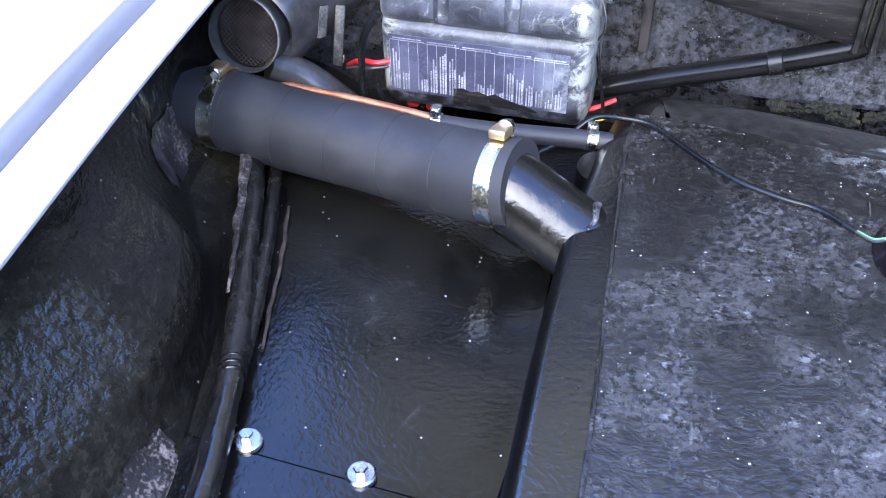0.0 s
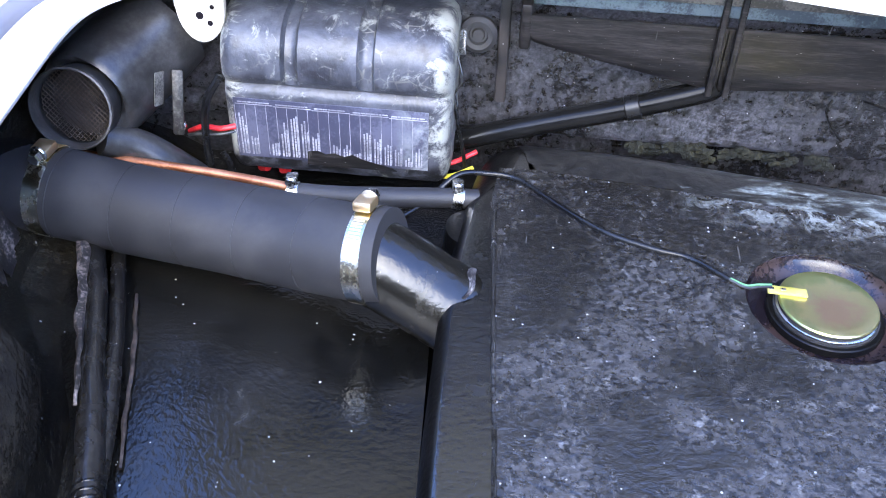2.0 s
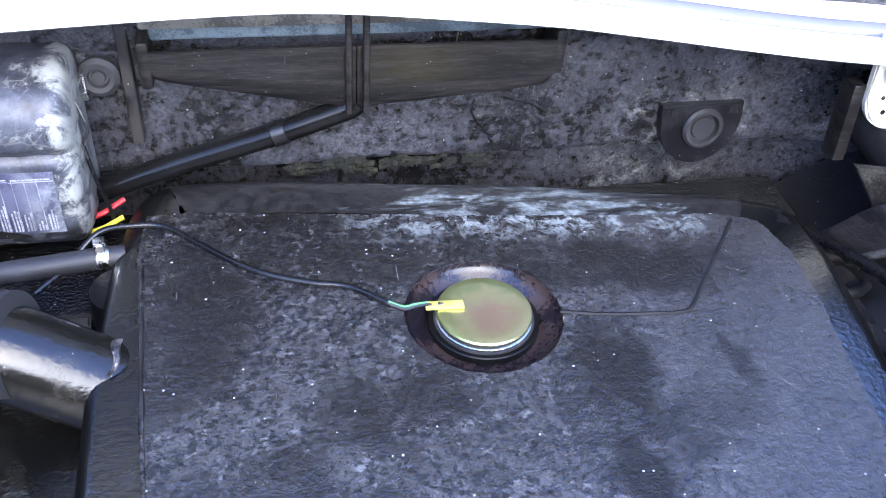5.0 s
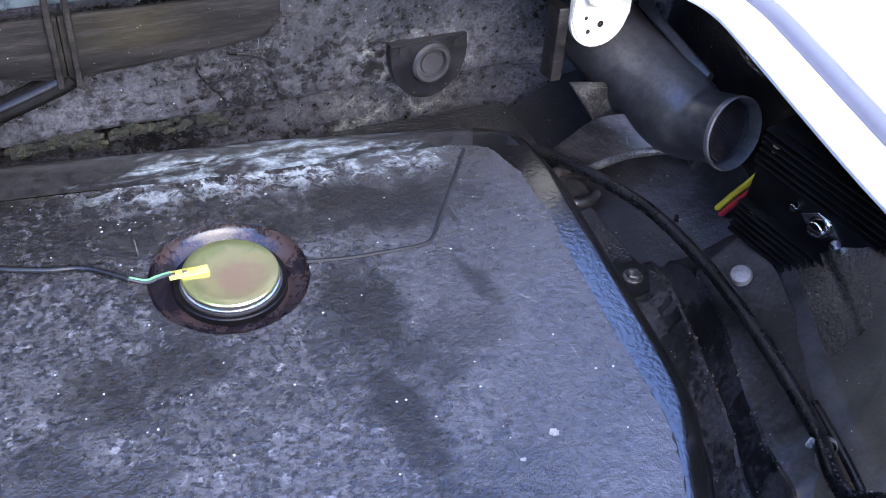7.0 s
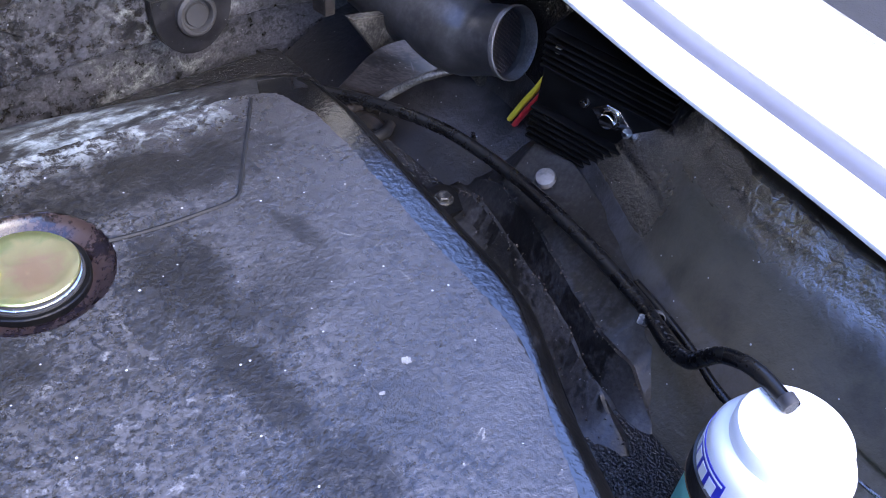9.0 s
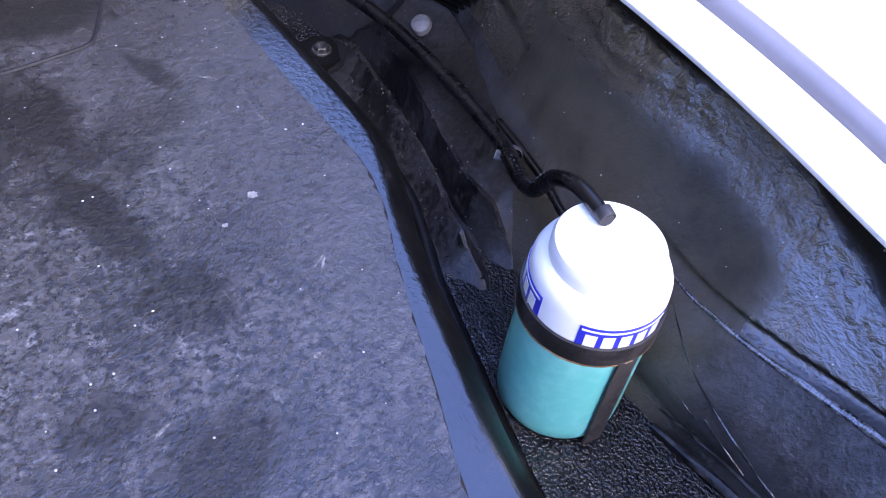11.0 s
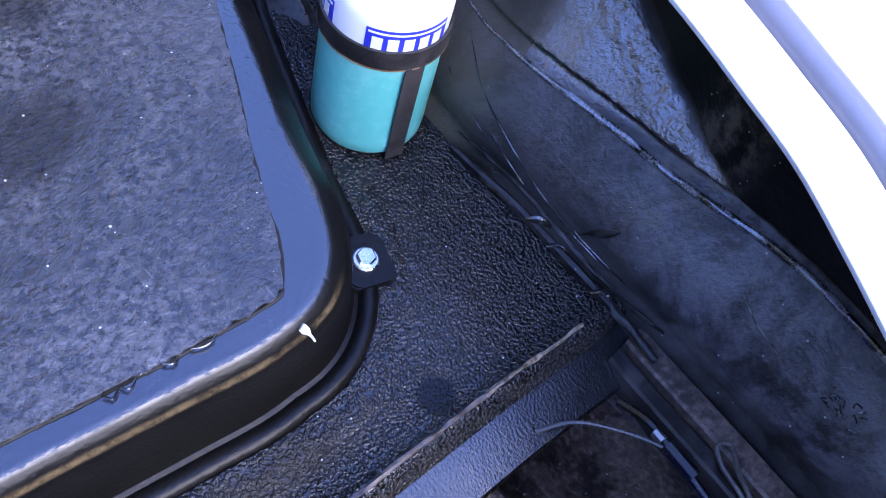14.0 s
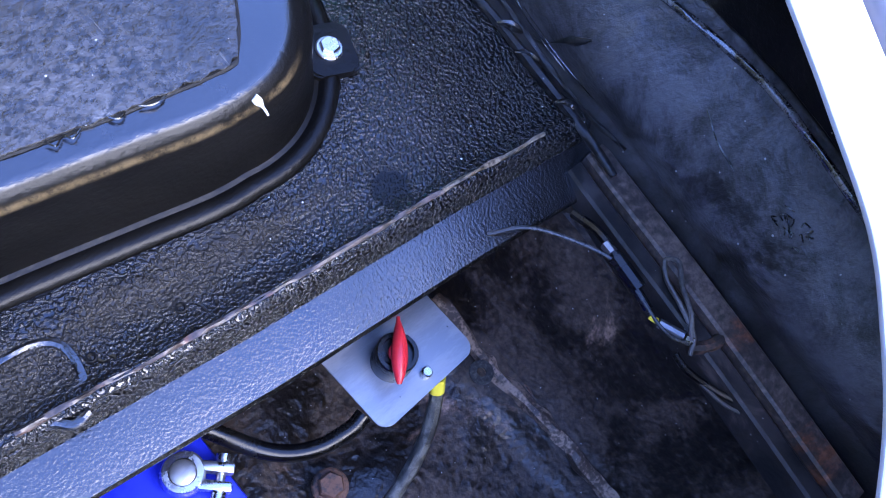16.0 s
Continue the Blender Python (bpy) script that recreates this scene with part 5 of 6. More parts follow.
part("core", tube_bm([(0.148, 0.6215, 0.7045), (0.160, 0.6135, 0.7045), (0.168, 0.612, 0.7073), (0.178, 0.6115, 0.7095)], 0.0011, 6, 5), M_GREY, lead, "grey core")


# ---- filler hose and clamps ----
hose = thing("filler_hose", "thick matt black rubber fuel filler hose", "hose")
HOSE_RADIUS = 0.0378
part("hose_body", tube_bm(HOSE, HOSE_RADIUS, 48, 10), M_RUBBER, hose)
mid = spline(HOSE, 40)
for k in (66, 98, 130, 162, 192):
    d = (mid[k + 1] - mid[k - 1]).normalized()
    part("wrap_seam", lathe_bm(mid[k], d, [(HOSE_RADIUS - 0.0002, -0.0007), (HOSE_RADIUS + 0.0005, 0.0), (HOSE_RADIUS - 0.0002, 0.0007)], 48, False, False), M_RUBBER, hose)


def hose_clamp(base, axis, toward, r, width=0.0145):
    axis = Vector(axis).normalized()
    c = thing("hose_clamp", "bright steel worm-drive clamp round the filler hose", "hose clamp", "hose clamps")
    bm = lathe_bm(base - axis * width / 2, axis, [(r, 0), (r + 0.0012, 0.0004), (r + 0.0012, width - 0.0004), (r, width)], 48, False, False)
    part("band", bm, M_BAND, c)
    t = Vector(toward)
    t = (t - axis * t.dot(axis)).normalized()
    tan = axis.cross(t)
    # slotted stretch of the band
    bm = bmesh.new()
    for k in range(9):
        a = radians(16 + 4.2 * k)
        d = t * math.cos(a) - tan * math.sin(a)
        box(bm, frame_to(base + d * (r + 0.0014), d, axis), (width * 0.62, 0.0012, 0.0008))
    part("worm_slots", bm, M_ZINC, c, "stamped worm slots")
    house = base + t * (r + 0.0062)
    h = part("housing", box_bm(frame_to(house, t, tan), (0.017, width * 1.05, 0.0085), 0.0022), M_ZINC, c)
    bm = bmesh.new()
    hexagon(bm, frame_to(house + tan * 0.0085, tan, axis), 0.0100, 0.009, 0.0072)
    part("screw", bm, M_STEEL, h, "hex screw head", smooth=False)
    return c


hose_clamp(Vector((-0.1275, 0.603, 0.7115)), (-0.95, 0.20, -0.10), (0.18, 0.10, 1), HOSE_RADIUS)
hose_clamp(Vector((-0.405, 0.659, 0.702)), (0.98, -0.10, -0.06), (0.12, -0.05, 1), HOSE_RADIUS)
tagged(part("filler_pipe", tube_bm([HOSE_L + Vector((0.03, 0, 0)), HOSE_L + Vector((-0.05, 0.004, 0.006))], 0.036, 56, 6), M_BITUMEN), "black steel filler pipe through the inner wing", "pipe")

# ---- breather hose and copper pipe ----
cop = [(-0.42, 0.702, 0.713), (-0.379, 0.698, 0.713), (-0.30, 0.694, 0.711), (-0.25, 0.689, 0.710), (-0.205, 0.682, 0.7095)]
tagged(part("copper_pipe", tube_bm(cop, 0.0042, 12, 6), M_COPPER), "dull orange copper breather pipe", "pipe")
br = [(-0.210, 0.679, 0.7075), (-0.17, 0.684, 0.704), (-0.12, 0.698, 0.698), (-0.075, 0.712, 0.692), (-0.052, 0.716, 0.690)]
tagged(part("breather_hose", tube_bm(br, 0.0088, 16, 6, 0.02), M_RUBBER), "black braided rubber breather hose", "hose")


def small_clip(at, axis):
    c = thing("hose_clip", "small zinc-plated screw clip on the breather hose", "hose clip", "hose clips")
    axis = Vector(axis).normalized()
    part("band", lathe_bm(Vector(at) - axis * 0.0048, axis, [(0.0089, 0), (0.0099, 0.0003), (0.0099, 0.0093), (0.0089, 0.0096)], 28, False, False), M_STEEL, c)
    up = frame_to(Vector(at) + Vector((0, 0.002, 0.0125)), (0, 0.1, 1), axis)
    ear = part("ears", box_bm(up, (0.0095, 0.010, 0.008), 0.001), M_STEEL, c)
    bm = bmesh.new()
    lathe(bm, up @ Vector((0, -0.006, 0.0005)), up.to_3x3() @ Vector((0, -1, 0)), [(0.0045, 0), (0.0045, 0.0025), (0.0034, 0.0034)], 16)
    part("screw", bm, M_STEEL, ear, "screw head")


small_clip((-0.206, 0.679, 0.7075), (0.97, 0.05, -0.1))
small_clip((-0.070, 0.7135, 0.6915), (0.96, 0.13, -0.2))

# ---- fuse box ----
fuse = thing("fuse_box", "grimy black plastic fuse box cover with a printed label", "fuse box")
FX0, FX1 = -0.284, -0.082


def fuse_profile(ch):
    b = 0.006 * ch
    return [(0.840, 0.672), (0.775, 0.672), (0.757, 0.676), (0.752, 0.684), (0.751, 0.72), (0.751, 0.754), (0.753, 0.760), (0.757, 0.763), (0.755, 0.766), (0.750 + b, 0.772), (0.7495 + b, 0.785), (0.754 + b, 0.800 - b), (0.764 + b * 0.7, 0.813 - b), (0.780, 0.8205 - b), (0.80, 0.823 - b), (0.830, 0.822), (0.842, 0.815)]


bm = bmesh.new()
rings = []
for i, x in enumerate(steps(FX0, FX1, 80)):
    u = (x - FX0) / (FX1 - FX0)
    e = min(1.0, min(u, 1 - u) / 0.07)
    s = math.sqrt(max(0.0, 1 - (1 - e) ** 2))
    ch = max(0.0, 1 - (abs(u - 0.31) / 0.035) ** 6) if abs(u - 0.31) < 0.035 else (max(0.0, 1 - (abs(u - 0.64) / 0.035) ** 6) if abs(u - 0.64) < 0.035 else 0.0)
    rings.append([Vector((x, 0.80 + (y - 0.80) * (0.72 + 0.28 * s), 0.747 + (z - 0.747) * (0.86 + 0.14 * s) + 0.0006 * noise.noise(Vector((x, y, z)) * 80))) for y, z in fuse_profile(ch)])
rings_mesh(bm, rings, True, True, True)
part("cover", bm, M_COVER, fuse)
part("label", box_bm(pose(-0.187, 0.7506, 0.7215), (0.173, 0.0012, 0.060), 0.0004), M_LABEL, fuse, "dark blue label with unreadable columns of print")
rnd = random.Random(5)
bm = bmesh.new()
for k in range(5):
    x0 = -0.2715 + k * 0.0342
    box(bm, pose(x0 + 0.0165, 0.7498, 0.7462 - 0.0007 * k), (0.0335, 0.0006, 0.0006))
    x = x0 + 0.002
    while x < x0 + 0.029:
        w = rnd.uniform(0.0012, 0.005)
        box(bm, pose(x + w / 2, 0.7498, 0.7482 - 0.0007 * k), (w, 0.0006, 0.0011))
        x += w + 0.0006
heights = [0.046, 0.022, 0.0, 0.016, 0.036, 0.044, 0.042, 0.026, 0.0, 0.014, 0.018, 0.010, 0.034, 0.028, 0.030, 0.020, 0.008, 0.022]
for k, top in enumerate(heights):
    x = -0.2690 + 0.0093 * k
    box(bm, pose(x - 0.0034, 0.7498, 0.7205), (0.0004, 0.0006, 0.050))
    for col in (0.0, 0.0026, 0.0048):
        reach = top * rnd.uniform(0.6, 1.0)
        z = 0.6945
        while z < 0.6945 + reach:
            h = rnd.uniform(0.0010, 0.0042)
            box(bm, pose(x + col, 0.7498, z + h / 2), (0.0013, 0.0006, h))
            z += h + 0.0007
tagged(part("print", bm, M_PRINT, fuse, "pale unreadable printed columns", smooth=False), kind="stuff")
torn = [(-0.210, 0.6885), (-0.209, 0.7025), (-0.200, 0.7040), (-0.193, 0.7005), (-0.185, 0.7025), (-0.176, 0.6995), (-0.169, 0.7025), (-0.160, 0.6985), (-0.150, 0.6960), (-0.138, 0.6930), (-0.128, 0.6885)]
part("torn_patch", plate_bm(torn, 0.0, 0.0012, 0.0, Matrix(((1, 0, 0, 0), (0, 0, -1, 0.7502), (0, 1, 0, 0), (0, 0, 0, 1)))), M_TROUGH, fuse, "bare plastic where the label is torn away")
part("clip", box_bm(pose(-0.079, 0.823, 0.785), (0.006, 0.008, 0.024), 0.001), M_STEEL, fuse, "spring clip")

# ---- drain trough below the scuttle and its tube ----
trough = thing("drain_trough", "black rubber drain trough hanging under the scuttle", "drain trough")
TR = [(-0.027, 0.818), (-0.026, 0.806), (-0.014, 0.797), (0.06, 0.781), (0.138, 0.766), (0.15, 0.766), (0.23, 0.772), (0.300, 0.779), (0.316, 0.784), (0.322, 0.800), (0.320, 0.828)]


def trough_bm():
    bm = bmesh.new()
    low = spline([(x, 0, z) for x, z in TR], 6)
    rows = []
    for dy, k in ((0.835, 0.0), (0.808, 0.0), (0.800, 0.0025), (0.797, 0.008), (0.797, 0.5), (0.797, 1.0), (0.800, 1.0), (0.800, 0.5), (0.803, 0.012)):
        rows.append([Vector((p.x + (0.148 - p.x) * (0.02 if k and k < 0.02 else 0), dy, p.z + (0.827 - p.z) * (k if k >= 0.5 else 0) + (k if k < 0.5 else 0))) for p in low])
    rings_mesh(bm, rows, closed=False)
    return bm


part("trough_body", trough_bm(), M_TROUGH, trough)
for x in (-0.0245, 0.3185):
    part("end_cap", box_bm(pose(x, 0.816, 0.815), (0.010, 0.040, 0.042), 0.003), M_TROUGH, trough)
part("back_edge", box_bm(pose(0.147, 0.824, 0.838), (0.335, 0.02, 0.020), 0.003), mat("weathered_blue_grey_paint", (0.05, 0.065, 0.075), (0.13, 0.17, 0.18), 40, (0.5, 0.7), bump=(120, 0.4, 0.001), fine=0.6), trough, "weathered blue-grey edge")
part("upper_lip", box_bm(pose(0.147, 0.812, 0.852), (0.345, 0.03, 0.012), 0.003), mat("weathered_tan_paint", (0.05, 0.046, 0.038), (0.15, 0.138, 0.115), 30, (0.5, 0.7), bump=(120, 0.4, 0.001), fine=0.6), trough, "weathered tan upper edge")
for x in (0.137, 0.1515):
    part("strap", box_bm(pose(x, 0.793, 0.812), (0.0055, 0.006, 0.092), 0.0015), M_TROUGH, trough)
dt = thing("drain_tube", "glossy black plastic drain tube running down behind the tank", "tube")
part("tube", tube_bm([(-0.15, 0.80, 0.665), (-0.07, 0.813, 0.690), (0.0, 0.812, 0.714), (0.07, 0.808, 0.738), (0.134, 0.806, 0.762), (0.146, 0.806, 0.770)], 0.0105, 16, 6), mat("glossy_black_tube", (0.005, 0.005, 0.005), (0.008, 0.008, 0.008), 20, (0.12, 0.2), spec=0.16, bump=(90, 0.05, 0.0005)), dt)
part("joint_collar", lathe_bm((0.078, 0.8078, 0.7405), (0.94, -0.03, 0.34), [(0.0105, -0.007), (0.0116, -0.006), (0.0116, 0.006), (0.0105, 0.007)], 20, False, False), M_WIRE, dt)
stud = thing("stud", "small black stud under the drain tube", "stud")
bm = bmesh.new()
lathe(bm, (0.070, 0.832, 0.722), (0, -1, 0.1), [(0.008, 0), (0.008, 0.004), (0.004, 0.005), (0.004, 0.018), (0.003, 0.02)], 16)
part("shank", bm, M_GRIME, stud)

# ---- plates and grommets on the bulkhead ----
gp = thing("grommet_plate", "black rounded plate with a round rubber grommet on the bulkhead", "grommet")
GC = Vector((0.4875, 0.826, 0.710))
gm = frame_to(GC, (0.05, -1, 0.12), (1, 0, 0))
part("plate", plate_bm([(-0.044, 0.024)] + [(-0.001 + 0.043 * math.cos(a), 0.010 + 0.050 * math.sin(a)) for a in steps(math.pi, 2 * math.pi, 18)] + [(0.042, 0.024)], -0.014, -0.003, 0.0015, gm), mat("black_plate_paint", (0.006, 0.006, 0.007), (0.014, 0.014, 0.016), 20, (0.3, 0.45), bump=(150, 0.4, 0.001), specks=150, spec=0.4), gp)
part("grommet", lathe_bm(gm @ Vector((0, 0.0, -0.003)), gm.to_3x3() @ Vector((0, 0, 1)), [(0.0215, 0), (0.0215, 0.004), (0.019, 0.0065), (0.016, 0.0065), (0.0145, 0.004), (0.0145, 0.001), (0.012, 0.001), (0.011, 0.003), (0.001, 0.003)], 36), M_RUBBER, gp, "raised round rubber grommet")
for dx in (-0.031, 0.030):
    part("hole", lathe_bm(gm @ Vector((dx, 0.017, -0.003)), gm.to_3x3() @ Vector((0, 0, 1)), [(0.0045, 0), (0.0045, 0.0006), (0.001, 0.0006)], 16), mat("dark_hole", (0.003, 0.003, 0.003), (0.004, 0.004, 0.004), 5, (0.9, 0.95), bump=None), gp, "dark screw hole")
gl = thing("grommet", "black ring grommet beside the fuse box", "grommet")
part("ring", lathe_bm((-0.066, 0.832, 0.790), (0, -1, 0.1), [(0.017, 0), (0.017, 0.006), (0.013, 0.009), (0.009, 0.008), (0.008, 0.004), (0.006, 0.004), (0.005, 0.007), (0.001, 0.007)], 28), M_RUBBER, gl)
tagged(part("bulkhead_rail", box_bm(pose(-0.043, 0.831, 0.782), (0.010, 0.014, 0.115), 0.002), M_GRIME), "narrow black vertical rib on the bulkhead", "rib", kind="structure")


# ---- air ducts ----
def duct(mouth, axis, far, far_r, flange_side, short=0.035):
    d = thing("air_duct", "black plastic ventilation duct with a wire gauze mouth", "air duct", "air ducts")
    mouth, axis, far = Vector(mouth), Vector(axis).normalized(), Vector(far)
    p1 = mouth - axis * short
    pts = spline([mouth - axis * 0.002, mouth - axis * 0.018, p1, (p1 + far) / 2 - axis * 0.01, far], 6)
    bm = bmesh.new()
    sweep(bm, pts, lambda t: 0.0335 + (far_r - 0.0335) * max(0.0, min(1.0, (t - 0.40) / 0.16)) ** 0.7, 36, False)
    part("duct_body", bm, M_DUCT, d)
    part("mouth_rim", lathe_bm(mouth - axis * 0.012, axis, [(0.0335, 0.0065), (0.0350, 0.0075), (0.0353, 0.012), (0.034, 0.013), (0.0325, 0.010), (0.0325, 0.0)], 40, False, False), M_RIM, d, "worn brown rim")
    side = axis.orthogonal().normalized()
    up = axis.cross(side)
    bm = bmesh.new()
    for k in range(-10, 11):
        o = k * 0.0033
        w = math.sqrt(max(0, 0.0325 ** 2 - o * o))
        if w > 0.003:
            for a, b in ((side, up), (up, side)):
                box(bm, frame_to(mouth - axis * (0.018 + (0.0006 if a is up else 0)) + a * o, axis, b), (2 * w, 0.0007, 0.0007))
    tagged(part("gauze", bm, M_GAUZE, d, "rusty wire gauze", smooth=False), kind="stuff")
    part("inner_shade", lathe_bm(mouth - axis * 0.035, axis, [(0.030, 0), (0.001, 0.0005)], 32, False, False), M_GRIME, d)
    fl = Vector(flange_side).normalized()
    part("moulded_flange", box_bm(frame_to((p1 + far) / 2 + fl * (far_r + 0.002), fl, far - p1), ((far - p1).length * 0.8, 0.012, 0.010), 0.003), M_DUCT, d)
    return d


tagged(part("sticker", plate_bm(round_rect(0.011, 0.030, 0.001), 0.0, 0.0008, 0.0, frame_to((-0.3345, 0.7405, 0.760), (0.93, -0.36, 0.0), (-0.36, -0.9, 0.25))), mat("faded_paper_label", (0.05, 0.05, 0.047), (0.17, 0.165, 0.15), 50, (0.5, 0.6), bump=(200, 0.2, 0.0004), fine=0.6)), "faded grey paper sticker on the air duct", "sticker")
duct((-0.390, 0.688, 0.765), (0.02, -0.95, 0.26), (-0.350, 0.81, 0.787), 0.046, (-0.75, 0.1, 0.6))
duct((0.683, 0.594, 0.741), (0.12, -0.93, 0.30), (0.664, 0.80, 0.738), 0.0425, (0.62, -0.1, 0.75), 0.060)


# ---- bonnet hinges ----
def hinge(x, sgn, up=0.0, size=1.0, y=0.742):
    h = thing("bonnet_hinge", "cream painted steel bonnet hinge arm under the scuttle", "hinge", "bonnet hinges")
    m = frame_to((x, y, 0.80 + up), (0, -1, 0.1), (1, 0, 0)) @ Matrix.Diagonal((sgn * size, 1.0, 1.0, 1.0))
    part("arm", plate_bm([(-0.028, 0.05)] + [(0.004 + 0.032 * math.cos(a), -0.008 + 0.032 * math.sin(a)) for a in steps(math.pi, 2 * math.pi, 14)] + [(0.036, 0.05)], -0.003, 0.004, 0.002, m), M_CREAM, h)
    nz = (m.to_3x3() @ Vector((0, 0, 1))).normalized()
    for hx, hy, hr in ((0.004, -0.016, 0.0034), (-0.009, -0.022, 0.0024), (-0.013, -0.008, 0.002)):
        part("slot", lathe_bm(m @ Vector((hx, hy, 0.0035)), nz, [(hr, 0), (hr, 0.0009), (0.0005, 0.0009)], 16), M_WELL, h, "dark hole")
    part("pivot", lathe_bm(m @ Vector((-0.010, 0.018, 0.003)), nz, [(0.011, 0), (0.011, 0.012), (0.009, 0.014), (0.005, 0.010), (0.001, 0.010)], 24), M_CREAM, h, "worn painted pivot")
    part("mount", box_bm(m @ pose(-0.034, -0.035 - up, -0.012), (0.012, 0.075, 0.022), 0.002), M_TROUGH, h, "dark mounting bracket")
    return h


hinge(0.612, 1)
hinge(-0.294, -1, 0.036, 0.66, 0.768)

# ---- alloy brackets under the ducts ----
WEB_OUT = [(0.585, 0.733), (0.642, 0.723), (0.657, 0.676), (0.651, 0.647), (0.634, 0.666), (0.611, 0.698)]
bk = thing("duct_bracket", "oxidised alloy bracket under the ventilation duct", "bracket")
FLAT = lambda y: Matrix(((1, 0, 0, 0), (0, 0, -1, y), (0, 1, 0, 0), (0, 0, 0, 1)))
ARCH_IN = spline([(0.602, 0.700, 0.634), (0.616, 0.680, 0.660), (0.634, 0.660, 0.682), (0.660, 0.646, 0.690), (0.680, 0.645, 0.684), (0.697, 0.645, 0.669)], 6)
ARCH_OUT = spline([(0.576, 0.735, 0.632), (0.592, 0.718, 0.668), (0.612, 0.702, 0.700), (0.645, 0.680, 0.714), (0.676, 0.664, 0.708), (0.703, 0.652, 0.684)], 6)
part("casting", sheet_bm(lambda k, v: ARCH_IN[k].lerp(ARCH_OUT[k], v) + Vector((0, 0, 0.003 * math.sin(math.pi * v))), list(range(len(ARCH_IN))), steps(0, 1, 6), 0.005), M_TROUGH, bk, "dark cast arm with an arched edge")
part("rim", tube_bm(ARCH_IN, 0.0042, 10, 1, 0.1), M_CAST, bk, "pale worn edge of the arch")
part("web", plate_bm(WEB_OUT, -0.004, 0.004, 0.0015, FLAT(0.72)), M_CAST, bk, "pale corroded plate with two holes")
part("lug", lathe_bm((0.697, 0.642, 0.669), (0, -1, 0.2), [(0.0065, 0), (0.0065, 0.004), (0.003, 0.005)], 16), M_CAST, bk)
bkl = thing("duct_bracket", "dark alloy bracket under the ventilation duct", "bracket")
part("foot", tube_bm([(-0.30, 0.735, 0.655), (-0.325, 0.722, 0.690), (-0.352, 0.715, 0.715), (-0.375, 0.70, 0.73)], lambda t: 0.020 - 0.006 * t, 12, 6), M_DUCT, bkl)
lev = thing("cable_lever", "pale corroded alloy lever beside the fuse box", "lever")
part("bar", box_bm(frame_to((-0.321, 0.745, 0.745), (0.3, -0.9, 0.3), (0.05, 0.2, 1)), (0.058, 0.010, 0.005), 0.002), M_CAST, lev)
part("rivet", lathe_bm((-0.321, 0.741, 0.724), (0.3, -0.9, 0.3), [(0.006, 0), (0.005, 0.004), (0.001, 0.005)], 12), M_STEEL, lev)
for pts, r, m_, lab in (([(-0.280, 0.745, 0.775), (-0.292, 0.735, 0.752), (-0.296, 0.733, 0.71), (-0.294, 0.735, 0.67)], 0.0036, M_WIRE, "black cable beside the fuse box"),
                        ([(-0.285, 0.740, 0.70), (-0.278, 0.738, 0.685), (-0.274, 0.735, 0.665)], 0.003, M_WIRE, "black cable below the fuse box"),
                        ([(-0.262, 0.760, 0.722), (-0.285, 0.748, 0.720), (-0.305, 0.755, 0.716), (-0.325, 0.77, 0.70)], 0.0026, M_RED, "red wire behind the fuse box"),
                        ([(-0.268, 0.758, 0.715), (-0.29, 0.747, 0.714), (-0.312, 0.752, 0.709), (-0.33, 0.77, 0.695)], 0.0016, M_GREY, "grey wire behind the fuse box"),
                        ([(-0.262, 0.775, 0.664), (-0.255, 0.77, 0.668)], 0.005, M_RED, "red connector below the fuse box"),
                        ([(-0.242, 0.773, 0.664), (-0.235, 0.77, 0.667)], 0.0045, M_RED, "red connector below the fuse box"),
                        ([(-0.12, 0.790, 0.668), (-0.085, 0.788, 0.676), (-0.06, 0.80, 0.684)], 0.0024, M_RED, "red wire below the fuse box"),
                        ([(-0.12, 0.782, 0.664), (-0.085, 0.780, 0.667), (-0.062, 0.79, 0.672)], 0.0022, M_YELLOW, "yellow wire below the fuse box"),
                        ([(-0.084, 0.80, 0.79), (-0.076, 0.79, 0.765), (-0.083, 0.79, 0.748), (-0.080, 0.79, 0.735)], 0.0012, M_GREY, "thin grey wire beside the fuse box"),
                        ([(-0.083, 0.795, 0.745), (-0.078, 0.788, 0.72), (-0.072, 0.788, 0.69), (-0.070, 0.79, 0.67)], 0.0018, M_WIRE, "thin black wire beside the fuse box")):
    tagged(part("wire", tube_bm(pts, r, 8, 6), m_), lab, "wire")

# ---- ribbed electronic box on the inner wing ----
reg = thing("ignition_module", "black finned alloy electronic box on the inner wing", "electronic box")
rm = frame_to((0.668, 0.474, 0.741), (-0.97, -0.20, -0.08), (0.12, -0.96, -0.04))
part("case", box_bm(rm @ pose(0, 0, -0.016), (0.124, 0.116, 0.032), 0.002), mat("black_anodised", (0.0025, 0.0025, 0.0025), (0.005, 0.005, 0.005), 30, (0.45, 0.6), bump=(300, 0.1, 0.0003), spec=0.15), reg)
M_FIN = bpy.data.materials["black_anodised"]
for k in range(6):
    for s in (-1, 1):
        part("fin", box_bm(rm @ pose(0, s * (0.0235 + k * 0.0066), 0.004), (0.124, 0.0022, 0.010), 0.0005), M_FIN, reg)
part("transistor", plate_bm([(-0.019, 0.0), (-0.006, 0.011), (0.006, 0.011), (0.019, 0.0), (0.006, -0.011), (-0.006, -0.011)], 0.0, 0.002, 0.0005, rm @ pose(0.010, 0.002, 0.0)), M_CHROME, reg, "shiny transistor")
bm = bmesh.new()
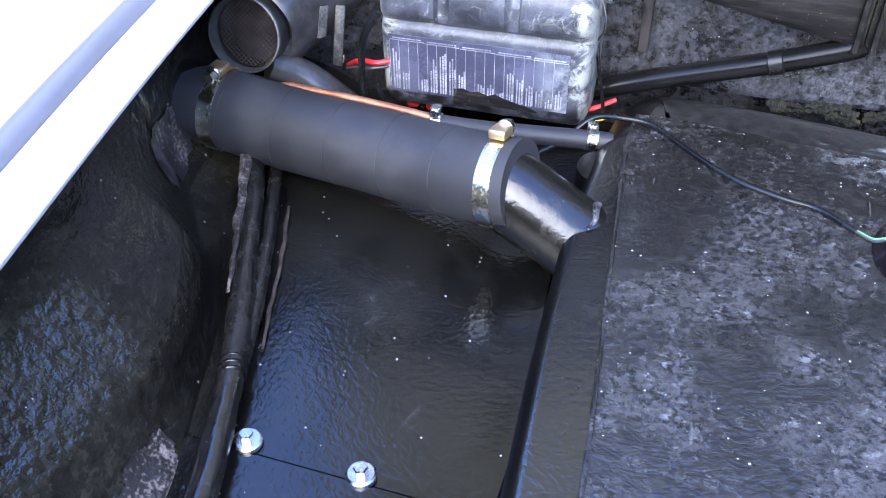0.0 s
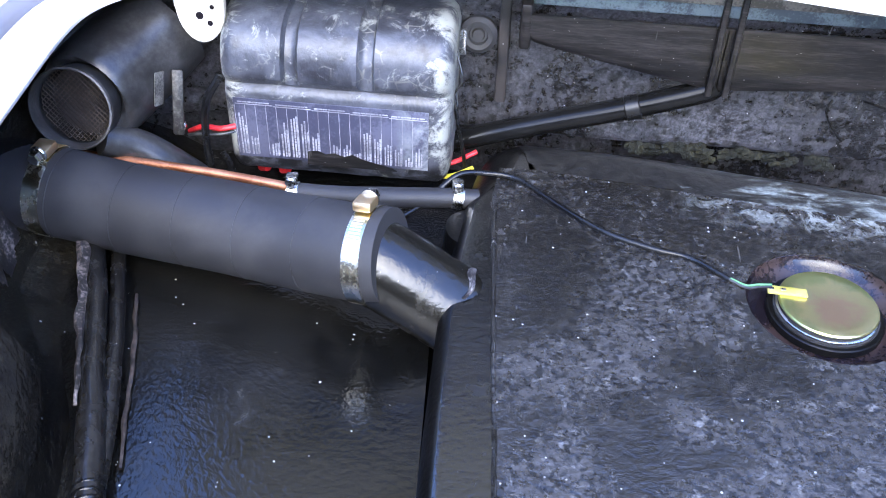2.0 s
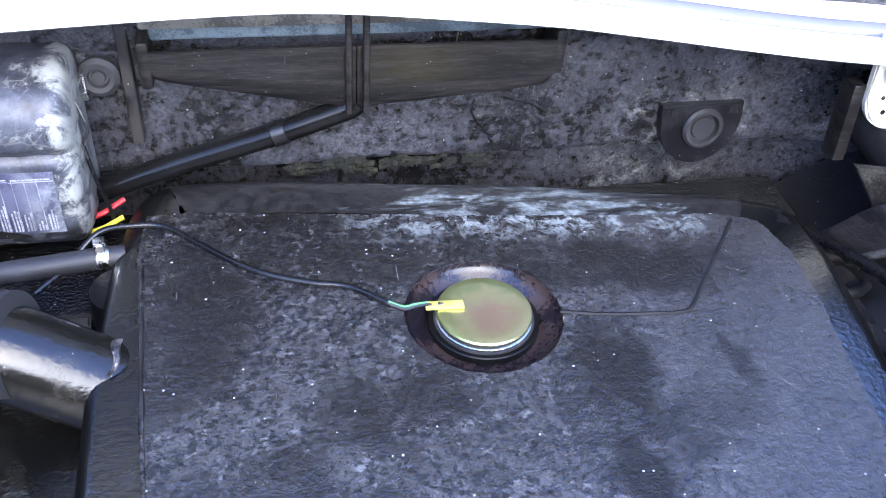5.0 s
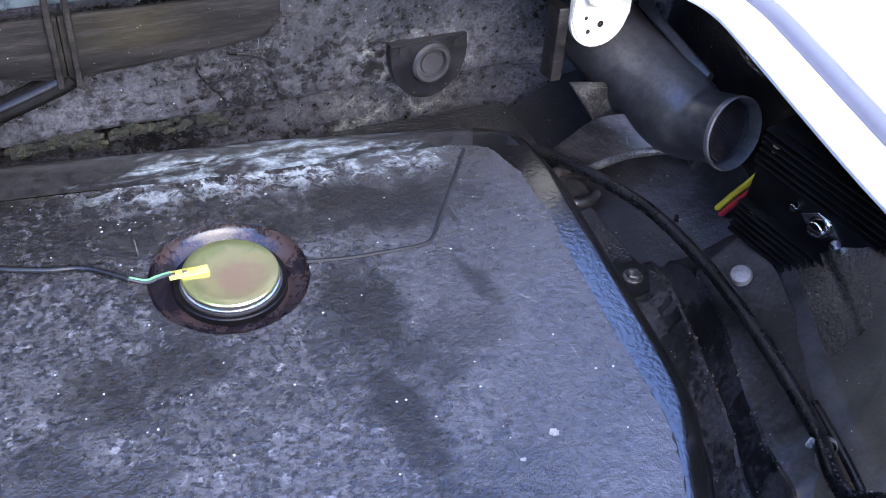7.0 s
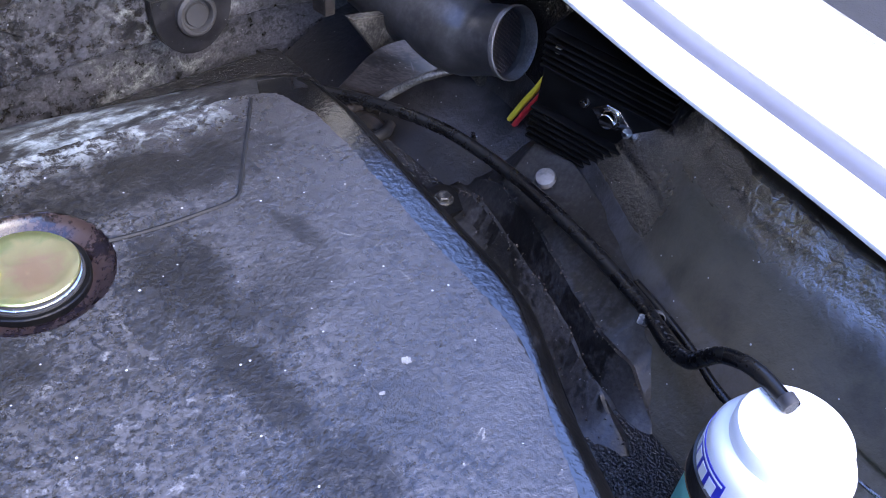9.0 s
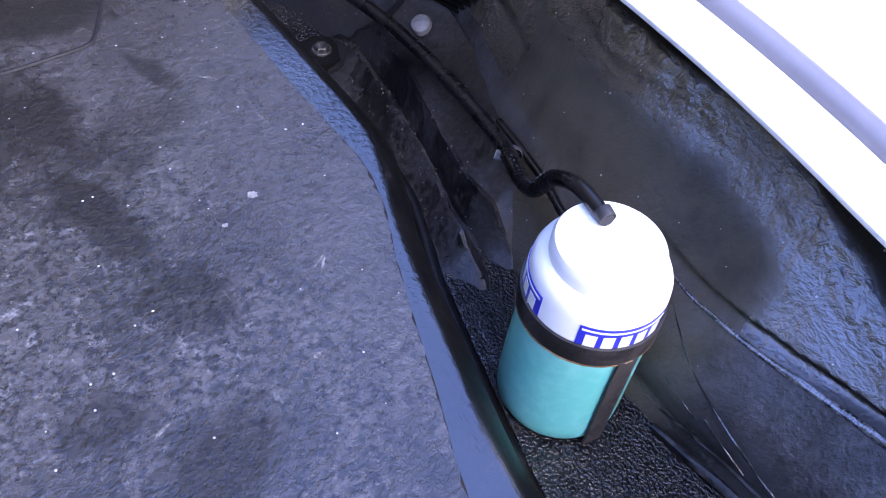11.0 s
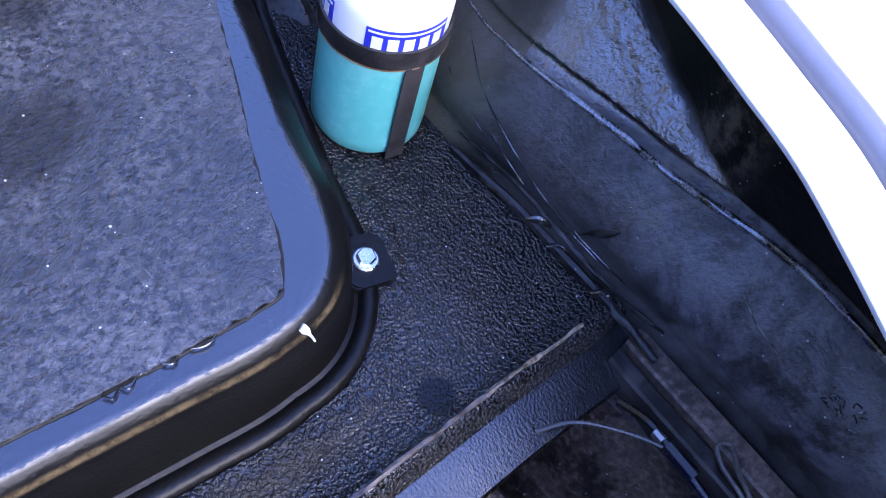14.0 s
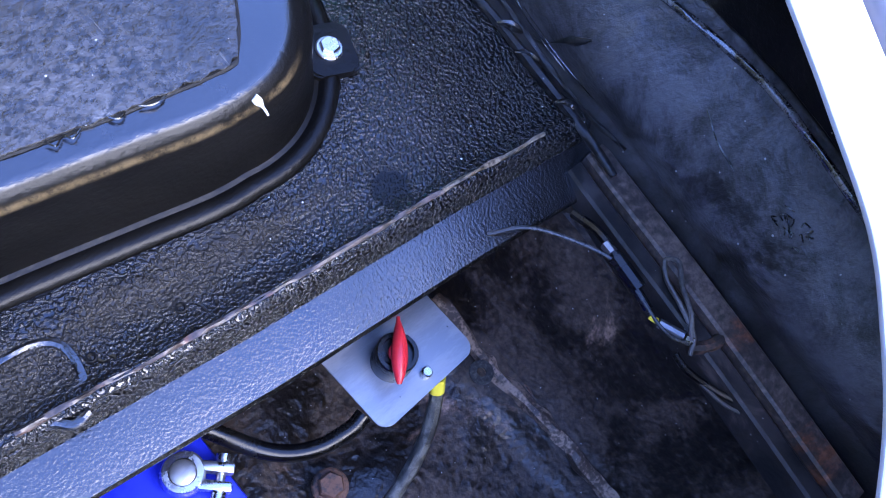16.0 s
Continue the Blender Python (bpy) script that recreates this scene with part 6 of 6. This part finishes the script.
lathe(bm, rm @ Vector((0.010, 0.002, 0.002)), rm.to_3x3() @ Vector((0, 0, 1)), [(0.0098, 0), (0.0098, 0.0012), (0.0080, 0.0016), (0.0078, 0.006), (0.0066, 0.0074), (0.001, 0.0076)], 28)
part("transistor_can", bm, M_CHROME, reg)
for dx, dy in ((-0.016, 0.004), (0.028, -0.004), (-0.046, -0.03), (-0.05, 0.042)):
    bm = bmesh.new()
    lathe(bm, rm @ Vector((dx, dy, 0.0)), rm.to_3x3() @ Vector((0, 0, 1)), [(0.0042, 0), (0.0042, 0.004), (0.003, 0.006), (0.001, 0.006)], 14)
    part("screw", bm, M_STEEL, reg)
yr = thing("coil_wires", "yellow and red wires side by side at the electronic box", "wire")
part("yellow_wire", tube_bm([(0.690, 0.588, 0.656), (0.682, 0.570, 0.688), (0.674, 0.553, 0.716), (0.669, 0.540, 0.740)], 0.003, 8, 6), M_YELLOW, yr)
part("red_wire", tube_bm([(0.689, 0.581, 0.652), (0.682, 0.564, 0.683), (0.674, 0.547, 0.711), (0.670, 0.533, 0.735)], 0.003, 8, 6), M_RED, yr)
tagged(part("wire", tube_bm([(0.700, 0.590, 0.652), (0.690, 0.615, 0.638), (0.675, 0.63, 0.634), (0.665, 0.612, 0.636), (0.655, 0.600, 0.64)], 0.0024, 8, 6), M_WIRE), "black sheath curling from the coloured wires", "wire")
sd = thing("wing_stud", "pale rounded plastic stud on the inner wing", "stud")
part("cap", lathe_bm((0.641, 0.494, 0.667), (-0.5, -0.1, 0.85), [(0.0095, -0.006), (0.0100, 0.002), (0.0085, 0.0055), (0.004, 0.0075), (0.001, 0.0078)], 20), mat("pale_grey_plastic", (0.07, 0.066, 0.062), (0.15, 0.142, 0.132), 40, (0.5, 0.6), bump=(200, 0.1, 0.0004)), sd)
cr = thing("coil_mount", "rusty ring clamp at the foot of the bracket", "ring")
part("ring", tube_bm([(0.592 + 0.026 * math.cos(a), 0.690 + 0.022 * math.sin(a), 0.628 + 0.004 * math.sin(a)) for a in steps(0.3, 5.6, 12)], 0.006, 10, 4), M_GRIME, cr)
part("plug", lathe_bm((0.592, 0.690, 0.612), (0.2, -0.5, 1), [(0.022, 0), (0.022, 0.01), (0.016, 0.013), (0.001, 0.010)], 20), M_GRIME, cr)

# ---- washer hose along the wing ----
wh = [(0.575, 0.745, 0.640), (0.590, 0.705, 0.648), (0.605, 0.660, 0.655), (0.618, 0.60, 0.662), (0.618, 0.53, 0.668), (0.608, 0.47, 0.676), (0.592, 0.40, 0.683), (0.572, 0.335, 0.690), (0.556, 0.308, 0.698), (0.540, 0.284, 0.706), (0.526, 0.263, 0.722), (0.519, 0.251, 0.742), (0.510, 0.238, 0.763), (0.499, 0.214, 0.781), (0.487, 0.184, 0.7865)]
hs = thing("washer_hose", "black rubber washer hose ending on the bottle lid", "hose")
part("tube", tube_bm(wh, lambda t: 0.0062 if t < 0.7 else 0.0062 - 0.0014 * (t - 0.7) / 0.3, 14, 6), M_WIRE, hs)
part("bare_end", lathe_bm((0.4885, 0.187, 0.7872), (-0.37, -0.92, -0.10), [(0.0051, -0.004), (0.0054, -0.003), (0.0054, 0.003), (0.0050, 0.0036)], 18, False, False), M_RUBBER, hs, "cut end of the hose")
pts = spline(wh, 12)
for k in range(98, 140, 3):
    d = (pts[k + 1] - pts[k - 1]).normalized()
    up = (Vector((-0.4, -0.3, 1)) - d * Vector((-0.4, -0.3, 1)).dot(d)).normalized()
    part("print_mark", box_bm(frame_to(pts[k] + up * 0.0060, up, d), (0.0026, 0.0016, 0.0005), 0.0), M_GREY, hs)
tagged(part("thin_cable", tube_bm([(0.590, 0.35, 0.685), (0.578, 0.318, 0.690), (0.566, 0.280, 0.690), (0.551, 0.245, 0.690), (0.545, 0.21, 0.688)], 0.0035, 10, 6), M_WIRE), "thin black cable tied to the washer hose", "cable")
ct = thing("cable_tie", "black cable tie round the washer hose", "cable tie")
part("loop", lathe_bm((0.566, 0.316, 0.6905), (-0.5, -0.85, 0.1), [(0.0078, 0), (0.0088, 0.0004), (0.0088, 0.004), (0.0078, 0.0044)], 20, False, False), M_PLASTIC, ct)
part("tie_head", box_bm(frame_to((0.556, 0.318, 0.693), (-0.7, 0.3, 0.6), (1, 0, 0)), (0.008, 0.006, 0.006), 0.001), M_PLASTIC, ct)

# ---- washer bottle ----
BX, BY, BZ = 0.482, 0.174, 0.6225
wb = thing("washer_bottle", "white polythene washer bottle, two thirds full of blue-green fluid", "washer bottle")
part("fluid_part", lathe_bm((BX, BY, BZ), (0, 0, 1), [(0.030, 0.0), (0.0405, 0.002), (0.0425, 0.006), (0.0430, 0.014), (0.0430, 0.098)], 56, True, False), M_FLUID, wb, "blue-green fluid showing through the wall")
part("upper_part", lathe_bm((BX, BY, BZ), (0, 0, 1), [(0.0430, 0.098), (0.0430, 0.130), (0.0424, 0.136), (0.0405, 0.1405), (0.037, 0.1435), (0.033, 0.145), (0.033, 0.147)], 56, False, True), M_BOTTLE, wb)
part("cap", lathe_bm((BX, BY, BZ), (0, 0, 1), [(0.0340, 0.1435), (0.0345, 0.145), (0.0345, 0.1535), (0.033, 0.1565), (0.020, 0.158), (0.001, 0.1583)], 48), M_BOTTLE, wb, "white screw cap")


def wrap(a0, a1, z0, z1, r, n=24):
    bm = bmesh.new()
    rings_mesh(bm, [[Vector((BX + rr * math.cos(radians(a)), BY + rr * math.sin(radians(a)), z)) for rr, z in ((r - 0.0006, z0), (r, z0), (r, z1), (r - 0.0006, z1))] for a in steps(a0, a1, n)], True, True, True)
    return bm


for a0 in (-116, 130):
    decal = part("decal", wrap(a0 - 39, a0 + 39, BZ + 0.106, BZ + 0.1300, 0.0434, 30), M_BLUE, wb, "blue printed band with pale plain blocks")
    part("frame_line", wrap(a0 - 37, a0 + 37, BZ + 0.1265, BZ + 0.1280, 0.0437), M_BOTTLE, decal)
    for k in range(5):
        a = a0 - 33 + 14.0 * k
        part("block", wrap(a, a + 9.5, BZ + 0.108, BZ + 0.1235, 0.0437, 6), M_BOTTLE, decal)
bb = thing("bottle_bracket", "black rust-edged steel strap bracket holding the washer bottle", "bracket")
bm = bmesh.new()
lathe(bm, (BX, BY, BZ + 0.0975), (0, 0, 1), [(0.0438, 0), (0.0456, 0.0002), (0.0456, 0.0158), (0.0438, 0.016)], 56, False, False)
part("band", bm, M_GRIME, bb)
bm = bmesh.new()
a = radians(-106)
d = Vector((math.cos(a), math.sin(a), 0))
for h0, h1 in ((0.0, 0.098),):
    box(bm, frame_to(Vector((BX, BY, BZ + (h0 + h1) / 2)) + d * 0.0447, d, (0, 0, 1)), (h1 - h0, 0.0145, 0.0018), 0.0004)
part("strap", bm, M_GRIME, bb)
part("rust_edge", lathe_bm((BX, BY, BZ + 0.0962), (0, 0, 1), [(0.0434, 0), (0.0457, 0.0002), (0.0457, 0.0014), (0.0434, 0.0016)], 56, False, False), mat("orange_rust", (0.14, 0.07, 0.03), (0.32, 0.2, 0.1), 60, (0.6, 0.8), bump=(200, 0.3, 0.0005)), bb, "rusty lower edge")

# ---- left side: conduit along the foot of the wing, panel bolts ----
cd = thing("cable_conduit", "black taped cable conduit along the foot of the inner wing", "conduit")
part("run", tube_bm([(-0.372, 0.640, 0.672), (-0.345, 0.580, 0.668), (-0.320, 0.512, 0.664), (-0.297, 0.455, 0.662), (-0.276, 0.398, 0.662), (-0.262, 0.350, 0.660), (-0.248, 0.298, 0.658), (-0.235, 0.22, 0.655)], 0.0102, 14, 8, 0.10), M_BITUMEN, cd)
part("second_run", tube_bm([(-0.350, 0.640, 0.660), (-0.325, 0.570, 0.658), (-0.303, 0.505, 0.656), (-0.285, 0.445, 0.656), (-0.272, 0.395, 0.657)], 0.0065, 12, 8, 0.12), M_BITUMEN, cd)
for k, (x, y) in enumerate(((-0.277, 0.402), (-0.275, 0.396), (-0.273, 0.390))):
    part("tape_band", lathe_bm((x, y, 0.6615), (0.40, -0.9, -0.02), [(0.0100, -0.0016), (0.0108, -0.0008), (0.0108, 0.0008), (0.0100, 0.0016)], 18, False, False), M_WIRE, cd)
tagged(part("seam_strip", tube_bm([(-0.368, 0.618, 0.682), (-0.345, 0.560, 0.678), (-0.325, 0.505, 0.674), (-0.310, 0.462, 0.670)], lambda t: 0.0045 - 0.003 * t, 8, 10, 0.9), M_PRIMER), "strip of bare pinkish primer along the wing seam", "seam", kind="structure")
for x, y in ((-0.243, 0.349), (-0.158, 0.344)):
    b = thing("panel_bolt", "zinc-plated flanged bolt holding the floor panels", "bolt", "panel bolts")
    m = frame_to((x, y, 0.648), (0, 0, 1), (0.9, 0.3, 0))
    bm = bmesh.new()
    hexagon(bm, m @ pose(0, 0, 0.002), 0.0090, 0.0065)
    part("head", bm, M_STEEL, b, smooth=False)
    part("washer", lathe_bm(m.translation, (0, 0, 1), [(0.0105, -0.002), (0.0105, 0.001), (0.009, 0.0022), (0.001, 0.0022)], 28), M_STEEL, b)

# ---- battery bay below the ledge ----
bat = thing("battery", "bright blue battery case below the ledge", "battery")
part("case", box_bm(pose(0.115, -0.105, 0.475), (0.145, 0.135, 0.08), 0.004), M_BLUECASE, bat)
tp = frame_to((0.163, -0.078, 0.515), (0, 0, 1), (0.7, -0.7, 0))
part("post", lathe_bm(tp.translation, (0, 0, 1), [(0.009, 0), (0.0085, 0.016), (0.007, 0.017), (0.001, 0.017)], 20), M_ALLOY, bat)
clampb = thing("battery_clamp", "bright metal battery terminal clamp", "terminal clamp")
part("ring", lathe_bm(tp.translation, (0, 0, 1), [(0.009, 0.003), (0.0145, 0.003), (0.0145, 0.014), (0.013, 0.016), (0.009, 0.016)], 24, False, False), M_STEEL, clampb)
for s in (-1, 1):
    part("jaw", box_bm(tp @ pose(0.021, s * 0.006, 0.009), (0.022, 0.007, 0.013), 0.002), M_STEEL, clampb)
bm = bmesh.new()
lathe(bm, tp @ Vector((0.024, -0.014, 0.009)), tp.to_3x3() @ Vector((0, 1, 0)), [(0.005, 0), (0.005, 0.006), (0.0028, 0.006), (0.0028, 0.024), (0.005, 0.024), (0.005, 0.029)], 14)
part("bolt", bm, M_STEEL, clampb)
tagged(part("battery_cable", tube_bm([(0.175, -0.03, 0.520), (0.198, -0.068, 0.505), (0.220, -0.100, 0.497), (0.245, -0.117, 0.497), (0.272, -0.122, 0.50), (0.285, -0.120, 0.503)], 0.0065, 14, 6), M_WIRE), "thick black battery cable", "cable")
iso = thing("isolator_plate", "bare aluminium plate carrying the battery isolator", "plate")
part("sheet", plate_bm(round_rect(0.092, 0.085, 0.010), -0.0016, 0.0, 0.0004, frame_to((0.3245, -0.0955, 0.530), (0.0, 0.0, 1), (1.0, 0.05, 0))), M_ALLOY, iso)
bm = bmesh.new()
lathe(bm, (0.330, -0.127, 0.530), (0, 0, 1), [(0.0042, 0), (0.0042, 0.006), (0.003, 0.008), (0.001, 0.008)], 14)
part("screw", bm, M_STEEL, iso)
key = thing("isolator_switch", "black battery isolator switch with a red plastic key", "switch")
part("barrel", lathe_bm((0.3165, -0.105, 0.530), (0, 0, 1), [(0.0150, 0), (0.0150, 0.022), (0.0140, 0.024), (0.0115, 0.024), (0.0112, 0.020), (0.001, 0.020)], 28), M_WIRE, key)
km = frame_to((0.3165, -0.105, 0.5555), (0, 0, 1), (0.64, 0.77, 0))
part("key", tube_bm([km @ Vector((-0.023, 0, 0.001)), km @ Vector((-0.010, 0, 0.003)), km @ Vector((0.006, 0, 0.004)), km @ Vector((0.024, 0, 0.001))], lambda t: 0.0014 + 0.0044 * math.sin(math.pi * min(1.0, t * 1.05)) ** 0.9, 14, 8), M_RED, key, "red plastic key")
part("collar", lathe_bm((0.3165, -0.105, 0.552), (0, 0, 1), [(0.0066, 0.0), (0.0066, 0.004), (0.0055, 0.005), (0.001, 0.005)], 24), M_RED, key, "red hub of the key")
tagged(part("earth_strap", tube_bm([(0.338, -0.135, 0.520), (0.333, -0.144, 0.505), (0.318, -0.158, 0.49), (0.290, -0.172, 0.475), (0.255, -0.182, 0.465)], 0.0055, 10, 6, 0.15), M_BRAID), "grey braided earth strap under the plate", "strap")
tagged(part("cable_sleeve", tube_bm([(0.3385, -0.1335, 0.522), (0.335, -0.140, 0.512)], 0.0062, 12, 1), M_YELLOW), "yellow sleeve on the earth strap", "sleeve")
ws = thing("tray_washer", "dull steel washer on the tray ridge", "washer")
part("ring", lathe_bm((0.388, -0.150, 0.470), (0, 0, 1), [(0.004, 0), (0.010, 0), (0.010, 0.002), (0.004, 0.002)], 24, False, False), M_CAST, ws)
nut = thing("tray_nut", "rusty hex nut on the tray floor", "nut")
bm = bmesh.new()
hexagon(bm, frame_to((0.246, -0.142, 0.448), (0, 0, 1)), 0.018, 0.010, 0.014)
part("head", bm, M_RUST, nut, smooth=False)

# rusty box rail along the foot of the wing, with loose wires
rail = thing("chassis_rail", "rust-streaked brown box-section rail along the inner wing", "rail")
rp = [Vector(p) for p in ((0.505, -0.085, 0.617), (0.498, -0.112, 0.622), (0.486, -0.19, 0.628), (0.478, -0.27, 0.626), (0.468, -0.37, 0.62))]
def rail_bm(w, h, off, drop):
    bm = bmesh.new()
    rows = []
    for p in spline(rp, 8):
        c = p + Vector((off, 0, drop))
        rows.append([c + Vector((dx, 0, dz)) for dx, dz in ((-w / 2, -h), (-w / 2, -0.002), (-w / 2 + 0.002, 0), (w / 2 - 0.002, 0), (w / 2, -0.002), (w / 2, -h))])
    rings_mesh(bm, rows, True, True, True)
    return bm
part("top_face", rail_bm(0.020, 0.03, 0.0, 0.0), M_RAIL, rail)
part("inner_flange", rail_bm(0.014, 0.03, -0.019, -0.006), M_GRIME, rail)
loom = thing("loom_connectors", "loose black and grey wires with bullet connectors on the rail", "wiring")
for pts, r, m_, nm in (([(0.40, -0.085, 0.605), (0.423, -0.101, 0.615), (0.445, -0.135, 0.618), (0.456, -0.165, 0.620)], 0.0016, M_GREY, "grey_wire"),
                       ([(0.462, -0.11, 0.605), (0.460, -0.135, 0.616), (0.452, -0.165, 0.620), (0.446, -0.192, 0.620)], 0.0036, M_WIRE, "black_wire"),
                       ([(0.452, -0.165, 0.622), (0.445, -0.19, 0.622), (0.443, -0.212, 0.622), (0.450, -0.226, 0.622)], 0.0014, M_GREY, "grey_wire"),
                       ([(0.452, -0.225, 0.624), (0.462, -0.212, 0.630), (0.470, -0.195, 0.632), (0.481, -0.182, 0.632), (0.474, -0.175, 0.632), (0.466, -0.185, 0.630), (0.462, -0.205, 0.627), (0.456, -0.224, 0.624), (0.446, -0.232, 0.620)], 0.0018, M_RIM, "looped_wire"),
                       ([(0.441, -0.225, 0.616), (0.441, -0.24, 0.614), (0.451, -0.268, 0.612), (0.470, -0.297, 0.612)], 0.0026, M_WIRE, "black_wire"),
                       ([(0.440, -0.235, 0.614), (0.448, -0.275, 0.611), (0.468, -0.300, 0.610)], 0.0014, M_GREY, "grey_wire"),
                       ([(0.445, -0.203, 0.620), (0.451, -0.220, 0.622)], 0.0036, M_ALLOY, "bullet_connector"),
                       ([(0.4515, -0.2215, 0.622), (0.4535, -0.2265, 0.6225)], 0.0034, M_BAND, "brass_tip"),
                       ([(0.443, -0.196, 0.6205), (0.4445, -0.2015, 0.6205)], 0.0022, M_YELLOW, "yellow_marker"),
                       ([(0.457, -0.141, 0.617), (0.455, -0.149, 0.619)], 0.0042, M_ALLOY, "ferrule"),
                       ([(0.455, -0.152, 0.619), (0.451, -0.178, 0.620)], 0.0060, M_WIRE, "connector_sleeve"),
                       ([(0.450, -0.228, 0.618), (0.462, -0.236, 0.620), (0.474, -0.238, 0.622)], 0.0048, M_RUST, "tag")):
    part(nm, tube_bm(pts, r, 8, 6), m_, loom)

# sealer smeared round the tank's foot, rusty dirt in the gutter, paint chip on its corner
near = [i for i, p in enumerate(OUT) if p.y < 0.62 and p.x > 0.0]
bm = bmesh.new()
prev = None
for i in near:
    row = [bm.verts.new(Vector((q.x, q.y, 0.6205 + z + 0.0010 * noise.noise(q * 70)))) for q, z in ((inset(lambda p: -0.0265 + draft(p, 1.0))[i], 0.0015), (inset(lambda p: -0.030 + draft(p, 1.0))[i], 0.0022), (inset(lambda p: -0.033 + draft(p, 1.0))[i], 0.0010), (inset(lambda p: -0.035 + draft(p, 1.0))[i], 0.0014), (inset(lambda p: -0.041 + draft(p, 1.0))[i], 0.0008), (inset(lambda p: -0.047 + draft(p, 1.0))[i], 0.0009), (inset(lambda p: -0.052 + draft(p, 1.0))[i], -0.001))]
    if prev and prev[1] == i - 1:
        for a in range(6):
            bm.faces.new((prev[0][a], prev[0][a + 1], row[a + 1], row[a]))
    prev = (row, i)
tagged(part("sealer_bead", bm, M_FLOOR), "smeared black sealer ridges round the foot of the tank", "sealer", kind="structure")
FOLD_A = [(0.27, 0.508), (0.30, 0.513), (0.33, 0.523), (0.362, 0.540), (0.391, 0.552), (0.44, 0.566), (0.491, 0.584), (0.57, 0.602)]
FOLD_B = [(0.27, 0.540), (0.32, 0.553), (0.347, 0.557), (0.384, 0.571), (0.425, 0.588), (0.465, 0.605), (0.57, 0.630)]


def gutter_fold(y, k):
    """Two crumbling folds of sheet and sealer between the tank's foot and the wing, with a dark groove between them."""
    a, b = lerp(y, FOLD_A) + 0.002 * noise.noise(Vector((y * 28, 0, 1))), lerp(y, FOLD_B) + 0.002 * noise.noise(Vector((y * 30, 0, 4)))
    rise = max(0.0, min(1.0, (y - 0.26) / 0.05)) * max(0.0, min(1.0, (0.58 - y) / 0.05))
    x, up = [(a - 0.030, -0.001), (a - 0.012, 0.006), (a - 0.002, 0.022), (a + 0.001, 0.0235), (a + 0.003, 0.016), ((a + b) / 2 - 0.002, -0.0005), ((a + b) / 2 + 0.002, -0.0005), (b - 0.003, 0.018), (b, 0.026), (b + 0.004, 0.0255), (b + 0.024, 0.040), (b + 0.05, 0.062)][k]
    crest = 1.0 if k in (2, 3, 8) else 0.25
    if k > 9:
        x = min(x, wing_wall(y, 0.6215 + rise * up, 0) + 0.004)
    return Vector((x + 0.0012 * crest * noise.noise(Vector((y * 60, k, 2))), y, 0.6160 + 0.0055 * rise + rise * (up + 0.0018 * crest * noise.noise(Vector((y * 45, k * 0.7, 6))))))


tagged(part("gutter_fold", sheet_bm(gutter_fold, steps(0.262, 0.578, 130), list(range(12))), M_DULL), "crumbling black folds of sheet metal and sealer beside the tank", "gutter", kind="structure")
rnd = random.Random(17)
bm = bmesh.new()
for n in range(240):
    y = rnd.uniform(0.275, 0.56)
    p = gutter_fold(y, rnd.choice((1, 2, 3, 3, 8, 9))) + Vector((rnd.uniform(-0.004, 0.002), 0, 0.0004))
    r = rnd.uniform(0.0004, 0.0013)
    box(bm, Matrix.Translation(p) @ Euler((rnd.random() * 3, rnd.random() * 3, rnd.random() * 3)).to_matrix().to_4x4(), (r * 1.6, r, r * 0.8))
tagged(part("gutter_dirt", bm, M_TRAY, smooth=False), "rusty grit on the folds beside the tank", "dirt", kind="stuff")
tagged(part("paint_chip", tube_bm([(0.2975, 0.0435, 0.6935), (0.2995, 0.0405, 0.6905), (0.3015, 0.0375, 0.6855), (0.3030, 0.0355, 0.6805)], lambda t: 0.0027 if t < 0.3 else 0.0008 + 0.0019 * max(0.0, 1 - (t - 0.3) / 0.25), 8, 4, 0.3), M_BOTTLE), "white paint drip on the tank corner", "paint drip")
tagged(part("rust_line", tube_bm([(-0.322, 0.600, 0.648), (-0.300, 0.535, 0.647), (-0.284, 0.478, 0.647), (-0.270, 0.430, 0.647)], 0.0018, 6, 8, 1.4), M_TRAY), "rusty line between conduit and floor panel", "rust", kind="structure")

for pts in ([(0.255, 0.829, 0.752), (0.253, 0.829, 0.740), (0.261, 0.829, 0.725), (0.274, 0.829, 0.711), (0.266, 0.828, 0.720), (0.276, 0.829, 0.726), (0.294, 0.830, 0.726)], [(0.282, 0.829, 0.753), (0.305, 0.829, 0.747), (0.325, 0.830, 0.734)]):
    tagged(part("loose_wire", tube_bm(pts, 0.0011, 6, 6), M_WIRE), "thin black wire curling down the bulkhead", "wire")
